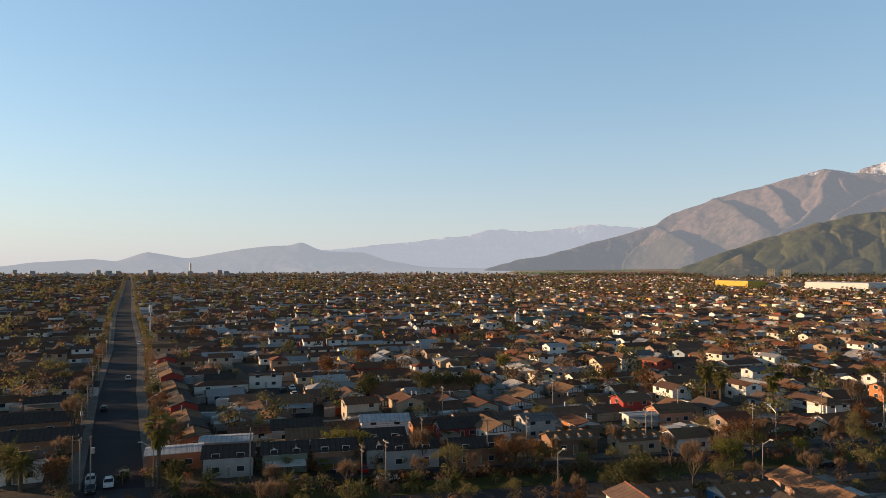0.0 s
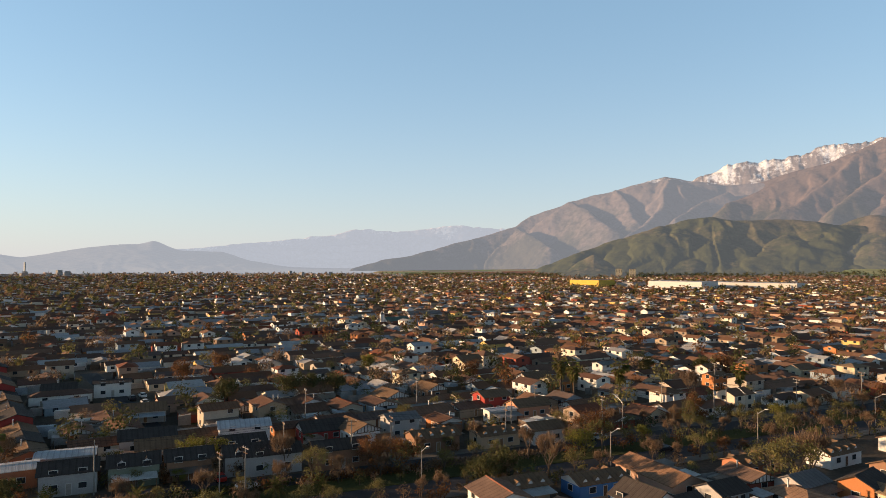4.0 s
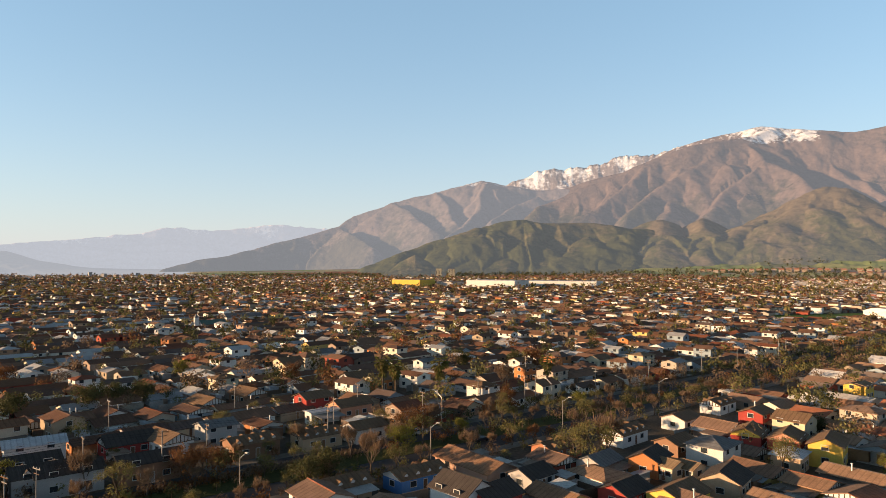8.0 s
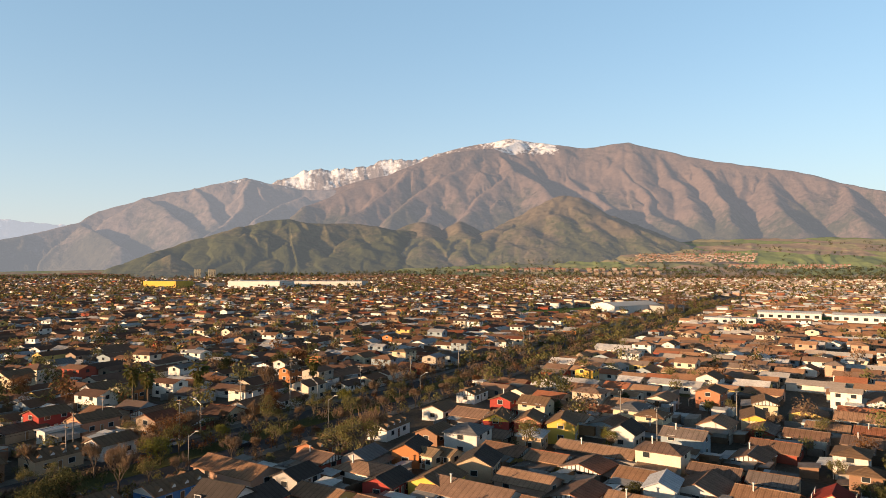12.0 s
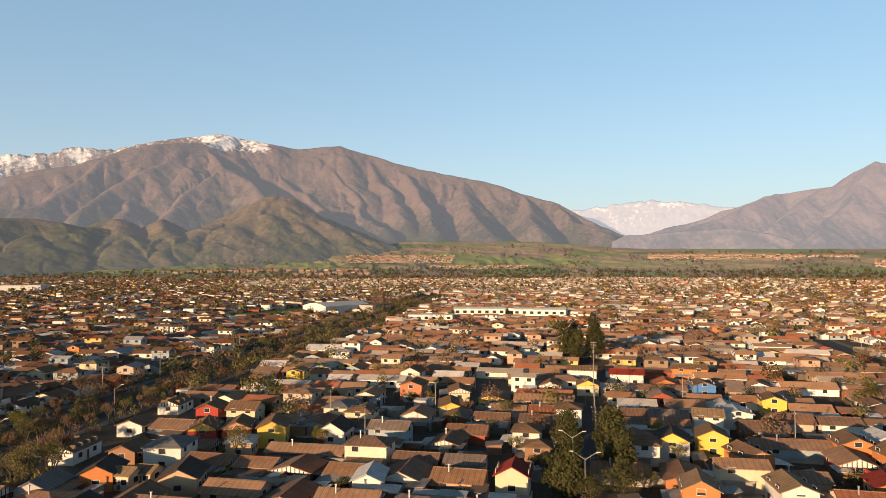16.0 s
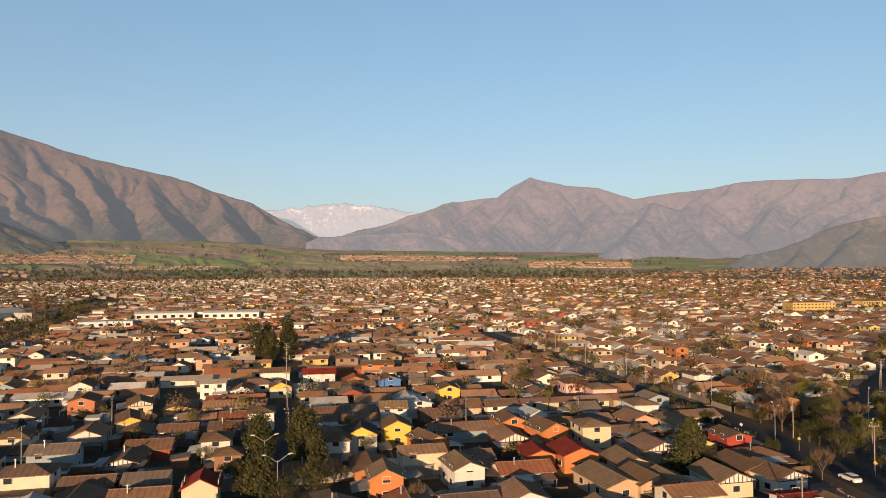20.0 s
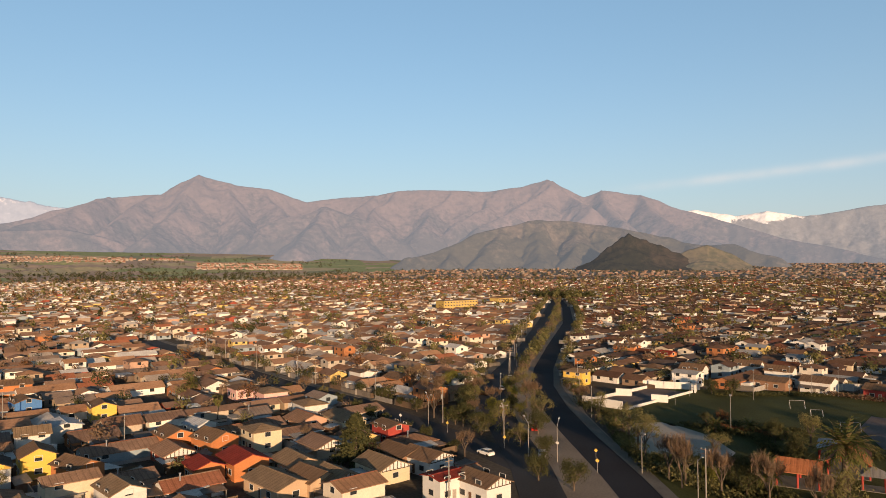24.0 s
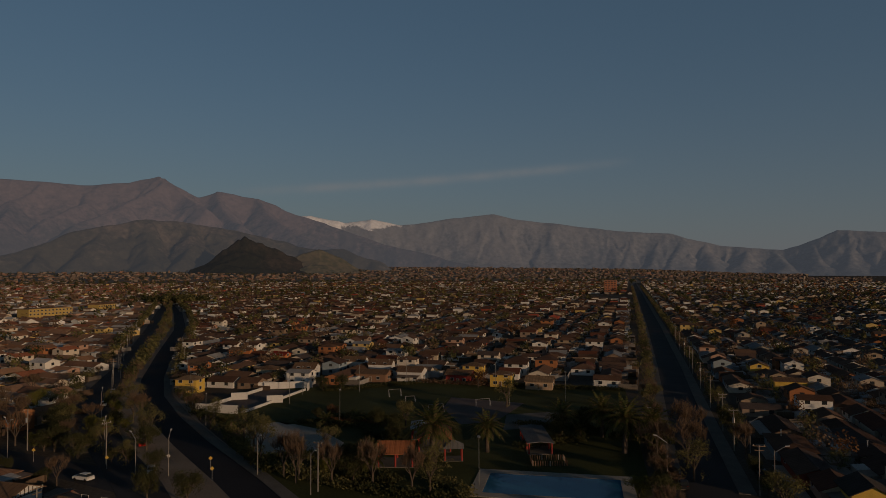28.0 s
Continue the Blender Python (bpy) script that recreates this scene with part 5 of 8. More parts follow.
def far_house(x, y, heading, L, W, E, pitch, hip, panes=False, z0=0.0, geo=None, roof=1):
    geo = geo or FAR
    a = radians(90 - heading)
    c, s = math.cos(a), math.sin(a)
    Rz = E + W / 2 * math.tan(radians(pitch))
    def P(u, v, z):
        return (x + u * c - v * s, y + u * s + v * c, z + z0)
    l, w, o = L / 2, W / 2, 0.35
    geo.add([P(-l, -w, 0), P(l, -w, 0), P(l, w, 0), P(-l, w, 0), P(-l, -w, E), P(l, -w, E), P(l, w, E), P(-l, w, E), P(-l, 0, Rz), P(l, 0, Rz)],
            [(0, 1, 5, 4), (2, 3, 7, 6), (1, 2, 6, 9, 5), (3, 0, 4, 8, 7)] if not hip else [(0, 1, 5, 4), (2, 3, 7, 6), (1, 2, 6, 5), (3, 0, 4, 7)], 0)
    h = max(0.2, l - w) if hip else l + o
    geo.add([P(-l - o, -w - o, E - 0.05), P(l + o, -w - o, E - 0.05), P(l + o, w + o, E - 0.05), P(-l - o, w + o, E - 0.05), P(-h, 0, Rz + 0.15), P(h, 0, Rz + 0.15)],
            [(0, 1, 5, 4), (2, 3, 4, 5)] + ([(1, 2, 5), (3, 0, 4)] if hip else []), roof)
    if panes:
        for st in range(2 if E > 4 else 1):
            z = 0.95 + 2.4 * st
            for d, f in ((w + 0.04, 1), (-w - 0.04, -1)):
                for q in (-l / 2, l / 2):
                    geo.add([P(q - 0.65, d, z), P(q + 0.65, d, z), P(q + 0.65, d, z + 1.05), P(q - 0.65, d, z + 1.05)], [(3, 2, 1, 0) if f > 0 else (0, 1, 2, 3)], 2)
            for d, f in ((l + 0.04, 1), (-l - 0.04, -1)):
                geo.add([P(d, -0.65, z), P(d, 0.65, z), P(d, 0.65, z + 1.05), P(d, -0.65, z + 1.05)], [(0, 1, 2, 3) if f > 0 else (3, 2, 1, 0)], 2)


def fence(x, y, heading, L, h):
    """A garden wall or board fence between two yards."""
    a = radians(90 - heading)
    c, s = math.cos(a), math.sin(a)
    P = lambda u, v, z: (x + u * c - v * s, y + u * s + v * c, z)
    l = L / 2
    FENCES.hexa([P(-l, -0.07, 0), P(l, -0.07, 0), P(l, 0.07, 0), P(-l, 0.07, 0)], [P(-l, -0.07, h), P(l, -0.07, h), P(l, 0.07, h), P(-l, 0.07, h)])


SHED_COUNT = []
SHED_WALLS = ("wood", "concrete", "brown")
SHED_LABELS = ("small wooden garden shed with a sheet roof", "small block-walled shed with a sheet roof", "small brown shed with a sheet roof in a yard")


def yard(x, y, heading, L, W):
    """A paved or bare yard beside a house."""
    a = radians(90 - heading)
    c, s = math.cos(a), math.sin(a)
    P = lambda u, v, z: (x + u * c - v * s, y + u * s + v * c, z)
    l, w, z = L / 2, W / 2, 0.05 + rnd.uniform(0, 0.05)
    YARDS.hexa([P(-l, -w, -0.1), P(l, -w, -0.1), P(l, w, -0.1), P(-l, w, -0.1)], [P(-l, -w, z), P(l, -w, z), P(l, w, z), P(-l, w, z)])


def far_shed(x, y, heading, L, W, h):
    """A small sheet-clad shed in a yard; near the flight it is a thing of its own, farther off it joins the rest."""
    az = math.degrees(math.atan2(x, y))
    if math.hypot(x, y) < 172 and -40 < az < 180 and len(SHED_COUNT) < 290:
        SHED_COUNT.append(1)
        def shed_mesh():
            g = Geo()
            g.hexa([(-0.5, -0.5, 0), (0.5, -0.5, 0), (0.5, 0.5, 0), (-0.5, 0.5, 0)], [(-0.5, -0.5, 0.97), (0.5, -0.5, 0.97), (0.5, 0.5, 0.82), (-0.5, 0.5, 0.82)], 0)
            g.slab([(-0.56, -0.6, 1.0), (0.56, -0.6, 1.0), (0.56, 0.6, 0.83), (-0.56, 0.6, 0.83)], 0.025, 1)
            g.box(-0.16, -0.515, 0, 0.16, -0.49, 0.78, 2)
            for q in (-0.3, 0.0, 0.3):
                g.box(q - 0.012, -0.6, 0.985, q + 0.012, -0.56, 1.02, 2)
            return g.mesh("garden_shed", SHED_WALLS[len(SHED_COUNT) % 3], "sheet", "wood")
        ob = part("garden_shed", shared(("shed", len(SHED_COUNT) % 3), shed_mesh), None)
        ob.matrix_basis = at(x, y, heading) @ Matrix.Diagonal((L, W, h, 1))
        tagged(ob, SHED_LABELS[len(SHED_COUNT) % 3], "shed", "garden sheds")
        return
    a = radians(90 - heading)
    c, s = math.cos(a), math.sin(a)
    P = lambda u, v, z: (x + u * c - v * s, y + u * s + v * c, z)
    l, w = L / 2, W / 2
    SHEDS.hexa([P(-l, -w, 0), P(l, -w, 0), P(l, w, 0), P(-l, w, 0)], [P(-l, -w, h), P(l, -w, h), P(l, w, h - 0.35), P(-l, w, h - 0.35)], 0)


LABELS = {1: "single-storey house with a brown pitched roof and lean-to", 2: "two-storey painted house with a brown pitched roof"}


def district(test, origin, heading, reach, gaps=(10.6, 14.6), turn=0.0, block=105.0, near=198.0, tall=0.11, crosswise=0.22, geo=None, roof="roof", leafy=1.0):
    """Rows of houses along a heading from an origin, wherever test(x, y) holds; streets run between every two rows."""
    u, v = toward(heading), toward(heading - 90)
    rows, pos = [], 0.0
    n = int(reach * 2 / sum(gaps)) + 2
    for i in range(-n, n):
        rows.append((i * sum(gaps), 1)), rows.append((i * sum(gaps) + gaps[0], -1))
    for off, side in rows:
        s = -reach + rnd.uniform(0, 6)
        while s < reach:
            x, y = origin[0] + u.x * s + v.x * off, origin[1] + u.y * s + v.y * off
            r = math.hypot(x, y)
            if r > reach or (r < 96) or not test(x, y):
                s += 9.6 if r < 1200 else 14
                continue
            L = rnd.choice((7.5, 8.5, 9.0, 10.0, 16.0))
            step = L + rnd.choice((0.9, 0.9, 1.6, 2.8))
            s2 = s + L / 2
            x, y = x + u.x * L / 2, y + u.y * L / 2
            s += step
            if abs((s2 % block)) < 4.5 or not free(x, y, 1.8) or taken(x, y, 3.4) or rnd.random() < 0.04 or (r > 1300 and rnd.random() < 0.5):
                continue
            az = math.degrees(math.atan2(x, y))
            if r > 420 and not (-42 < az < 184 or az < -172):
                continue
            two = rnd.random() < tall
            W = rnd.choice((6.2, 6.8, 7.2, 7.8)) if not two else rnd.choice((6.0, 6.8))
            if two:
                L = min(L, 8.5)
            E = rnd.choice((4.4, 4.7)) if two else rnd.choice((2.1, 2.2, 2.4))
            pitch = rnd.choice((15, 18, 21))
            hip = rnd.random() < (0.35 if two else 0.06)
            across = rnd.random() < crosswise * (0.35 if az < 6 else 1.0) and L < 11
            hd = heading + turn + (90 if across else 0) + rnd.uniform(-1.5, 1.5)
            jx, jy = v.x * rnd.uniform(-0.9, 0.9), v.y * rnd.uniform(-0.9, 0.9)
            seen = -48 < az < 180 or az < -168
            if r < near and seen:
                lean = rnd.choice(LEANS)
                house(L, W, E, pitch, at(x + jx, y + jy, hd), "wall", roof, hip=hip, storeys=2 if two else 1, lean=lean, gable=rnd.choice(GABLES), label=LABELS[2 if two else 1], chimney=rnd.random() < 0.3)
            else:
                # pale copies grow commoner with distance, in place of haze
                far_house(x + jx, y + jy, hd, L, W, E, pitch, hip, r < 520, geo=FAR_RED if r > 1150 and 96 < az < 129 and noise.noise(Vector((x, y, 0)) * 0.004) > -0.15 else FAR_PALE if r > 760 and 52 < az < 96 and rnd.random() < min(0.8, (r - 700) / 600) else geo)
            if r < 520 and seen:
                yard(x - v.x * side * (W / 2 + 2.4), y - v.y * side * (W / 2 + 2.4), heading, L * rnd.uniform(0.5, 1.0), rnd.uniform(3.0, 5.5))
                if rnd.random() < 0.6:
                    yard(x + v.x * side * (W / 2 + 1.6), y + v.y * side * (W / 2 + 1.6), heading, L * rnd.uniform(0.4, 0.9), rnd.uniform(2.0, 3.0))
            if r < 420:
                for e in (-L / 2 - 0.4, L / 2 + 0.4):
                    if rnd.random() < 0.6:
                        fence(x + u.x * e - v.x * side * (W / 2 + 3.2), y + u.y * e - v.y * side * (W / 2 + 3.2), heading - 90, 6.4, rnd.uniform(1.5, 2.1))
                if rnd.random() < 0.7:
                    fence(x - v.x * side * (W / 2 + 6.3), y - v.y * side * (W / 2 + 6.3), heading, L, rnd.uniform(1.3, 2.0))
            if r < 1000:
                for k in range(3 if r < 600 else 1):
                    if rnd.random() < 0.6:
                        q = rnd.uniform(-L / 2, L / 2)
                        far_shed(x + u.x * q - v.x * side * (W / 2 + 1.6), y + u.y * q - v.y * side * (W / 2 + 1.6), hd, rnd.uniform(2.5, 5.5), rnd.uniform(2.2, 3.4), rnd.uniform(2.0, 2.5))
            if rnd.random() < 0.6 * leafy:
                YARD_TREES.append((x - v.x * side * 7.5 + rnd.uniform(-3, 3), y - v.y * side * 7.5 + rnd.uniform(-3, 3), r))


def side(path, x, y):
    """Signed distance from the nearest stretch of a path; positive to its right."""
    best = None
    for k, (a, b) in enumerate(zip(path, path[1:])):
        d = span((a, b), (x, y))
        if best is None or d < best[0]:
            best = (d, inside((x, y), a, b))
    return best[1]


LONG_B = [(-2500, -560)] + ROAD_B + [(2600, 830)]
LONG_E = [(40, -84)] + ROAD_E + [(2600, 220)]
def north(x, y): return side(LONG_B, x, y) < 0 and side(ROAD_A, x, y) > 0
def west(x, y): return side(ROAD_A, x, y) < 0 and side(LONG_B, x, y) < 0
def east(x, y): return x > 30 and side(LONG_B, x, y) > 0 and side(LONG_E, x, y) < 0
def south(x, y): return x > 60 and side(LONG_E, x, y) > 0 and side(ROAD_D1, x, y) < 0
def park(x, y): return 20 < x < 172 and -265 < y < -70 and side(ROAD_D1, x, y) > 0 and side(ROAD_F, x, y) < 0 and y > (-184 - (160 - x) * 0.667 if x > 100 else -224 - (100 - x) * 0.4)
def terraces(x, y): return -78 < side(ROAD_F, x, y) < 0 and y < -232 and side(ROAD_D1, x, y) > 0
def plain(x, y): return side(ROAD_D1, x, y) > 0 and side(ROAD_F, x, y) < (-88 if y > -1100 else 0) and not park(x, y) and y < -60
def right(x, y): return side(ROAD_F, x, y) > 0 and y < -20 and side(ROAD_D1, x, y) > 0
def behind(x, y): return side(LONG_B, x, y) > 0 and x < 25 and not right(x, y)


# roof tone follows how each district is lit: darkened in shade, lightened in sun
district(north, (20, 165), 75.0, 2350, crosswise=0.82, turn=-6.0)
district(west, (-90, 140), 66.0, 2350, geo=FAR_WEST, roof="shaded_roof")
district(east, (150, 60), -10.0, 2300, geo=FAR_EAST, roof="sunlit_pale_roof", leafy=0.75)
district(south, (180, -60), 80.0, 2250, crosswise=0.4, geo=FAR_EAST, roof="sunlit_pale_roof", leafy=0.75)
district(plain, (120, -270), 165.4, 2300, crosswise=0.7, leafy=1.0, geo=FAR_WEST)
district(terraces, (30, -300), 165.4, 900, crosswise=0.6, leafy=0.4, geo=FAR_WEST, roof="shaded_roof")
district(right, (0, -150), 165.4, 2300, geo=FAR_WEST, roof="shaded_roof", leafy=0.8)
# unseen rows at the back, added for the long shadows they cast
district(behind, (-80, 0), 75.0, 420)
# sheds, lean-tos and bushes that crowd the yards behind the two avenues
for k in range(420):
    t_ = rnd.random()
    if k < 150:
        x, y = rnd.uniform(-75, 70), 0
        y = 140 + (x + 20) * 0.25 + rnd.uniform(0, 75)
    elif k < 300:
        x, y = rnd.uniform(85, 200), rnd.uniform(-75, 110)
    else:
        x, y = rnd.uniform(-190, -75), rnd.uniform(135, 260)
    if free(x, y, 2.5) and not taken(x, y, 1.2):
        far_shed(x, y, rnd.choice((75, 165, -10, 80)) + rnd.uniform(-3, 3), rnd.uniform(2.4, 6.0), rnd.uniform(2.0, 3.6), rnd.uniform(1.9, 2.6))
        YARD_TREES.append((x + rnd.uniform(-4, 4), y + rnd.uniform(-4, 4), 151))
M["far_sheet"] = material("yard_sheet", SHEET_TONES, 0.6, 0.4, 0.3, source="island")
M["fence"] = material("yard_fence", [(0.16, 0.14, 0.12), (0.10, 0.07, 0.05), (0.24, 0.22, 0.2), (0.13, 0.09, 0.06), (0.3, 0.28, 0.26)], 0.9, 0.4, 0.3, source="island")
M["yard"] = material("yard_paving", [(0.30, 0.28, 0.26), (0.16, 0.13, 0.10), (0.42, 0.40, 0.37), (0.07, 0.075, 0.03), (0.22, 0.18, 0.14), (0.10, 0.08, 0.06), (0.36, 0.33, 0.29)], 0.92, 0.3, 0.3, source="island")
tagged(part("yard_slabs", YARDS, "yard"), "concrete and bare-earth yards beside the houses", "yards", kind="stuff")
tagged(part("yard_fences", FENCES, "fence"), "low walls and board fences between the yards", "fences", kind="stuff")
part("distant_houses", FAR, ("far_wall", "far_roof", "glass"))
tagged(part("western_houses", FAR_WEST, ("far_wall", "far_shaded_roof", "glass")), "close rows of small dark-roofed houses, toned as shaded", "houses", kind="stuff")
tagged(part("eastern_houses", FAR_EAST, ("far_wall", "sunlit_tan_roof", "glass")), "close rows of small tan-roofed houses, toned as sunlit", "houses", kind="stuff")
tagged(part("yard_sheds", SHEDS, ("far_sheet",)), "sheet-roofed sheds and lean-tos in the back yards", "sheds", kind="stuff")
tagged(bpy.data.objects["distant_houses"], "thousands of small houses of the distant suburb", "houses", kind="stuff")


# ---- trees ----
LEAF = {}
for nm, cs in (("spring", [(0.13, 0.12, 0.046), (0.16, 0.142, 0.056), (0.105, 0.095, 0.04)]), ("dark", [(0.058, 0.06, 0.026), (0.075, 0.072, 0.03), (0.042, 0.046, 0.02)]),
               ("rust", [(0.13, 0.06, 0.028), (0.10, 0.05, 0.025), (0.15, 0.08, 0.035)]), ("lime", [(0.15, 0.14, 0.035), (0.12, 0.12, 0.03)]),
               ("palm", [(0.075, 0.085, 0.025), (0.10, 0.10, 0.03), (0.13, 0.10, 0.045)]), ("twig", [(0.15, 0.10, 0.065), (0.19, 0.13, 0.08), (0.12, 0.085, 0.06)])):
    M["leaf_" + nm] = material("leaves_" + nm, [(r * 1.3, g * 1.3, b * 1.3) for r, g, b in cs], 0.8, 1, 0.3, source="island")
    lt = M["leaf_" + nm].node_tree
    thin, blend = lt.nodes.new("ShaderNodeBsdfTranslucent"), lt.nodes.new("ShaderNodeMixShader")
    blend.inputs[0].default_value = 0.35
    tinted = [nd for nd in lt.nodes if nd.type == "VECT_MATH"][0]
    lt.links.new(tinted.outputs[0], thin.inputs["Color"])
    lt.links.new(lt.nodes["Principled BSDF"].outputs[0], blend.inputs[1]), lt.links.new(thin.outputs[0], blend.inputs[2])
    lt.links.new(blend.outputs[0], lt.nodes["Material Output"].inputs["Surface"])
LEAF_KIND = {"spring": "leaf_spring", "dark": "leaf_dark", "rust": "leaf_rust", "lime": "leaf_lime", "bare": "leaf_twig"}


def leaf(g, p, size, rng, mi=0, out=None):
    """One leaf; out: the way from the middle of its clump, which it tends to face."""
    d = Vector((rng.gauss(0, 1), rng.gauss(0, 1), rng.gauss(0, 0.7))).normalized()
    if out:
        d = (d * 0.75 + out.normalized()).normalized()
    s = d.orthogonal().normalized() * size
    t = d.cross(s).normalized() * size * 0.62
    g.add([p - s, p - t, p + s, p + t], [(0, 1, 2, 3)], mi)


def grow(g, p, d, length, r, depth, rng, tips, spread):
    q = p + d * length
    g.tube(p, q, r, r * 0.62, 5 if depth > 1 else 3)
    if depth == 0:
        tips.append(q)
        return
    for k in range(3 if depth > 1 else 4):
        e = (d + Vector((rng.gauss(0, spread), rng.gauss(0, spread), rng.gauss(0.12, spread * 0.6)))).normalized()
        grow(g, p.lerp(q, rng.uniform(0.6, 1.0)), e, length * rng.uniform(0.6, 0.82), r * 0.56, depth - 1, rng, tips, spread)


def tree_meshes(kind, i):
    rng = random.Random(kind + str(i))
    wood, crown, tips = Geo(), Geo(), []
    spread = 0.42 if kind == "bare" else 0.55
    trunk = rng.uniform(1.5, 2.2) if kind in ("bare", "spring") else rng.uniform(0.8, 1.1)
    wood.tube((0, 0, -0.2), (0, 0, trunk), 0.17, 0.13, 7)
    for k in range(4):
        a = k * math.tau / 4 + rng.uniform(-0.4, 0.4)
        d = Vector((math.cos(a) * 0.5, math.sin(a) * 0.5, 1.0)).normalized()
        grow(wood, Vector((0, 0, trunk - 0.1)), d, rng.uniform(1.3, 1.8), 0.09, 3 if kind == "bare" else 2, rng, tips, spread)
    if kind == "bare":
        for tip in tips:
            for k in range(7):
                e = tip + Vector((rng.gauss(0, 0.3), rng.gauss(0, 0.3), rng.gauss(0.65, 0.35)))
                w = Vector((rng.gauss(0, 1), rng.gauss(0, 1), 0)).normalized() * 0.025
                crown.add([tip - w, tip + w, e + w * 0.4, e - w * 0.4], [(0, 1, 2, 3)])
                if rng.random() < 0.9:
                    leaf(crown, tip.lerp(e, rng.random()), rng.uniform(0.05, 0.11), rng)
    else:
        per = {"spring": 32, "dark": 42, "rust": 28, "lime": 38}[kind]
        for tip in tips:
            c = tip + Vector((rng.gauss(0, 0.2), rng.gauss(0, 0.2), rng.gauss(0.1, 0.2)))
            rad = rng.uniform(0.45, 0.95)
            for k in range(per):
                o = Vector((rng.gauss(0, 1), rng.gauss(0, 1), rng.gauss(0, 0.8)))
                leaf(crown, c + o.normalized() * rad * rng.random() ** 0.4, rng.uniform(0.06, 0.12) if kind == "spring" else rng.uniform(0.07, 0.14), rng, out=o.normalized() + Vector((0, 0, 0.3)))
        for k in range({"spring": 4, "dark": 26, "rust": 14, "lime": 22}[kind]):
            a, q = rng.uniform(0, math.tau), rng.uniform(0.3, 1.7)
            c = Vector((math.cos(a) * q, math.sin(a) * q, rng.uniform(1.0, 3.6)))
            for j in range(32):
                o = Vector((rng.gauss(0, 1), rng.gauss(0, 1), rng.gauss(0, 1))).normalized() * 0.7 * rng.random() ** 0.4
                leaf(crown, c + o, rng.uniform(0.08, 0.17), rng, out=c - Vector((0, 0, 2.2)) + o)
    return wood.mesh("trunk", "bark"), crown.mesh("crown", LEAF_KIND[kind])


TREES = {k: [tree_meshes(k, i) for i in range(4)] for k in LEAF_KIND}
TREE_LABEL = {"spring": "street tree with sparse spring leaves", "dark": "dense dark green tree", "rust": "tree with rust-coloured leaves", "lime": "light green bushy tree", "bare": "almost bare tree with brown twigs"}


def tree(kind, x, y, size=1.0, i=None):
    wood, crown = TREES[kind][rnd.randrange(4) if i is None else i]
    ob = new("tree")
    size *= 1.0 if kind in ("dark", "lime") else 1.25
    ob.matrix_basis = pose(x, y, 0, 0, 0, rnd.uniform(0, 360)) @ Matrix.Diagonal((size, size, size * rnd.uniform(0.9, 1.12), 1))
    part("trunk", wood, None, ob), part("crown", crown, None, ob)
    return tagged(ob, TREE_LABEL[kind], "tree", "trees of the suburb")


# far trees, joined as woods of clumps
WOODS = {k: Geo() for k in ("spring", "dark", "rust", "twig")}


def far_tree(x, y, size, kind, rng, n=16):
    g = WOODS[kind]
    if n > 40:
        WOODS["twig"].tube((x, y, -0.1), (x, y, size * 0.62), 0.13, 0.05, 3)
    for k in range(n):
        o = Vector((rng.gauss(0, 1), rng.gauss(0, 1), rng.gauss(0, 0.8))).normalized() * rng.random() ** 0.5
        leaf(g, Vector((x + o.x * size * 0.46, y + o.y * size * 0.46, max(0.1, size * (0.66 if size > 4 else 0.5) + o.z * size * 0.46))), size * rng.uniform(0.42, 0.9) / n ** 0.5, rng, out=o + Vector((0, 0, 0.25)))



def street_tree(kinds, x, y, size):
    kind = rnd.choice(kinds)
    if math.hypot(x, y) < 232:
        tree(kind, x, y, size)
    else:
        far_tree(x, y, 5.4 * size, {"bare": "twig", "lime": "spring"}.get(kind, kind), rnd, 200)


MIX_B = ["bare", "spring", "bare", "spring", "spring", "bare", "lime", "spring", "bare", "spring", "bare", "rust"]
for off in (-13, -1.5, 12.5):
    for x, y in along(ROAD_B, 90, 345, 6.4, off):
        street_tree(MIX_B, x + rnd.uniform(-1.5, 1.5), y + rnd.uniform(-1.5, 1.5), rnd.choice((0.5, 0.58, 0.65, 0.72, 0.8, 1.05)))
for off in (-9.5, 10.0):
    for x, y in along(ROAD_A, 40, 270, 9.5, off):
        street_tree(["bare", "rust", "rust", "dark", "spring", "bare", "dark", "bare"], x, y, rnd.uniform(0.6, 1.1))
for lane, off in ((LANE_L, -8.5), (LANE_L, 6.5), (LANE_R, -7.0), (LANE_R, 8.5)):
    for x, y in along(lane, 80, 420, 10.5, off):
        street_tree(["dark", "spring", "spring", "bare", "lime"], x + rnd.uniform(-2, 2), y + rnd.uniform(-2, 2), rnd.uniform(0.7, 1.1))
for off in (-7.5, 7.5):
    for x, y in along(ROAD_E, 20, 250, 10, off):
        street_tree(["dark", "bare", "spring", "dark"], x, y, rnd.uniform(0.6, 1.0))
for off in (-9, 9.5):
    for x, y in along(ROAD_F, 50, 330, 8 if off < 0 else 13, off):
        street_tree(["dark", "bare", "dark", "spring"], x, y, rnd.uniform(0.8, 1.3))

# low bushes that fill the verges of the avenue
for off in (-15.5, -12.5, -2.2, 1.2, 12.0, 15.0):
    for x, y in along(ROAD_B, 60, 480, 4.6, off):
        if rnd.random() < 0.8:
            far_tree(x + rnd.uniform(-1, 1), y + rnd.uniform(-1, 1), rnd.uniform(1.8, 3.8), rnd.choice(["spring", "twig", "twig", "spring", "rust", "dark", "twig"]), rnd, 110 if math.hypot(x, y) < 260 else 50)
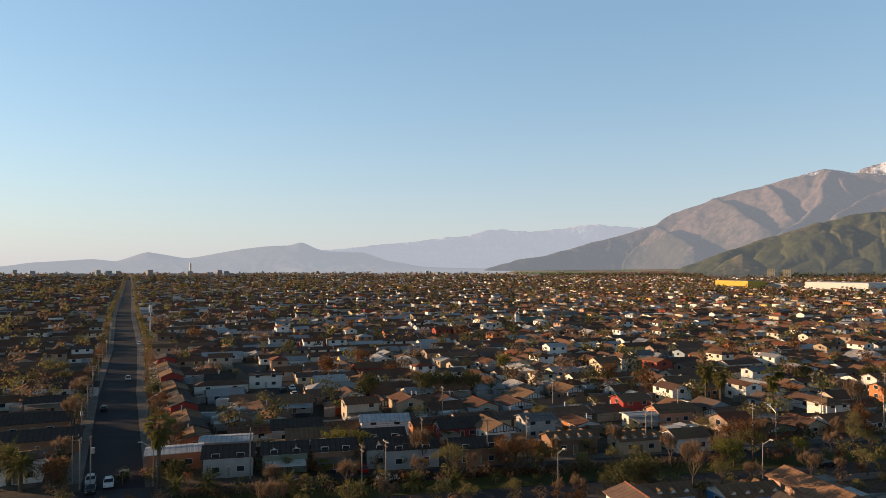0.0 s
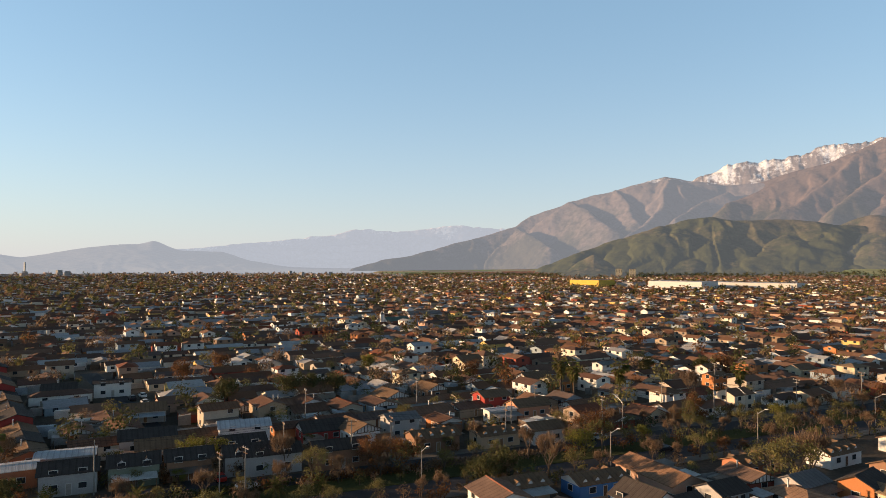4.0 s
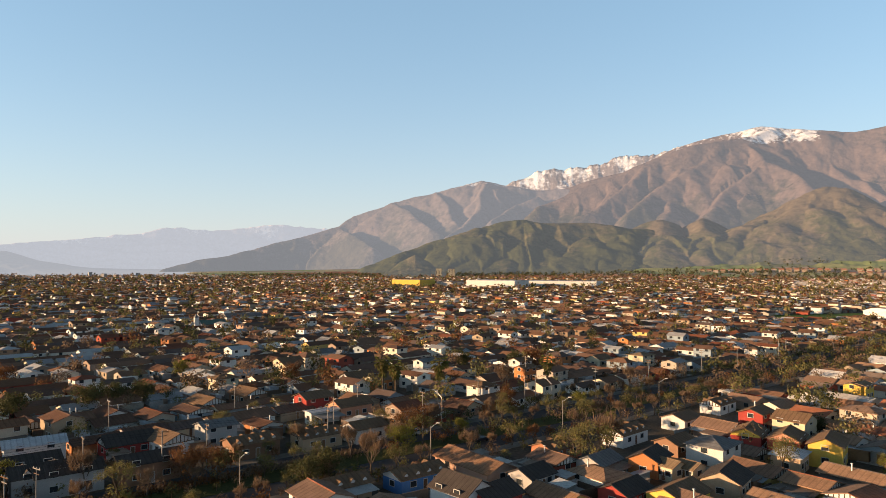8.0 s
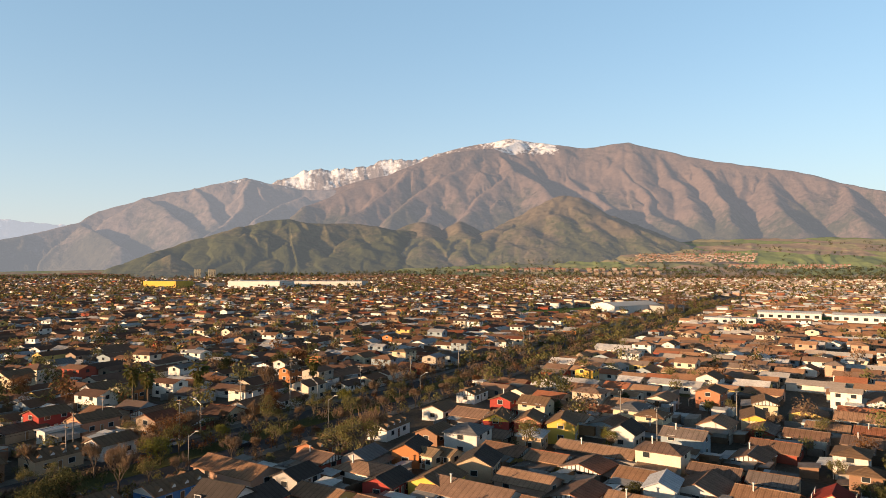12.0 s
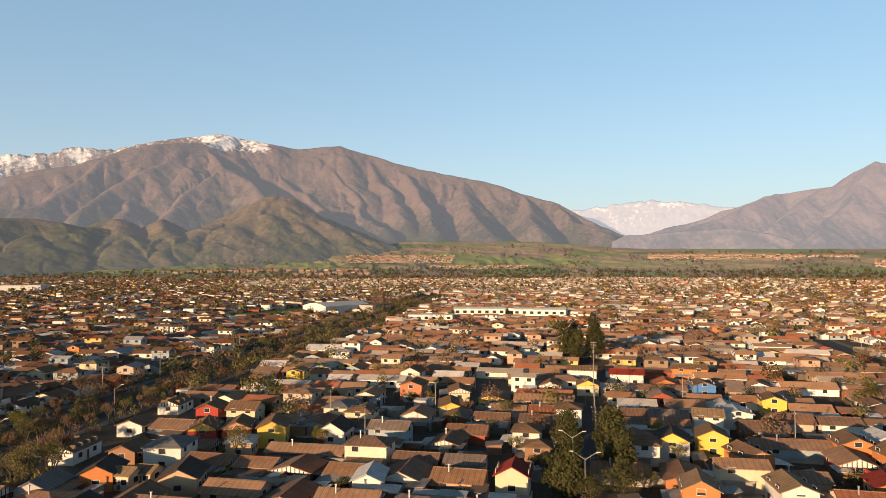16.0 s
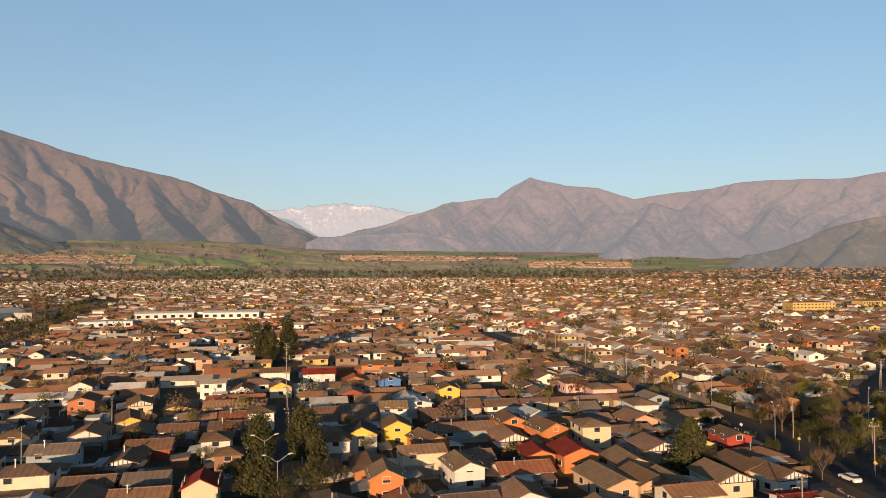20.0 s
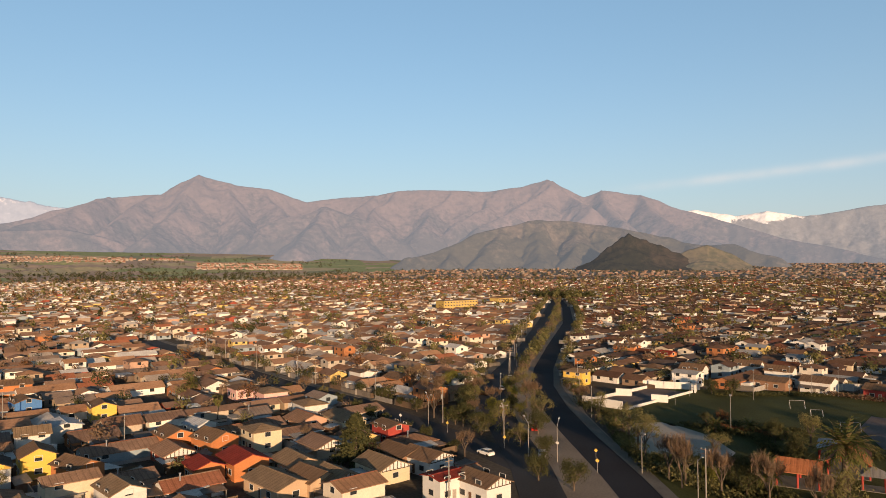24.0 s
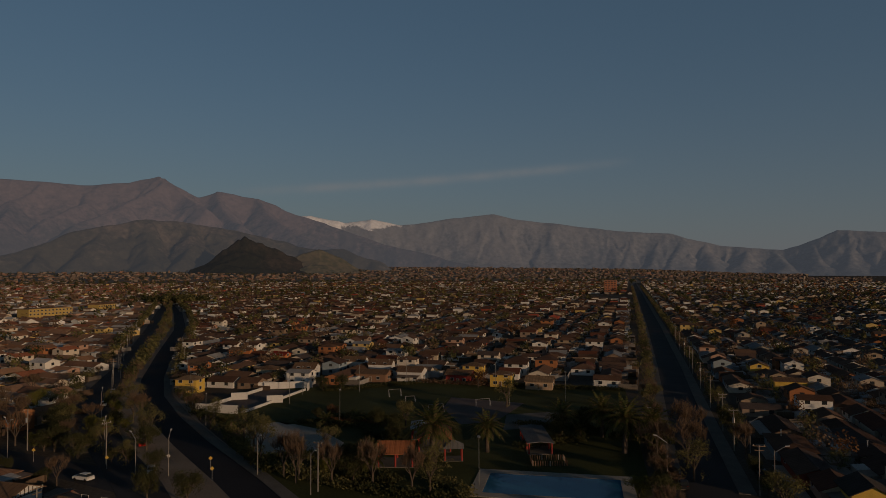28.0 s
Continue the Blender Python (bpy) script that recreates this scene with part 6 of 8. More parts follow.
for off in (-8.2, 8.6, -10.0):
    for x, y in along(ROAD_A, 40, 300, 6.0, off):
        far_tree(x, y, rnd.uniform(1.5, 3.2), rnd.choice(["dark", "twig", "rust", "dark"]), rnd, 70)
for lane, off in ((LANE_R, 8.0), (LANE_R, 10.0), (LANE_L, -8.0), (LANE_L, 6.0)):
    for x, y in along(lane, 60, 330, 6.5, off):
        if rnd.random() < 0.7:
            far_tree(x, y, rnd.uniform(1.6, 3.4), rnd.choice(["dark", "spring", "twig", "dark"]), rnd, 80)

# yards: nearer trees as things, the rest joined
for x, y, r in YARD_TREES:
    az = math.degrees(math.atan2(x, y))
    seen = -45 < az < 180 or az < -170
    if not free(x, y, -6) or (r > 250 and not (-40 < az < 181 or az < -175)):
        continue
    if r == 151:
        r = math.hypot(x, y)
        if r < 215:
            if rnd.random() < 0.13 and not taken(x, y, 0.5):
                tree(rnd.choice(["spring", "dark", "lime", "bare"]), x, y, rnd.uniform(0.5, 0.9))
            continue
    if r < 150 and seen:
        if rnd.random() < 0.5:
            tree(rnd.choice(["spring", "dark", "bare", "lime", "rust", "dark", "spring"]), x, y, rnd.uniform(0.4, 0.85))
    elif r < 1500 or rnd.random() < 0.5:
        big = rnd.random()
        far_tree(x, y, (rnd.uniform(3.2, 5.5) if big < 0.65 else rnd.uniform(5.5, 9.0)) * (1 if r < 900 else 1.2), rnd.choice(["spring", "spring", "dark", "twig", "spring", "rust", "spring", "twig", "dark", "twig"]), rnd, (190 if r < 270 else 100 if r < 380 else 48) if r < 600 else 13)
        if r < 1400 and rnd.random() < 0.35:
            far_tree(x + rnd.uniform(-6, 6), y + rnd.uniform(-6, 6), rnd.uniform(2.5, 4.5), rnd.choice(["spring", "dark", "twig"]), rnd, 160 if r < 270 else 45 if r < 600 else 14)
for k in range(1500):
    az, r = rnd.uniform(-40, 178), rnd.uniform(1500, 2900)
    far_tree(r * math.sin(radians(az)), r * math.cos(radians(az)), rnd.uniform(6, 13), rnd.choice(["dark", "dark", "twig", "spring"]), rnd, 8)
for path, lo, hi, step, offs in ((ROAD_A, 270, 1500, 9, (-9.5, 10.0)), (ROAD_B, 330, 900, 6, (-13, -1.5, 12.5)), (LANE_R, 420, 900, 8, (-7, 8.5)), (LANE_L, 400, 800, 8, (-8.5, 7)), (ROAD_F, 330, 1500, 7, (-9, 9.5))):
    for off in offs:
        for x, y in along(path, lo, hi, step, off):
            far_tree(x, y, rnd.uniform(3.5, 6.5), rnd.choice(["spring", "dark", "twig", "spring"]), rnd, 70)
for x, y in [*along(LANE_L, 250, 800, 12, -8.5), *along(LANE_R, 330, 850, 12, 9.0), *along(LANE_L, 150, 300, 14, 7.5)]:
    far_tree(x, y, rnd.uniform(4.5, 8), rnd.choice(["spring", "spring", "dark"]), rnd, 60)
for k in range(120):
    far_tree(rnd.uniform(655, 740), -535 - rnd.uniform(-28, 40) - rnd.uniform(0, 40), rnd.uniform(6, 12), rnd.choice(["dark", "spring", "dark"]), rnd, 30)
for az0, az1, r0, r1, n, kind in ((38, 72, 1950, 2250, 200, "twig"), (44, 100, 2250, 2420, 420, "twig"), (60, 78, 2050, 2300, 160, "dark"), (92, 112, 2300, 2500, 250, "dark"), (-35, 20, 2000, 2900, 350, "twig"), (20, 40, 1900, 2450, 160, "twig"),
                                (141, 165, 2300, 2420, 220, "dark"), (104, 132, 2100, 2400, 300, "twig")):
    for k in range(n):
        az, r = rnd.uniform(az0, az1), rnd.uniform(r0, r1)
        far_tree(r * math.sin(radians(az)), r * math.cos(radians(az)), rnd.uniform(7, 14), kind, rnd, 12)
for k, g in WOODS.items():
    tagged(part("distant_trees", g, "leaf_" + k), "trees scattered over the distant suburb", "trees", kind="stuff")

# ---- palms and single trees ----
def frond(g, base, a, lift, length, droop, width, n=8, pinnate=True):
    """One leaf of a palm that arches out along the heading a."""
    p, d = Vector(base), Vector((math.cos(a) * math.cos(lift), math.sin(a) * math.cos(lift), math.sin(lift)))
    side_way = Vector((-math.sin(a), math.cos(a), 0))
    for k in range(n):
        q = p + d * (length / n)
        w = width * math.sin(math.pi * (k + 0.7) / (n + 0.6))
        g.add([p - side_way * 0.03, q - side_way * 0.03, q + side_way * 0.03, p + side_way * 0.03], [(0, 1, 2, 3)])
        if pinnate:
            for s in (-1, 1):
                tip = side_way * s * w + d * (length / n) * 0.9 - Vector((0, 0, w * 0.35))
                g.add([p, p.lerp(q, 0.55), p.lerp(q, 0.55) + tip, p + tip * 0.92], [(0, 1, 2, 3)])
        p = q
        d = (d - Vector((0, 0, droop / n))).normalized()
    if not pinnate:
        for j in range(9):
            b = (j - 4) * 0.3
            e = (d * math.cos(b) + side_way * math.sin(b)).normalized()
            s2 = e.cross(Vector((0, 0, 1))).normalized() * 0.09
            g.add([p - s2 * 0.3, p + e * width - s2, p + e * width * 1.1 - Vector((0, 0, 0.25)), p + s2 * 0.3 + e * width * 0.2 + s2], [(0, 1, 2, 3)])


def palm_meshes(kind, i):
    rng = random.Random(kind + str(i) + "p")
    wood, crown = Geo(), Geo()
    h = {"fan": 8.6, "date": 5.2, "young": 1.6}[kind]
    r = {"fan": 0.24, "date": 0.36, "young": 0.3}[kind]
    for k in range(6):
        wood.tube((0, 0, h * k / 6 - 0.2), (0, 0, h * (k + 1) / 6 - 0.15), r * (1.25 - 0.06 * k), r * (1.1 - 0.06 * k), 9)
    if kind == "fan":
        for k in range(46):
            lift = rng.uniform(-1.2, 1.2) if k > 14 else rng.uniform(-1.5, -0.9)
            frond(crown, (0, 0, h - (0.1 if k > 14 else rng.uniform(0.2, 1.8))), rng.uniform(0, math.tau), lift, rng.uniform(0.9, 1.4), 0.6, 0.95, 2, False)
    else:
        ln = 4.3 if kind == "date" else 2.5
        for k in range(58 if kind == "date" else 34):
            lift = 1.35 - 1.75 * (k / (58 if kind == "date" else 34)) + rng.uniform(-0.1, 0.1)
            frond(crown, (0, 0, h), k * 2.4 + rng.uniform(-0.2, 0.2), lift, ln * rng.uniform(0.85, 1.1), 1.35, 0.5 if kind == "date" else 0.36, 9)
    return wood.mesh("trunk", "bark"), crown.mesh("crown", "leaf_palm")


PALMS = {k: [palm_meshes(k, i) for i in range(2)] for k in ("fan", "date", "young")}
PALM_LABEL = {"fan": "tall fan palm with a shaggy crown", "date": "large date palm with drooping fronds", "young": "short young date palm"}


def palm(kind, x, y, size=1.0):
    wood, crown = PALMS[kind][rnd.randrange(2)]
    ob = new("palm_tree")
    ob.matrix_basis = pose(x, y, 0, 0, 0, rnd.uniform(0, 360)) @ Matrix.Scale(size, 4)
    part("trunk", wood, None, ob), part("crown", crown, None, ob)
    return tagged(ob, PALM_LABEL[kind], "palm tree", "palms")


for x, y, s in ((74, 196, 1.3), (78, 198, 1.2), (76.5, 192, 1.15), (86, 182, 1.4), (122, 180, 1.25), (-51, 126, 1.3), (190, -40, 0.7)):
    palm("fan", x, y, s)
for x, y, s in ((71, -126, 1.5), (65, -140, 1.1), (46.8, -166, 1.25), (38, -154, 1.45), (33, -160, 1.2), (55, -160, 1.1), (81, -117, 0.7), (76, -111, 0.9), (-78, 126, 0.95), (-74, 123, 0.85), (230, -40, 0.8)):
    palm("date", x, y, s)
for x, y, s in ((113, -143, 1.1), (108, -149, 1.1), (134, -130, 1.0), (100, -150, 0.9), (-27, 122, 1.1), (-41, 122.5, 1.1), (-5, 124, 1.0), (3, 125, 0.9), (-14, 121, 0.8), (40, 120, 1.2), (-46, 121, 1.0), (52, -165, 0.9), (84, -112, 0.9)):
    palm("young", x, y, s)
for k, x, y, s in (("dark", 120, 26, 1.3), ("dark", 121, 15, 1.35), ("dark", 117, 20, 1.1), ("dark", 127, 30, 1.1), 
                   ("rust", 62, 146, 1.55), ("rust", 18, 134, 1.35), ("rust", 13, 136, 1.2), ("rust", -58, 150, 1.1), ("lime", 57, 139, 1.3), ("dark", 35, 121, 1.5), ("dark", 31, 119, 1.4), ("bare", 90, 112, 1.5), ("spring", 86, 110, 1.6), ("spring", 83, 113, 1.3),
                   ("lime", -22, 148, 1.3), ("lime", -17, 146, 1.2), ("dark", -22, 205, 1.9), ("dark", -5, 210, 1.9), ("dark", 2, 213, 1.7), ("dark", 8, 214, 1.6), ("spring", 116, 92, 1.15), ("dark", 150, 110, 1.0), ("lime", 132, 82, 0.9),
                   ("rust", -40, 240, 1.5), ("rust", -30, 262, 1.4), ("lime", 23, 262, 1.5), ("rust", 55, 232, 1.3), ("dark", 120, 232, 1.6), ("dark", 138, 226, 1.6), ("rust", 146, 224, 1.6), ("bare", 108, 182, 1.4), ("rust", 99, 165, 1.2),
                   ("dark", 99, -146, 1.1), ("spring", 93, -150, 1.2), ("dark", 88, -136, 1.3), ("dark", 54, -156, 1.4), ("dark", 40, -166, 1.5), ("spring", 62, -110, 1.2), ("dark", 78, -108, 1.2), ("dark", 104, -82, 1.2), ("dark", 96, -84, 1.2), ("dark", 150, -93, 1.35), ("dark", 157, -98, 1.3), ("dark", 140, -92, 1.3), ("dark", 166, -103, 1.5), ("dark", 133, -104, 1.25), ("spring", 88, -104, 1.1),
                   ("spring", 118, -119, 1.3), ("spring", 111, -115, 1.3), ("spring", 105, -111, 1.2), ("bare", 92, -104, 1.1), ("bare", 87, -102, 1.1), ("bare", 80, -104, 1.0), ("bare", 72, -106, 1.1), ("bare", 64, -107, 1.0), ("lime", 84, -106, 0.8),
                   ("dark", 142, -186, 1.2), ("dark", 148, -184, 1.1), ("rust", 105, -215, 1.1), ("dark", 120, -148, 0.8), ("rust", 118, -152, 0.7), ("spring", 82, -188, 1.2), ("dark", 33, -163, 1.3), ("dark", 52, -168, 1.3), ("dark", 46, -170, 1.3),
                   ("spring", 96, -122, 1.0), ("dark", 88, -118, 0.9), ("dark", 82, -120, 0.8), ("lime", 28, -126, 0.9), ("bare", 24, -150, 1.4), ("bare", 26, -162, 1.4), ("spring", 21, -140, 1.2)):
    tree(k, x, y, s)


# wooded triangle between the avenue and the side street
for x, y in ((128, -95), (137, -98), (146, -101), (153, -106), (160, -109), (167, -114), (150, -97), (160, -101), (170, -106), (176, -112), (183, -118), (158, -93), (172, -98), (185, -105), (196, -114), (205, -124), (195, -102), (212, -114), (222, -128), (235, -140)):
    tree(rnd.choice(["dark", "spring", "dark", "lime", "bare"]), x + rnd.uniform(-1.5, 1.5), y + rnd.uniform(-1.5, 1.5), rnd.uniform(0.8, 1.3))


def conifer(x, y, h):
    ob = new("conifer_tree")
    ob.matrix_basis = pose(x, y, 0)
    part("trunk", Geo().tube((0, 0, -0.2), (0, 0, h * 0.95), 0.3, 0.04, 8), "bark", ob)
    g, rng = Geo(), random.Random(5)
    for k in range(150):
        z = h * (0.1 + 0.9 * (k / 150))
        a, r = rng.uniform(0, math.tau), (1.02 - z / h) ** 0.7 * h * 0.6 * rng.uniform(0.7, 1.1) + 0.3
        e = Vector((math.cos(a) * r, math.sin(a) * r, z - r * 0.12))
        for j in range(38):
            leaf(g, Vector((0, 0, z)).lerp(e, 0.25 + 0.75 * rng.random()) + Vector((rng.gauss(0, 0.22), rng.gauss(0, 0.22), rng.gauss(0, 0.16))), rng.uniform(0.16, 0.34), rng, out=Vector((e.x, e.y, 1.0)))
    part("crown", g, "leaf_dark", ob)
    return tagged(ob, "broad dark conifer between tan-roofed houses", "tree")


conifer(131.5, -56, 10.5)


def poplar(x, y, h):
    ob = new("poplar_tree")
    ob.matrix_basis = pose(x, y, 0)
    g, w, rng = Geo(), Geo(), random.Random(int(x))
    w.tube((0, 0, -0.2), (0, 0, h * 0.9), 0.4, 0.05, 7)
    for k in range(500):
        z = h * rng.uniform(0.12, 1.0)
        r = h * 0.11 * math.sin(math.pi * min(1, z / h * 0.9 + 0.08)) + 0.2
        a = rng.uniform(0, math.tau)
        leaf(g, Vector((math.cos(a) * r * rng.random(), math.sin(a) * r * rng.random(), z)), rng.uniform(0.3, 0.6), rng)
    part("trunk", w, "bark", ob), part("crown", g, "leaf_twig", ob)
    return tagged(ob, "tall bare brown poplar near the white hall", "tree", "poplars")


def tall_tree(x, y, h, wide, leafs, label):
    """A tall tree with clumps of leaves along a leaning, forked stem."""
    ob = new("tall_tree")
    ob.matrix_basis = pose(x, y, 0)
    g, w, rng = Geo(), Geo(), random.Random(int(x * 3 + y))
    w.tube((0, 0, -0.2), (0.3, 0.1, h * 0.55), 0.38, 0.2, 7)
    for k in range(34):
        z = h * (0.14 + 0.84 * k / 34)
        r = wide * (0.35 + 0.65 * math.sin(math.pi * min(1, (z / h) ** 0.8))) * rng.uniform(0.35, 0.8)
        a = k * 2.4 + rng.uniform(-0.5, 0.5)
        c = Vector((math.cos(a) * r, math.sin(a) * r, z))
        w.tube((0.2, 0, max(1.0, z - r)), c, 0.1, 0.03, 4)
        size = wide * rng.uniform(0.28, 0.5)
        for j in range(130):
            o = Vector((rng.gauss(0, 1), rng.gauss(0, 1), rng.gauss(0, 1.1))).normalized() * size * rng.random() ** 0.4
            leaf(g, c + o, rng.uniform(0.17, 0.34), rng, out=o + Vector((c.x, c.y, 0.4)) * 0.3)
    part("trunk", w, "bark", ob), part("crown", g, leafs, ob)
    return tagged(ob, label, "tree", "tall trees")


for x, y, h, wd in ((294, 62, 17, 4.6), (304, 60, 15, 4.2), (297, 50, 18, 4.8), (306, 51, 16, 4.4), (291, 56, 13, 4.0), (137, 28, 11, 3.6), (141, 20, 11.5, 3.8), (133, 17, 9, 3.2), (119, 24, 9, 3.4)):
    tall_tree(x, y, h, wd, "leaf_dark", "tall dense olive-green tree between the houses")
for x, y, h in ((535, 278, 21), (548, 276, 18), (560, 283, 15), (575, 286, 17), (590, 280, 13)):
    poplar(x, y, h)

# ---- park ----
def plot(name, corners, z, mat, label):
    vs = [(x, y, z) for x, y in corners]
    n = len(vs)
    g = Geo().add(vs + [(x, y, z - 0.3) for x, y in corners], [tuple(range(n)), tuple(range(2 * n - 1, n - 1, -1))] + [(i, i + n, (i + 1) % n + n, (i + 1) % n) for i in range(n)])
    me = g.mesh(name, mat)
    bm = bmesh.new()
    bm.from_mesh(me)
    bmesh.ops.recalc_face_normals(bm, faces=bm.faces)
    bm.to_mesh(me)
    bm.free()
    return tagged(part(name, me, None), label, kind="structure")


M["galvanized"] = material("galvanized_steel", (0.26, 0.26, 0.25), 0.6, 1, 0.1, metal=0.3)
M["sand"] = material("pale_sand", (0.42, 0.39, 0.34), 0.95, 0.1, 0.25, 0.2, source="world", grain=20)
M["court"] = material("worn_court", (0.16, 0.13, 0.12), 0.9, 0.15, 0.25, 0.1, source="world", grain=20)
M["water"] = material("pool_water", (0.03, 0.16, 0.30), 0.06, 0.3, 0.1, 0.05)
plot("park_lawn", [(88, -92), (152, -140), (168, -172), (128, -224), (60, -236), (26, -128), (40, -100)], 0.03, "grass", "shaded lawn of the park")
plot("sports_field", [(139, -143), (149, -181), (131, -210), (106, -196), (101, -166), (123, -139)], 0.05, "grass", "worn grass sports field")
plot("sand_court", [(131, -131), (127, -141), (112, -139), (98, -131), (94, -122), (100, -115), (112, -114)], 0.05, "sand", "pale oval sand court in the park")
plot("paved_court", [(98, -178), (104, -194), (80, -196), (76.6, -169.1), (83.4, -161.4)], 0.06, "court", "paved five-a-side court")
plot("paved_court_2", [(77.7, -178.2), (66.1, -190), (58, -176), (70.6, -160.6)], 0.085, "paving", "grey paved ball court")
POOL = at(43.5, -124.0, 71.5)
part("pool_deck", Geo().box(-15, -8.6, -0.2, 15, -6.2, 0.12).box(-15, 6.2, -0.2, 15, 8.6, 0.12).box(-15, -6.2, -0.2, -12.6, 6.2, 0.12).box(12.6, -6.2, -0.2, 15, 6.2, 0.12), "sand", m=POOL)
tagged(bpy.data.objects["pool_deck"], "tan paved deck round the swimming pool", kind="structure")
part("pool_water", Geo().box(-12.6, -6.2, -0.4, 12.6, 6.2, 0.06), "water", m=POOL)
tagged(bpy.data.objects["pool_water"], "still blue water of the swimming pool", kind="structure")

court = new("ball_court")
tagged(court, "court with low white walls beside the sports field", "ball court")


def wall_run(name, a, b, h, t, mat, parent, label="", peak=0.0):
    d = Vector((b[0] - a[0], b[1] - a[1]))
    n = d.length
    prof = [(-n / 2, 0.0), (n / 2, 0.0), (n / 2, h), (n * 0.28, h + peak), (-n * 0.28, h + peak), (-n / 2, h)] if peak else [(-n / 2, 0.0), (n / 2, 0.0), (n / 2, h), (-n / 2, h)]
    g = Geo().prism(prof, -t / 2, t / 2)
    return part(name, g, mat, parent, label, m=pose((a[0] + b[0]) / 2, (a[1] + b[1]) / 2, 0, 0, 0, math.degrees(math.atan2(d.y, d.x)) - 90))


for a, b, h, pk in (((143.5, -143), (153, -181), 0.8, 0), ((158, -139.5), (166.5, -176), 1.0, 0), ((157.5, -139), (144.5, -142.5), 2.4, 0), ((167, -176), (155, -187), 2.3, 0), ((158.2, -159.8), (161.8, -156.4), 2.3, 1.2),
                    ((145.2, -161.6), (148.7, -158.3), 2.3, 1.2), ((166, -178.5), (169, -175), 2.3, 1.2), ((154, -184), (152, -181), 2.6, 0.5)):
    wall_run("court_wall", a, b, h, 0.35, "white", court)
part("court_floor", Geo().hexa([(144, -144, -0.2), (153, -180, -0.2), (166, -176, -0.2), (157, -140, -0.2)], [(144, -144, 0.09), (153, -180, 0.09), (166, -176, 0.09), (157, -140, 0.09)]), "court", court)


def pavilion(x, y, heading, L, W, E, pitch, roof, label, posts=3, hip=False):
    ob = new("pavilion")
    ob.matrix_basis = at(x, y, heading)
    R = E + W / 2 * math.tan(radians(pitch))
    if hip:
        h = max(0.15, (L - W) / 2)
        g = Geo().add([(-L / 2, -W / 2, E), (L / 2, -W / 2, E), (L / 2, W / 2, E), (-L / 2, W / 2, E), (-h, 0, R), (h, 0, R)], [(3, 2, 1, 0), (0, 1, 5, 4), (2, 3, 4, 5), (1, 2, 5), (3, 0, 4)])
        part("roof", g, roof, ob)
    else:
        for s in (-1, 1):
            q = [(-L / 2, s * W / 2, E), (L / 2, s * W / 2, E), (L / 2, 0, R), (-L / 2, 0, R)]
            part("roof_slope", Geo().slab(q if s < 0 else q[::-1], 0.15), roof, ob)
    for s in (-1, 1):
        for k in range(posts):
            px = -L / 2 + 0.5 + (L - 1) * k / (posts - 1)
            part("pillar", Geo().tube((px, s * (W / 2 - 0.5), 0), (px, s * (W / 2 - 0.5), E), 0.2, 0.2, 10), "red", ob, "red painted pillar")
    part("floor_slab", Geo().box(-L / 2 + 0.2, -W / 2 + 0.2, 0, L / 2 - 0.2, W / 2 - 0.2, 0.12), "paving", ob)
    return tagged(ob, label, "pavilion")


pavilion(78, -123, 60, 8, 8, 2.9, 24, "roof_tile", "open pavilion with a terracotta roof and red pillars")
pavilion(78, -139, 150, 12, 8, 2.9, 26, "roof_tile", "long terracotta-roofed pavilion behind a palm", 4)
pavilion(69, -131.5, 60, 4.6, 4.6, 2.7, 32, "roof_grey", "gazebo with a grey pyramid roof and red posts", 2, True)
pavilion(58, -151, 150, 17, 6, 2.6, 6, "roof_grey", "low shelter with a grey sheet roof and red posts", 5)
pavilion(86, -146, 150, 9, 5, 2.6, 6, "roof_pale", "low shelter with a pale blue sheet roof", 3)

pen = new("picket_enclosure")
pen.matrix_basis = at(50, -138.5, 60)
for k in range(15):
    for s in (-1, 1):
        part("picket", Geo().box(-3.5 + k * 0.5 - 0.1, s * 2.4 - 0.04, 0, -3.5 + k * 0.5 + 0.1, s * 2.4 + 0.04, 1.1), "wood", pen)
for k in range(9):
    for s in (-1, 1):
        part("picket", Geo().box(s * 3.6 - 0.04, -2.1 + k * 0.5 - 0.1, 0, s * 3.6 + 0.04, -2.1 + k * 0.5 + 0.1, 1.1), "wood", pen)
tagged(pen, "square wooden picket enclosure on the lawn", "enclosure")


def goal(x, y, heading, w, h):
    ob = new("goal")
    ob.matrix_basis = at(x, y, heading)
    for s in (-1, 1):
        part("post", Geo().tube((s * w / 2, 0, 0), (s * w / 2, 0, h), 0.05, 0.05, 6), "galvanized", ob)
        part("stay", Geo().tube((s * w / 2, 0, h), (s * w / 2, 1.2, 0), 0.04, 0.04, 5), "white", ob)
    part("crossbar", Geo().tube((-w / 2, 0, h), (w / 2, 0, h), 0.05, 0.05, 6), "galvanized", ob)
    return tagged(ob, "pale football goal frame", "goal", "goals")


for x, y, hd, w, h in ((121, -187, 40, 4, 2.2), (89, -186, 40, 4.5, 2.2), (97, -172, 40, 4.5, 2.2), (112, -182, 40, 3, 1.6)):
    goal(x, y, hd, w, h)


def flood_pole(x, y, h=9.0):
    ob = new("floodlight_pole")
    ob.matrix_basis = pose(x, y, 0)
    part("pole", Geo().tube((0, 0, 0), (0, 0, h), 0.06, 0.04, 6), "galvanized", ob)
    part("lamp_head", Geo().box(-0.25, -0.12, h - 0.1, 0.25, 0.12, h + 0.25), "steel", ob)
    return tagged(ob, "tall thin floodlight pole by the field", "floodlight", "floodlights")


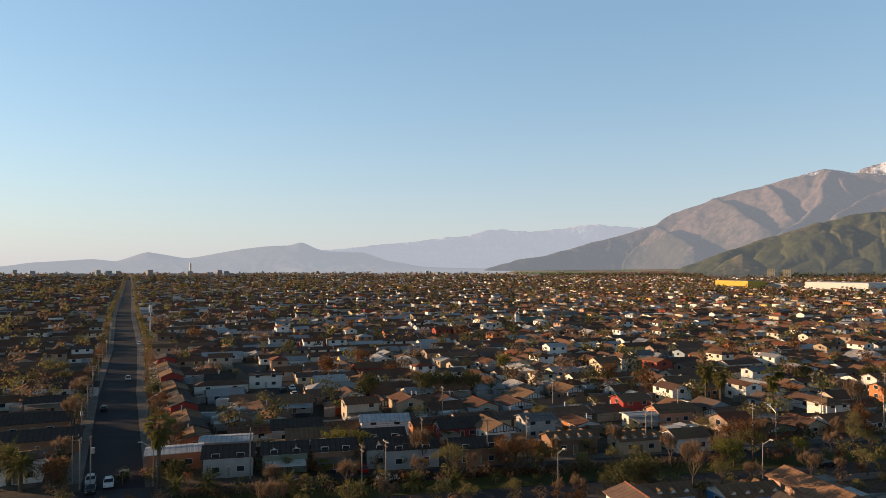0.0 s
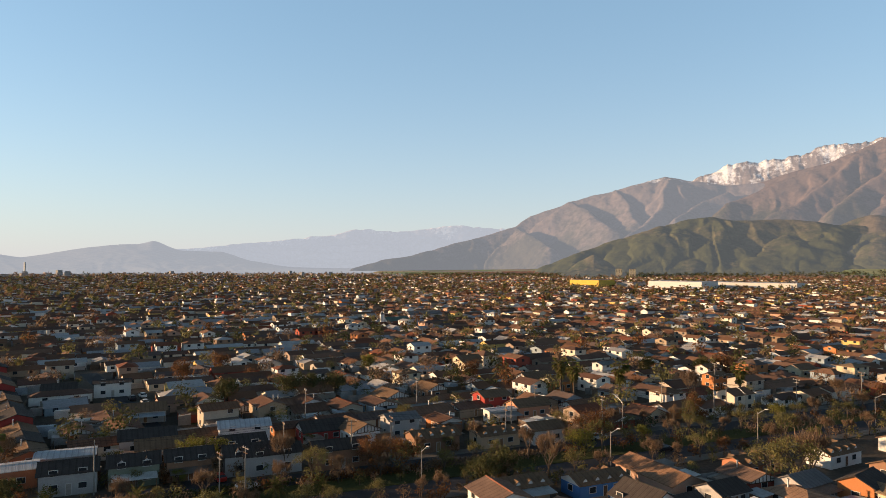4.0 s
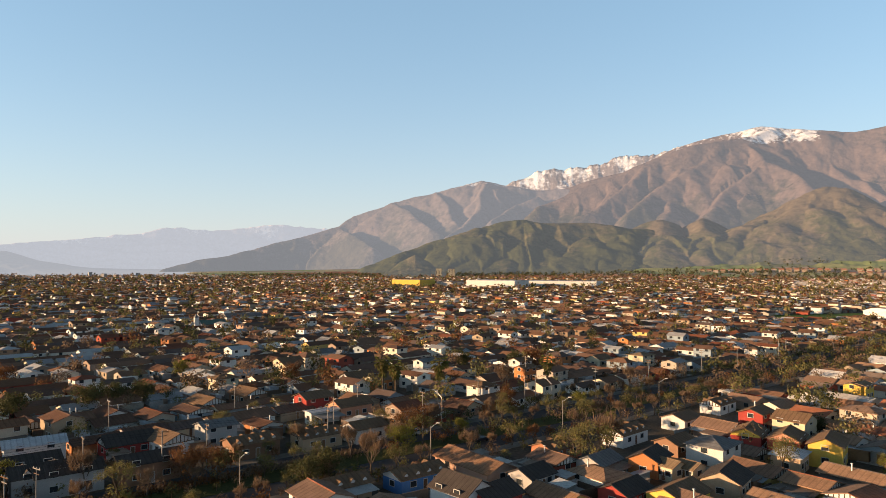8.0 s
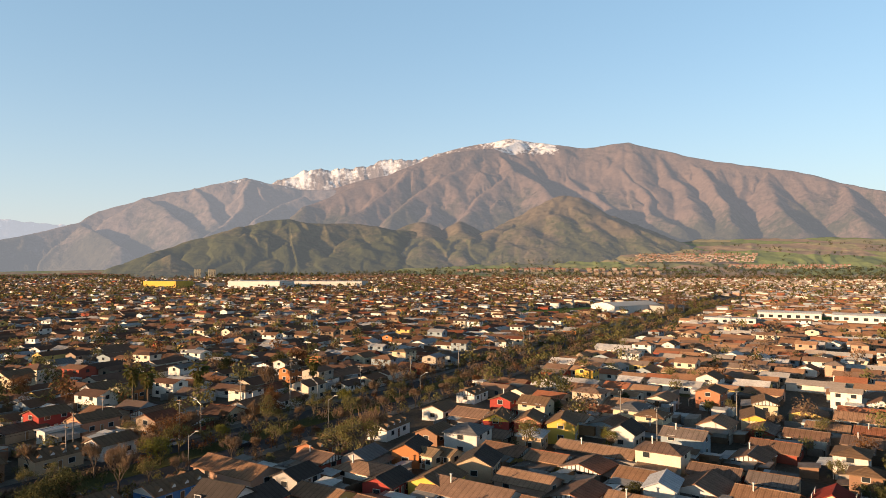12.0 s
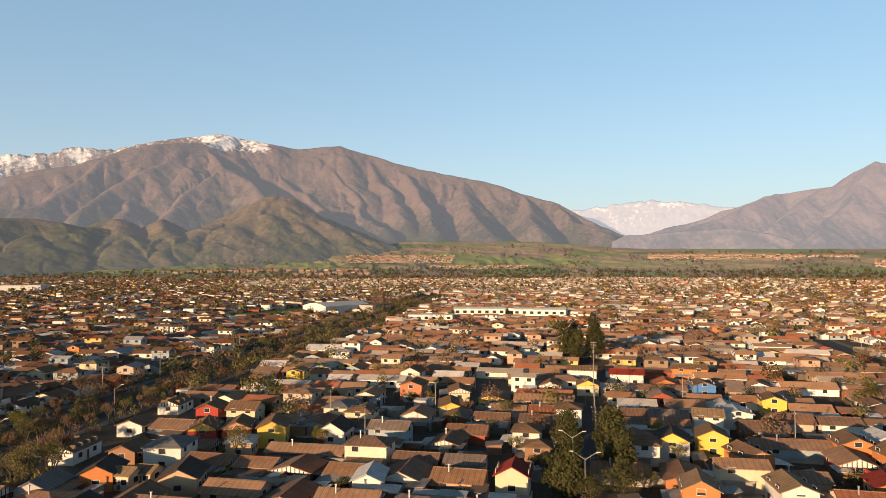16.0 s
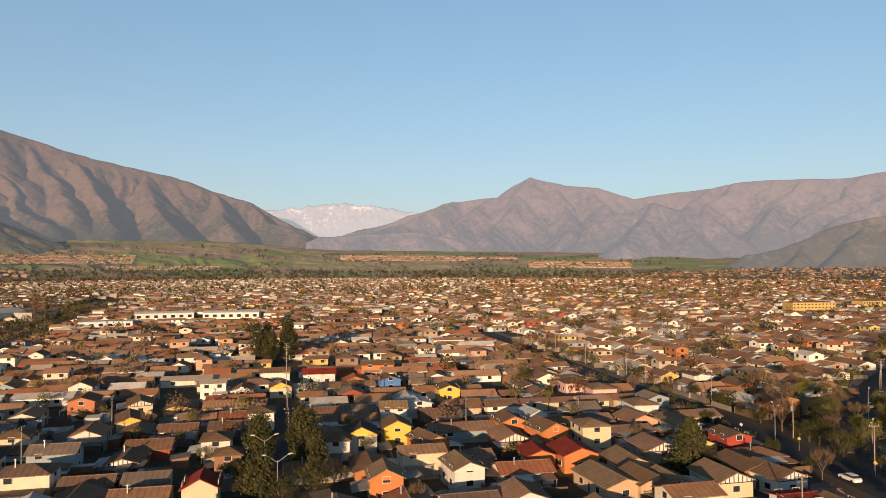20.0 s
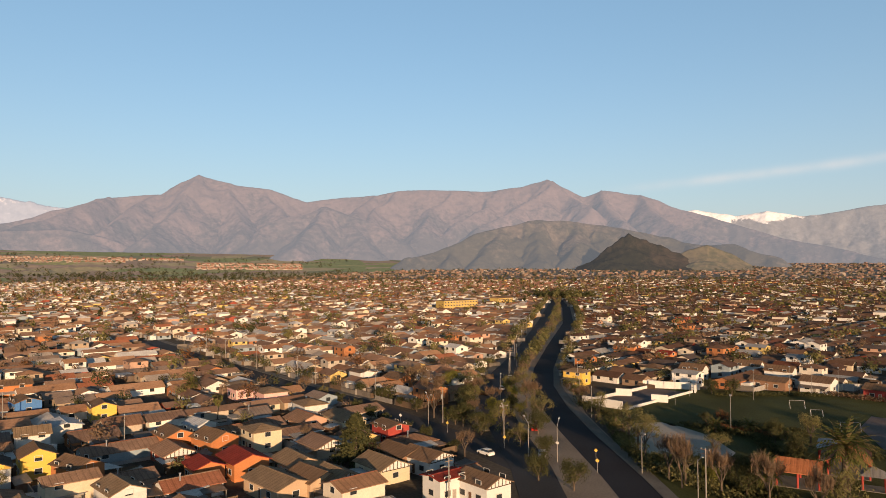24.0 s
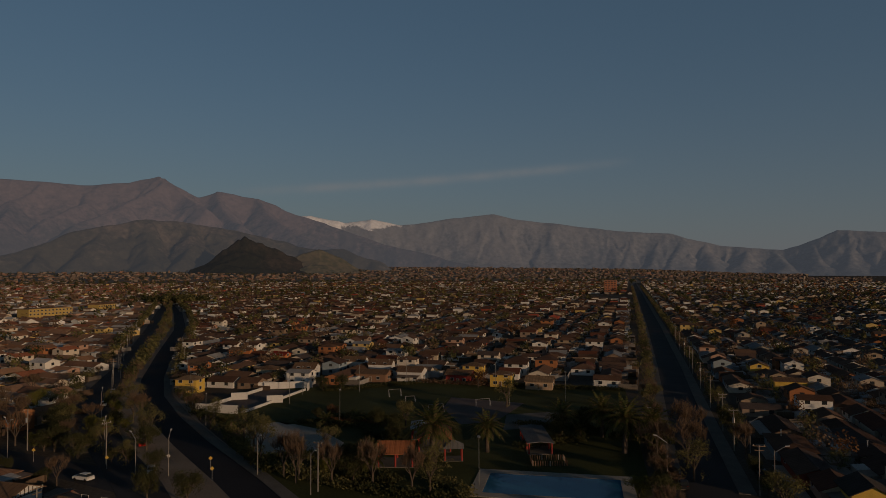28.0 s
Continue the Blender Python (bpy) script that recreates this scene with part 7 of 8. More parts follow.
for x, y in ((142, -161), (149, -175), (111, -146), (135, -187), (134, -203), (130, -208), (125, -214), (83, -192), (70, -205), (56, -118), (98, -214)):
    flood_pole(x, y)

def hedge(x0, y0, x1, y1, h, kind="dark"):
    """A row of dense shrubs from one place to another."""
    g, n = Geo(), int(math.hypot(x1 - x0, y1 - y0) * 44 * h)
    rng = random.Random(int(x0 * 7 + y0))
    for k in range(n):
        t = rng.random()
        bulge = 0.6 + 0.5 * noise.noise(Vector((t * math.hypot(x1 - x0, y1 - y0) * 0.35, x0, 0)))
        leaf(g, Vector((x0 + (x1 - x0) * t + rng.gauss(0, 0.9), y0 + (y1 - y0) * t + rng.gauss(0, 0.9), max(0.1, h * bulge * rng.random() ** 0.6))), rng.uniform(0.14, 0.32), rng)
    return tagged(part("shrubs", g, "leaf_" + kind), "row of dense unkempt shrubs", "shrubs", "shrubs")


for q in ((118, -150, 98, -158, 2.4, "dark"), (92, -142, 84, -131, 3.0, "dark"), (64, -116, 54, -110, 2.6, "spring"), (88, -109, 70, -111, 3.0, "dark"), (60, -146, 50, -160, 2.6, "dark"), (104, -112, 92, -118, 2.6, "spring"), (131, -127, 110, -112, 2.2, "spring"), (110, -112, 96, -104, 2.0, "dark"), (96, -106, 76, -104, 2.6, "spring"), (76, -104, 52, -106, 2.6, "dark"), (122, -142, 104, -147, 1.8, "dark"), (104, -147, 92, -136, 2.0, "dark"), (118, -146, 100, -152, 1.6, "rust"), (92, -128, 84, -114, 2.2, "dark"),
          (-46, 121, -24, 126, 1.7, "twig"), (-22, 126.5, -2, 131, 1.6, "dark"), (0, 131, 22, 135, 1.8, "rust"), (24, 136, 48, 141, 1.8, "twig"), (88, -116, 78, -112, 2.6, "dark"), (146, -183, 128, -212, 1.6, "dark"), (128, -214, 100, -220, 2.0, "twig"), (100, -220, 60, -232, 2.0, "dark"), (60, -170, 30, -168, 2.4, "dark"), (34, -164, 24, -136, 2.0, "twig"), (94, -166, 80, -152, 1.8, "dark"), (70, -168, 52, -172, 1.8, "dark"), (140, -134, 156, -137, 1.8, "dark")):
    hedge(*q)

# ---- poles, lamps and cables ----
def street_lamp(x, y, heading, h=8.2, double=False):
    ob = new("street_lamp")
    ob.matrix_basis = at(x, y, heading)
    part("pole", Geo().tube((0, 0, 0), (0, 0, h - 0.8), 0.09, 0.06, 8), "concrete", ob)
    for s in ((-1, 1) if double else (1,)):
        arm = part("arm", Geo().tube((0, 0, h - 1.2), (s * 1.9, 0, h + 0.1), 0.06, 0.05, 6), "steel", ob)
        part("lamp_head", Geo().hexa([(s * 1.8, -0.14, h), (s * 2.6, -0.12, h + 0.12), (s * 2.6, 0.12, h + 0.12), (s * 1.8, 0.14, h)][::s], [(s * 1.8, -0.14, h + 0.2), (s * 2.6, -0.12, h + 0.26), (s * 2.6, 0.12, h + 0.26), (s * 1.8, 0.14, h + 0.2)][::s]), "frame", arm)
    return tagged(ob, "concrete street lamp with a curved steel arm", "street lamp", "street lamps")


def power_pole(x, y, heading, h=9.5, box=False):
    ob = new("power_pole")
    ob.matrix_basis = at(x, y, heading)
    part("pole", Geo().tube((0, 0, 0), (0, 0, h), 0.13, 0.09, 8), "concrete", ob)
    for z, w in ((h - 0.25, 1.1), (h - 1.0, 0.8)):
        arm = part("crossarm", Geo().box(-0.06, -w, z - 0.06, 0.06, w, z + 0.06), "wood", ob)
        for s in (-0.9, 0.0, 0.9) if w > 1 else ():
            part("insulator", Geo().tube((0, s, h - 0.19), (0, s, h + 0.06), 0.05, 0.035, 6), "white", arm)
    if box:
        part("transformer", Geo().tube((0.35, 0, h - 3.0), (0.35, 0, h - 2.0), 0.3, 0.3, 10), "steel", ob)
    return tagged(ob, "concrete power pole with wooden crossarms", "power pole", "power poles")


def cable(a, b, sag):
    g = Geo()
    pts = [Vector(a).lerp(Vector(b), k / 6) - Vector((0, 0, sag * 4 * (k / 6) * (1 - k / 6))) for k in range(7)]
    ring = [Vector((0, 0, 0.024)), toward(90) * 0.02 - Vector((0, 0, 0.014)), toward(200) * 0.02 - Vector((0, 0, 0.014))]
    g.add([p + o for p in pts for o in ring], [(3 * k + i, 3 * k + (i + 1) % 3, 3 * k + 3 + (i + 1) % 3, 3 * k + 3 + i) for k in range(6) for i in range(3)])
    return tagged(part("power_cable", g, "wire"), "thin black overhead cable between poles", "cable", "overhead cables")


def pole_line(path, lo, hi, step, off, cables=True):
    last = None
    for i, (x, y) in enumerate(along(path, lo, hi, step, off)):
        d = min(((span((a, b), (x, y)), math.degrees(math.atan2(b[0] - a[0], b[1] - a[1]))) for a, b in zip(path, path[1:])))[1]
        power_pole(x, y, d, rnd.uniform(8.8, 9.8), i % 3 == 1)
        if last and cables:
            s = toward(d + 90) * 0.9
            for k in (-1, 1):
                cable((last[0] + s.x * k, last[1] + s.y * k, 9.1), (x + s.x * k, y + s.y * k, 9.1), 0.5)
        last = (x, y)


pole_line(ROAD_B, 60, 420, 30, -12.0)
pole_line(ROAD_A, 50, 330, 30, -6.8)
pole_line(ROAD_E, 30, 300, 32, 6.2)
pole_line(ROAD_F, 60, 360, 30, 8.0)
pole_line(ROAD_C, 40, 230, 30, 3.6)
pole_line(ROAD_D1, 170, 420, 34, -14.0, False)
for x, y, hd in ((9, 140, 0), (-14, 122, 60), (-10, 124, 60), (48, 160, 75), (95, 175, 75), (60, 178, 75), (130, 205, 75), (30, 190, 75), (0, 175, 75), (170, 70, 0), (180, 30, 0), (210, 10, 0), (165, -15, 0), (150, 90, 0), (140, 75, 0), (100, -60, 80), (80, -100, 0)):
    power_pole(x, y, hd, rnd.uniform(8, 9.5))
for x, y, hd, dbl in ((154, -85, 100, True), (138, -97, 130, True), (118, -90, 100, False), (97, -102, -60, False), (80, -98, -60, False), (141, -128, -50, False), (160, -140, -50, False), (182, -158, -50, False), (205, -176, -50, False),
                      (170, -118, 130, False), (200, -142, 130, False), (232, -168, 130, False), (240, -204, -50, False), (270, -228, -50, False), (132, 26, 170, True), (118, 21, 170, True), (200, 36, 170, True), (20, 121, 160, False), (60, 131, 160, False), (100, 141, 160, False),
                      (140, 151, 160, False), (74, 155, -15, False), (112, 163, -15, False), (-52, 126, -114, False), (-72, 170, 66, False), (-92, 214, 66, False), (-112, 258, 66, False), (26, -140, 75, False), (33, -165, 75, False), (7, -140, -105, False), (14, -168, -105, False), (112, -93, 140, False)):
    street_lamp(x, y, hd, rnd.uniform(7.6, 8.6), dbl)


def sign(x, y, mat, label):
    ob = new("road_sign")
    ob.matrix_basis = pose(x, y, 0, 0, 0, 35)
    part("post", Geo().tube((0, 0, 0), (0, 0, 2.2), 0.04, 0.04, 6), "steel", ob)
    part("plate", Geo().add([(0, -0.04, 2.0), (0.42, -0.04, 2.42), (0, -0.04, 2.84), (-0.42, -0.04, 2.42), (0, 0.0, 2.0), (0.42, 0.0, 2.42), (0, 0.0, 2.84), (-0.42, 0.0, 2.42)], [(0, 1, 2, 3), (7, 6, 5, 4), (0, 4, 5, 1), (1, 5, 6, 2), (2, 6, 7, 3), (3, 7, 4, 0)]), mat, ob)
    return tagged(ob, label, "road sign", "road signs")


for x, y, m_ in ((146, -86, "yellow"), (127, -90, "yellow"), (108, -100, "yellow"), (117, -97, "white"), (160, -80, "white"), (102, -95, "yellow")):
    sign(x, y, m_, "diamond-shaped %s road sign on a post" % m_)

# ---- cars ----
for nm, c in (("car_white", (0.70, 0.70, 0.69)), ("car_silver", (0.38, 0.39, 0.40)), ("car_dark", (0.03, 0.03, 0.035)), ("car_red", (0.35, 0.03, 0.02)), ("car_blue", (0.05, 0.08, 0.18))):
    M[nm] = material(nm + "_paint", c, 0.3, 1, 0.05)
M["tyre"] = material("tyre_rubber", (0.02, 0.02, 0.02), 0.9)
M["lamp_red"] = material("tail_lamp", (0.4, 0.02, 0.01), 0.3)


def car_parts(paint):
    def body():
        g = Geo()
        prof = [(-2.1, 0.35), (2.1, 0.35), (2.15, 0.62), (2.0, 0.86), (1.05, 0.98), (-1.85, 1.0), (-2.12, 0.85)]
        for (x0, s0), (x1, s1) in zip([(-0.84, 0.94), (-0.7, 1.0), (0.7, 1.0)], [(-0.7, 1.0), (0.7, 1.0), (0.84, 0.94)]):
            n = len(prof)
            vs = [(x0, y * s0, z) for y, z in prof] + [(x1, y * s1, z) for y, z in prof]
            g.add(vs, [tuple(range(n - 1, -1, -1)), tuple(range(n, 2 * n))] + [(i, (i + 1) % n, n + (i + 1) % n, n + i) for i in range(n)])
        return g.mesh("body", paint)
    def cabin():
        return Geo().hexa([(-0.78, -1.75, 0.97), (0.78, -1.75, 0.97), (0.76, 1.05, 0.97), (-0.76, 1.05, 0.97)], [(-0.62, -1.35, 1.42), (0.62, -1.35, 1.42), (0.6, 0.35, 1.42), (-0.6, 0.35, 1.42)]).mesh("cabin_glass", "glass")
    def roof():
        return Geo().hexa([(-0.64, -1.4, 1.41), (0.64, -1.4, 1.41), (0.62, 0.4, 1.41), (-0.62, 0.4, 1.41)], [(-0.56, -1.25, 1.48), (0.56, -1.25, 1.48), (0.54, 0.25, 1.48), (-0.54, 0.25, 1.48)]).mesh("car_roof", paint)
    return shared(("cb", paint), body), shared(("cc",), cabin), shared(("cr", paint), roof)


def car(x, y, heading, paint, label):
    ob = new("car")
    ob.matrix_basis = at(x, y, heading, 0.06) @ pose(0, 0, 0, 0, 0, -90)
    b, c, r = car_parts(paint)
    part("body", b, None, ob), part("cabin_glass", c, None, ob), part("car_roof", r, None, ob)
    wheel = shared(("wheel",), lambda: Geo().tube((-0.1, 0, 0), (0.1, 0, 0), 0.32, 0.32, 12).mesh("wheel", "tyre"))
    for sx in (-1, 1):
        for sy in (-1.3, 1.35):
            part("wheel", wheel, None, ob, m=pose(sx * 0.76, sy, 0.32))
        part("headlight", shared(("hl",), lambda: Geo().box(-0.16, -0.05, -0.08, 0.16, 0.05, 0.08).mesh("headlight", "frame")), None, ob, m=pose(sx * 0.55, 2.06, 0.68))
        part("tail_light", shared(("tl",), lambda: Geo().box(-0.14, -0.05, -0.1, 0.14, 0.05, 0.1).mesh("tail_light", "lamp_red")), None, ob, m=pose(sx * 0.58, -2.06, 0.78))
    return tagged(ob, label, "car", "parked and waiting cars")


CARS = {"car_white": "white hatchback car on the asphalt", "car_silver": "silver hatchback car at the kerb", "car_dark": "black car parked on the street", "car_red": "red car parked on the street", "car_blue": "dark blue car parked on the street"}
for x, y, hd, p in ((-64, 127.5, 156, "car_silver"), (-60, 126, 156, "car_white"), (-61.5, 122.5, 156, "car_dark"), (-59.5, 131, -24, "car_dark"), (-18, 147, -22, "car_silver"), (-15.5, 135, -22, "car_red"), (-48, 223, -22, "car_white"), (-45, 212, -22, "car_silver"),
                    (-50, 219, -22, "car_dark"), (-41, 205, -22, "car_silver"), (-30, 170, -22, "car_dark"), (-10, 129, 78, "car_white"), (-26, 127, 78, "car_dark"), (66, 151, 75, "car_silver"), (76, 139, 75, "car_dark"), (124, -83, 82, "car_white"), (117, -93, 128, "car_silver"),
                    (156, -112, 128, "car_dark"), (188, -131, 128, "car_white"), (205, -146, 128, "car_silver"), (240, -176, 128, "car_dark"), (137, -106, 128, "car_red"), (260, -215, -52, "car_white"), (225, -186, -52, "car_silver"), (140, 12, 80, "car_dark"), (150, 33, 80, "car_silver"),
                    (118, 95, 75, "car_silver"), (114, 84, 0, "car_dark"), (122, -72, 80, "car_dark"), (136, -68, 80, "car_white"), (165, -72, 82, "car_silver"), (172, -79, 82, "car_dark"), (178, 34, 80, "car_white"), (200, -30, 80, "car_silver"), (38, 127, 76, "car_dark"), (10, -150, 165, "car_dark"),
                    (-108, 240, 156, "car_silver"), (-150, 345, 156, "car_white"), (22, -135, 165, "car_dark"), (-92, 190, -24, "car_dark"), (158, 60, -10, "car_white"), (128, 58, -10, "car_silver"), (145, -30, 80, "car_dark")):
    car(x, y, hd, p, CARS[p])

# ---- larger buildings ----
def block(name, x, y, heading, L, W, H, wall, roof, label, bays=0, floors=0, rise=0.0, z=0.0):
    """A large flat or low-pitched building with rows of windows."""
    ob = new(name)
    ob.matrix_basis = at(x, y, heading, z)
    part("wall", Geo().box(-L / 2, -W / 2, -3, L / 2, W / 2, H), wall, ob)
    if rise:
        part("roof", Geo().prism([(-W / 2 - 0.4, H - 0.1), (W / 2 + 0.4, H - 0.1), (W / 2 + 0.4, H + 0.15), (W / 4, H + rise * 0.75), (0, H + rise), (-W / 4, H + rise * 0.75), (-W / 2 - 0.4, H + 0.15)], -L / 2 - 0.4, L / 2 + 0.4), roof, ob)
    else:
        part("roof", Geo().box(-L / 2 - 0.3, -W / 2 - 0.3, H, L / 2 + 0.3, W / 2 + 0.3, H + 0.5), roof, ob)
    if bays:
        w, h = L / bays * 0.5, H / floors * 0.45
        for face, s in (("y-", -1), ("y+", 1)):
            me = rect_window(w, h, face).mesh("window", "frame", "glass")
            for f in range(floors):
                for b in range(bays):
                    part("window", me, None, ob, m=pose(-L / 2 + (b + 0.5) * L / bays, s * W / 2, H / floors * (f + 0.3)))
    return tagged(ob, label, "building")


M["ochre_plaster"] = material("ochre_plaster", (0.46, 0.33, 0.11), 0.9, 0.3, 0.15)
M["roof_green"] = material("green_sheet", (0.10, 0.15, 0.13), 0.6, 0.3, 0.2)
block("store", 505, 1180, 148, 62, 50, 14, "yellow", "roof_grey", "large yellow store with a flat grey roof")
block("store", 562, 1142, 148, 34, 40, 10, "grey", "roof_grey", "grey end of the large store")
block("store", 612, 1056, 146, 92, 60, 14, "white", "roof_pale", "long white shopping hall with a pale roof")
block("store", 735, 1040, 142, 140, 50, 12, "pale", "roof_pale", "long cream shopping hall with a pale roof")
block("apartment_building", 958, 2030, 115, 20, 14, 30, "cream", "roof_grey", "distant cream apartment tower", 4, 8)
block("apartment_building", 992, 2005, 115, 20, 14, 29, "cream", "roof_grey", "distant cream apartment tower", 4, 8)
block("sports_hall", 528, 312, 101, 56, 26, 6.5, "white", "white", "white sports hall with a low vaulted roof", rise=3.0)
block("shed", 550, 286, 101, 26, 16, 6.0, "grey", "roof_grey", "grey shed beside the white hall")
block("school_hall", 474, 200, -16, 33, 9, 4.0, "white", "roof_pale", "low white school building with dark openings", 6, 1)
block("school_hall", 545, 186, -18, 42, 12, 5.0, "white", "roof_pale", "white school hall with a pale barrel roof", 7, 1, 1.6)
block("school_hall", 550, 136, -5, 42, 12, 5.0, "white", "roof_pale", "white school hall with a pale barrel roof", 7, 1, 1.6)
block("school", 578, -344, -6, 40, 14, 8.5, "ochre_plaster", "roof_tan", "yellow three-storey school building with many windows", 12, 3)
block("school", 628, -430, -18, 26, 12, 7, "ochre_plaster", "roof_brown", "long yellow school wing with a brown roof", 8, 2, 2.0)
block("apartment_building", 321, -1123, 76, 19, 14, 22, "brick", "roof_grey", "brick-red apartment block above the low houses", 4, 6)
church = new("church")
church.matrix_basis = at(52, 450, 75)
part("tower", Geo().box(-5.4, -1.2, 0, -3.0, 1.2, 8), "white", church)
part("spire", Geo().hexa([(-5.6, -1.4, 8), (-2.8, -1.4, 8), (-2.8, 1.4, 8), (-5.6, 1.4, 8)], [(-4.3, -0.1, 10.4), (-4.2, -0.1, 10.4), (-4.2, 0.1, 10.4), (-4.3, 0.1, 10.4)]), "roof_grey", church)
part("nave", Geo().prism([(-4.5, 0), (4.5, 0), (4.5, 3.2), (0, 6), (-4.5, 3.2)], -2.4, 13), "white", church)
part("roof", Geo().prism([(-4.9, 3.1), (0, 6.1), (4.9, 3.1), (4.9, 3.3), (0, 6.4), (-4.9, 3.3)][::-1], -2.3, 13.4), "roof_green", church)
tagged(church, "small white church with a square tower", "church")
block("warehouse", 84, 505, 75, 26, 12, 4, "pale", "roof_grey", "long warehouse with a pale curved roof", rise=2.5)
tower = new("phone_mast")
tower.matrix_basis = pose(-158, 377, 0)
part("mast", Geo().tube((0, 0, 0), (0, 0, 17), 0.45, 0.3, 10), "white", tower)
part("antenna_ring", Geo().tube((0, 0, 14), (0, 0, 18), 0.9, 0.9, 10), "white", tower)
tagged(tower, "white telephone mast with a thick antenna head", "mast")
block("tower_block", -937, 2584, 40, 5, 5, 44, "white", "roof_pale", "slender white tower in the distant city")
for k in range(22):
    az, r = rnd.choice((rnd.uniform(-33, -24), rnd.uniform(-26, -5), rnd.uniform(-12, 2))), rnd.uniform(2420, 2750)
    block("tower_block", r * math.sin(radians(az)), r * math.cos(radians(az)), rnd.uniform(0, 90), rnd.uniform(9, 18), 12, rnd.uniform(8, 20), "grey", "roof_grey", "pale tower block of the distant city")

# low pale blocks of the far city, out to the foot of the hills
# wall tones lightened to stand in for haze over the far city
M["city_block"] = material("hazed_city_walls", [(0.33, 0.28, 0.25), (0.28, 0.23, 0.2), (0.42, 0.40, 0.38), (0.25, 0.21, 0.19), (0.52, 0.51, 0.5), (0.34, 0.26, 0.22)], 0.9, 0.05, 0.2, source="island")
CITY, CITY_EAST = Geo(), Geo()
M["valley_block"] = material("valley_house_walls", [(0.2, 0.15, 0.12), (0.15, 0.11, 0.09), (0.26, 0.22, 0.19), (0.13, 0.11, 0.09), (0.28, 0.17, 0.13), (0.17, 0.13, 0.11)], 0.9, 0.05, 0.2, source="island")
for k in range(8400):
    az = rnd.choice((rnd.uniform(-40, 22), rnd.uniform(106, 182), rnd.uniform(106, 182)))
    r = 2150 + (900 if az < 90 else 1250) * rnd.random() ** 0.8
    x, y, a, w, d, h = r * math.sin(radians(az)), r * math.cos(radians(az)), rnd.uniform(0, math.tau), rnd.uniform(6, 15), rnd.uniform(6, 10), rnd.uniform(2.2, 3.6) if rnd.random() < 0.97 else rnd.uniform(5, 8)
    u_, v_ = Vector((math.cos(a), math.sin(a), 0)) * w / 2, Vector((-math.sin(a), math.cos(a), 0)) * d / 2
    o = Vector((x, y, max(0.0, (40 + 3420 * math.tan(radians(crest(VALLEY, az)))) * (r - 2050) / 1370) if 104 < az < 178 else 0.0))
    base_ = [o - u_ - v_, o + u_ - v_, o + u_ + v_, o - u_ + v_]
    (CITY if az < 90 else CITY_EAST).hexa([(p.x, p.y, p.z - 2) for p in base_], [(p.x, p.y, p.z + h) for p in base_])
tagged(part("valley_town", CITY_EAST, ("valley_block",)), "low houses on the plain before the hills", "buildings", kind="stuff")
tagged(part("distant_city", CITY, ("city_block",)), "low buildings of the far city, paled as by haze", "buildings", kind="stuff")

M["pitch_grass"] = material("watered_grass", (0.085, 0.14, 0.03), 0.95, 0.06, 0.3, 0.2, source="world", grain=40)
plot("green_pitch", [(445, 342), (473, 395), (590, 372), (560, 330), (500, 318)], 0.12, "pitch_grass", "green playing field among the houses")
plot("green_pitch_2", [(548, 170), (552, 148), (600, 150), (590, 180)], 0.12, "pitch_grass", "green patch beside the school halls")


# estates of red and white houses on the slope
def slope_height(az, r):
    e = crest([(6, -0.5), (20, -0.3), (34, 0.2), (44, 1.2), (52.7, 1.75), (61.2, 2.05), (74, 2.05), (84.2, 1.35), (97, 1.2), (106.4, 1.05), (118, 0.5), (130, 0.0), (140, -0.5)], az)
    return max(0.0, (40 + 3450 * math.tan(radians(e))) * (r - 2350) / 1100)


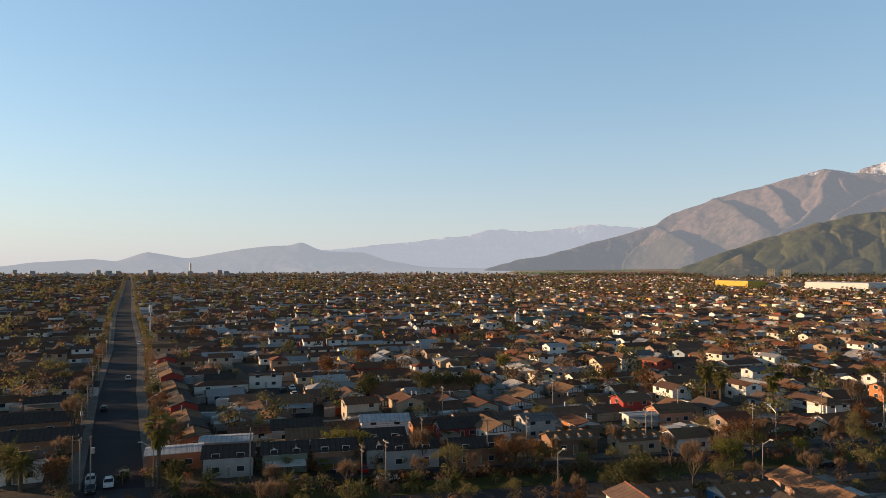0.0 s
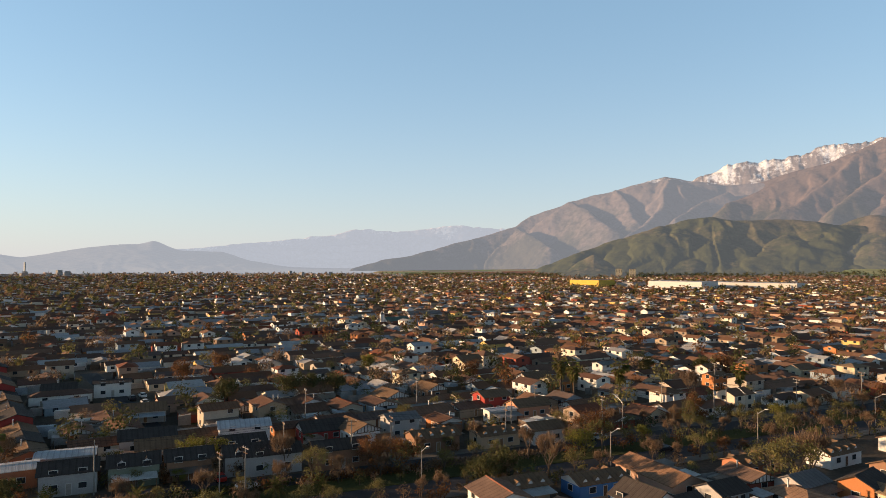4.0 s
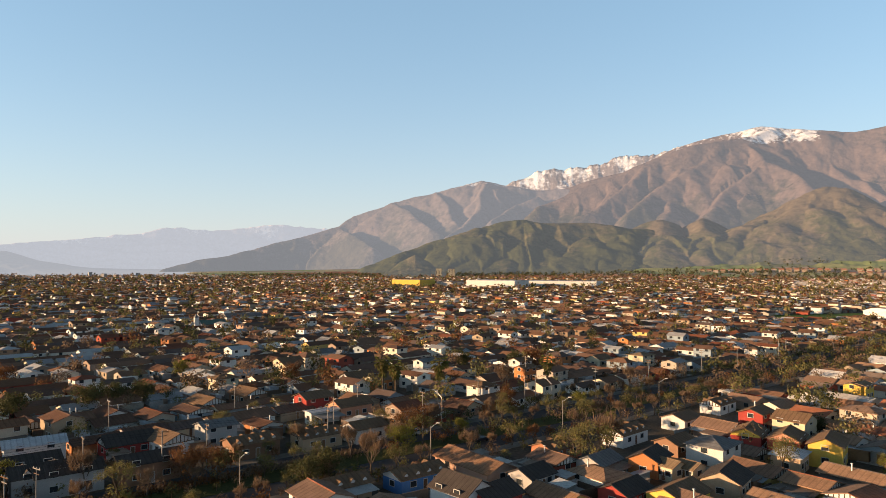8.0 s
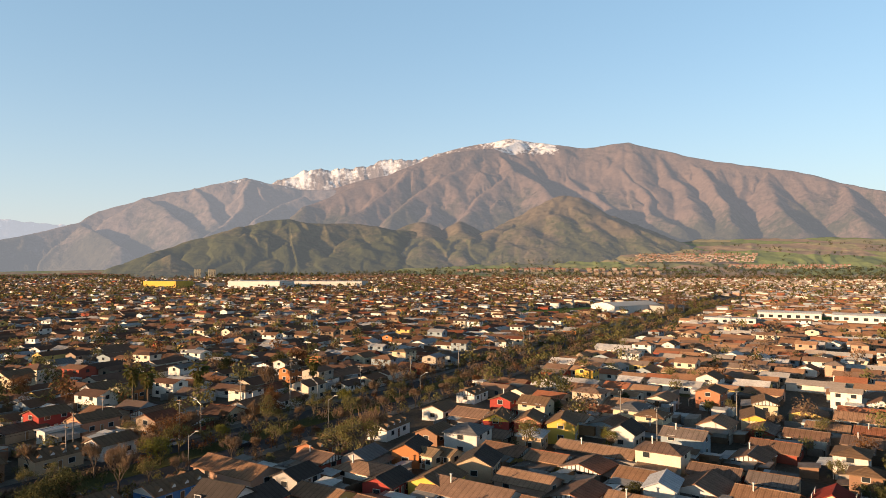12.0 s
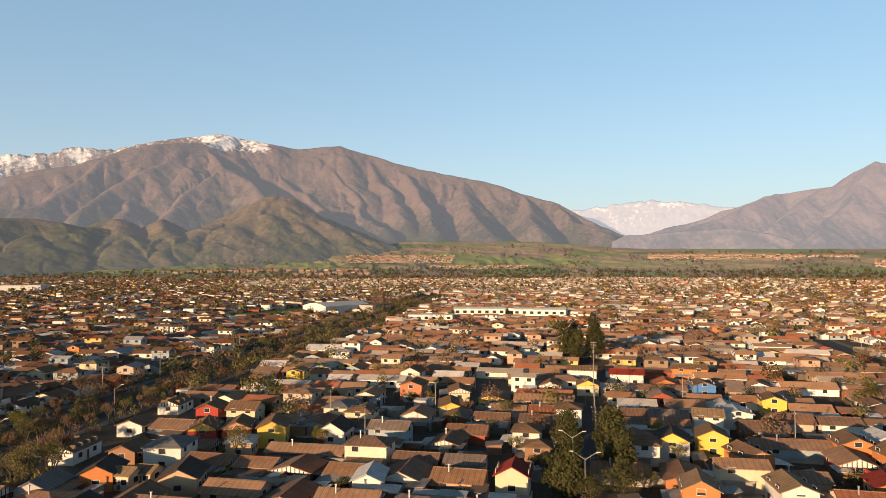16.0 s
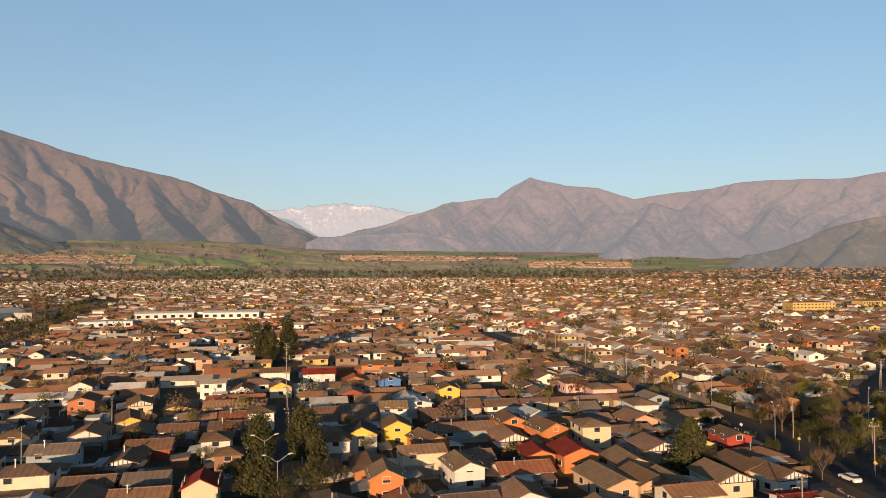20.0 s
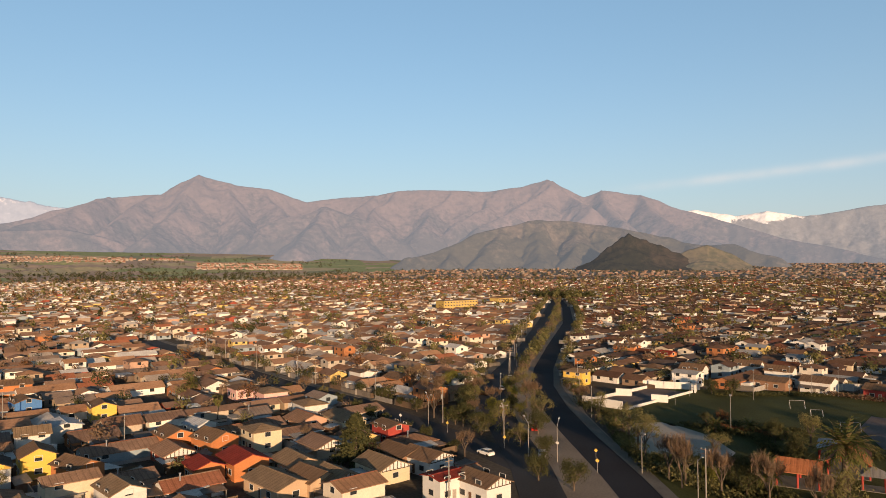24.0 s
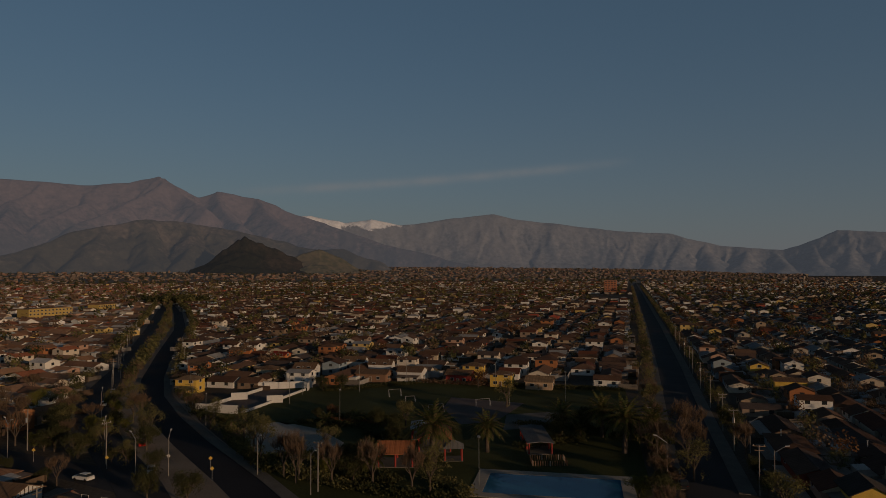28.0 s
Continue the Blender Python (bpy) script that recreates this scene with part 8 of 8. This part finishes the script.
M["tile_roof"] = material("estate_tile", [(0.38, 0.17, 0.115), (0.42, 0.22, 0.15), (0.33, 0.16, 0.11), (0.30, 0.19, 0.15)], 0.9, 0.2, 0.2, source="island")
M["estate_wall"] = material("estate_wall", [(0.30, 0.24, 0.19), (0.36, 0.32, 0.28), (0.24, 0.2, 0.16)], 0.9, 0.2, 0.1, source="island")
ESTATE = Geo()
for a0, a1, r0, r1, step, ht in ((60.2, 69, 2720, 2950, 12, 3.4), (67, 75, 2560, 2640, 12, 3.4), (84.5, 95, 2960, 3180, 13, 3.4), (94, 99, 3060, 3160, 16, 5.0), (100, 108, 2700, 2950, 17, 4.0), (111, 126, 2250, 2520, 15, 4.5), (120, 134, 2330, 2460, 15, 7.0), (12, 21, 2620, 2760, 15, 5.0),
                                 (16, 25, 2800, 2900, 17, 4.0), (46, 62, 2500, 2540, 22, 8.0), (56, 62, 2420, 2450, 22, 9.0), (37, 42, 2700, 2800, 15, 5.0), (28, 46, 2200, 2420, 24, 4.0)):
    r = r0
    while r < r1:
        a = a0 + rnd.uniform(0, 0.2)
        while a < a1:
            if rnd.random() < 0.75:
                far_house(r * math.sin(radians(a)), r * math.cos(radians(a)), a + 90, step * 0.72, 9, ht, 22, rnd.random() < 0.4, False, slope_height(a, r) - 1.0, ESTATE)
            a += math.degrees(step / r)
        r += 24 * rnd.uniform(0.7, 1.5)
# haze and front light of the far rows, put into the roof colour
M["hazed_roof"] = material("haze_paled_roof", [(0.44, 0.38, 0.34), (0.52, 0.48, 0.44), (0.36, 0.29, 0.24), (0.30, 0.21, 0.16), (0.58, 0.55, 0.52)], 0.85, 0.2, 0.25, source="island")
tagged(part("pale_suburb", FAR_PALE, ("far_wall", "hazed_roof", "glass")), "rows of houses before the fields, roofs paled as by haze", "houses", kind="stuff")
tagged(part("red_roofed_suburb", FAR_RED, ("far_wall", "tile_roof", "glass")), "close rows of red-roofed houses far off", "houses", kind="stuff")
tagged(part("distant_estate", ESTATE, ("estate_wall", "tile_roof")), "distant estates of red-roofed houses on the slope", "houses", kind="stuff")
for k in range(4200):
    az, r = (rnd.uniform(44, 112), rnd.uniform(2400, 3300)) if k < 1600 else (rnd.uniform(8, 132), rnd.uniform(2360, 2560))
    if k > 1600 or noise.noise(Vector((az * 0.3, r * 0.006, 0))) > 0.02:
        x, y = r * math.sin(radians(az)), r * math.cos(radians(az))
        h = rnd.uniform(6, 12)
        for j in range(16):
            leaf(WOODS_UP, Vector((x + rnd.gauss(0, 2.6), y + rnd.gauss(0, 2.6), slope_height(az, r) + h * rnd.uniform(0.05, 1.0))), rnd.uniform(1.2, 2.4), rnd)
for k in range(1500):
    az, r = rnd.uniform(106, 176), 2080 + 1250 * rnd.random() ** 1.5
    x, y, z = r * math.sin(radians(az)), r * math.cos(radians(az)), max(0.0, (40 + 3420 * math.tan(radians(crest(VALLEY, az)))) * (r - 2050) / 1370)
    h = rnd.uniform(4, 9)
    for j in range(14):
        leaf(WOODS_UP, Vector((x + rnd.gauss(0, 2.4), y + rnd.gauss(0, 2.4), z + h * rnd.uniform(0.05, 1.0))), rnd.uniform(1.0, 2.0), rnd)
tagged(part("hillside_trees", WOODS_UP, ("leaf_dark",)), "tree belts between the fields on the slope", "trees", kind="stuff")
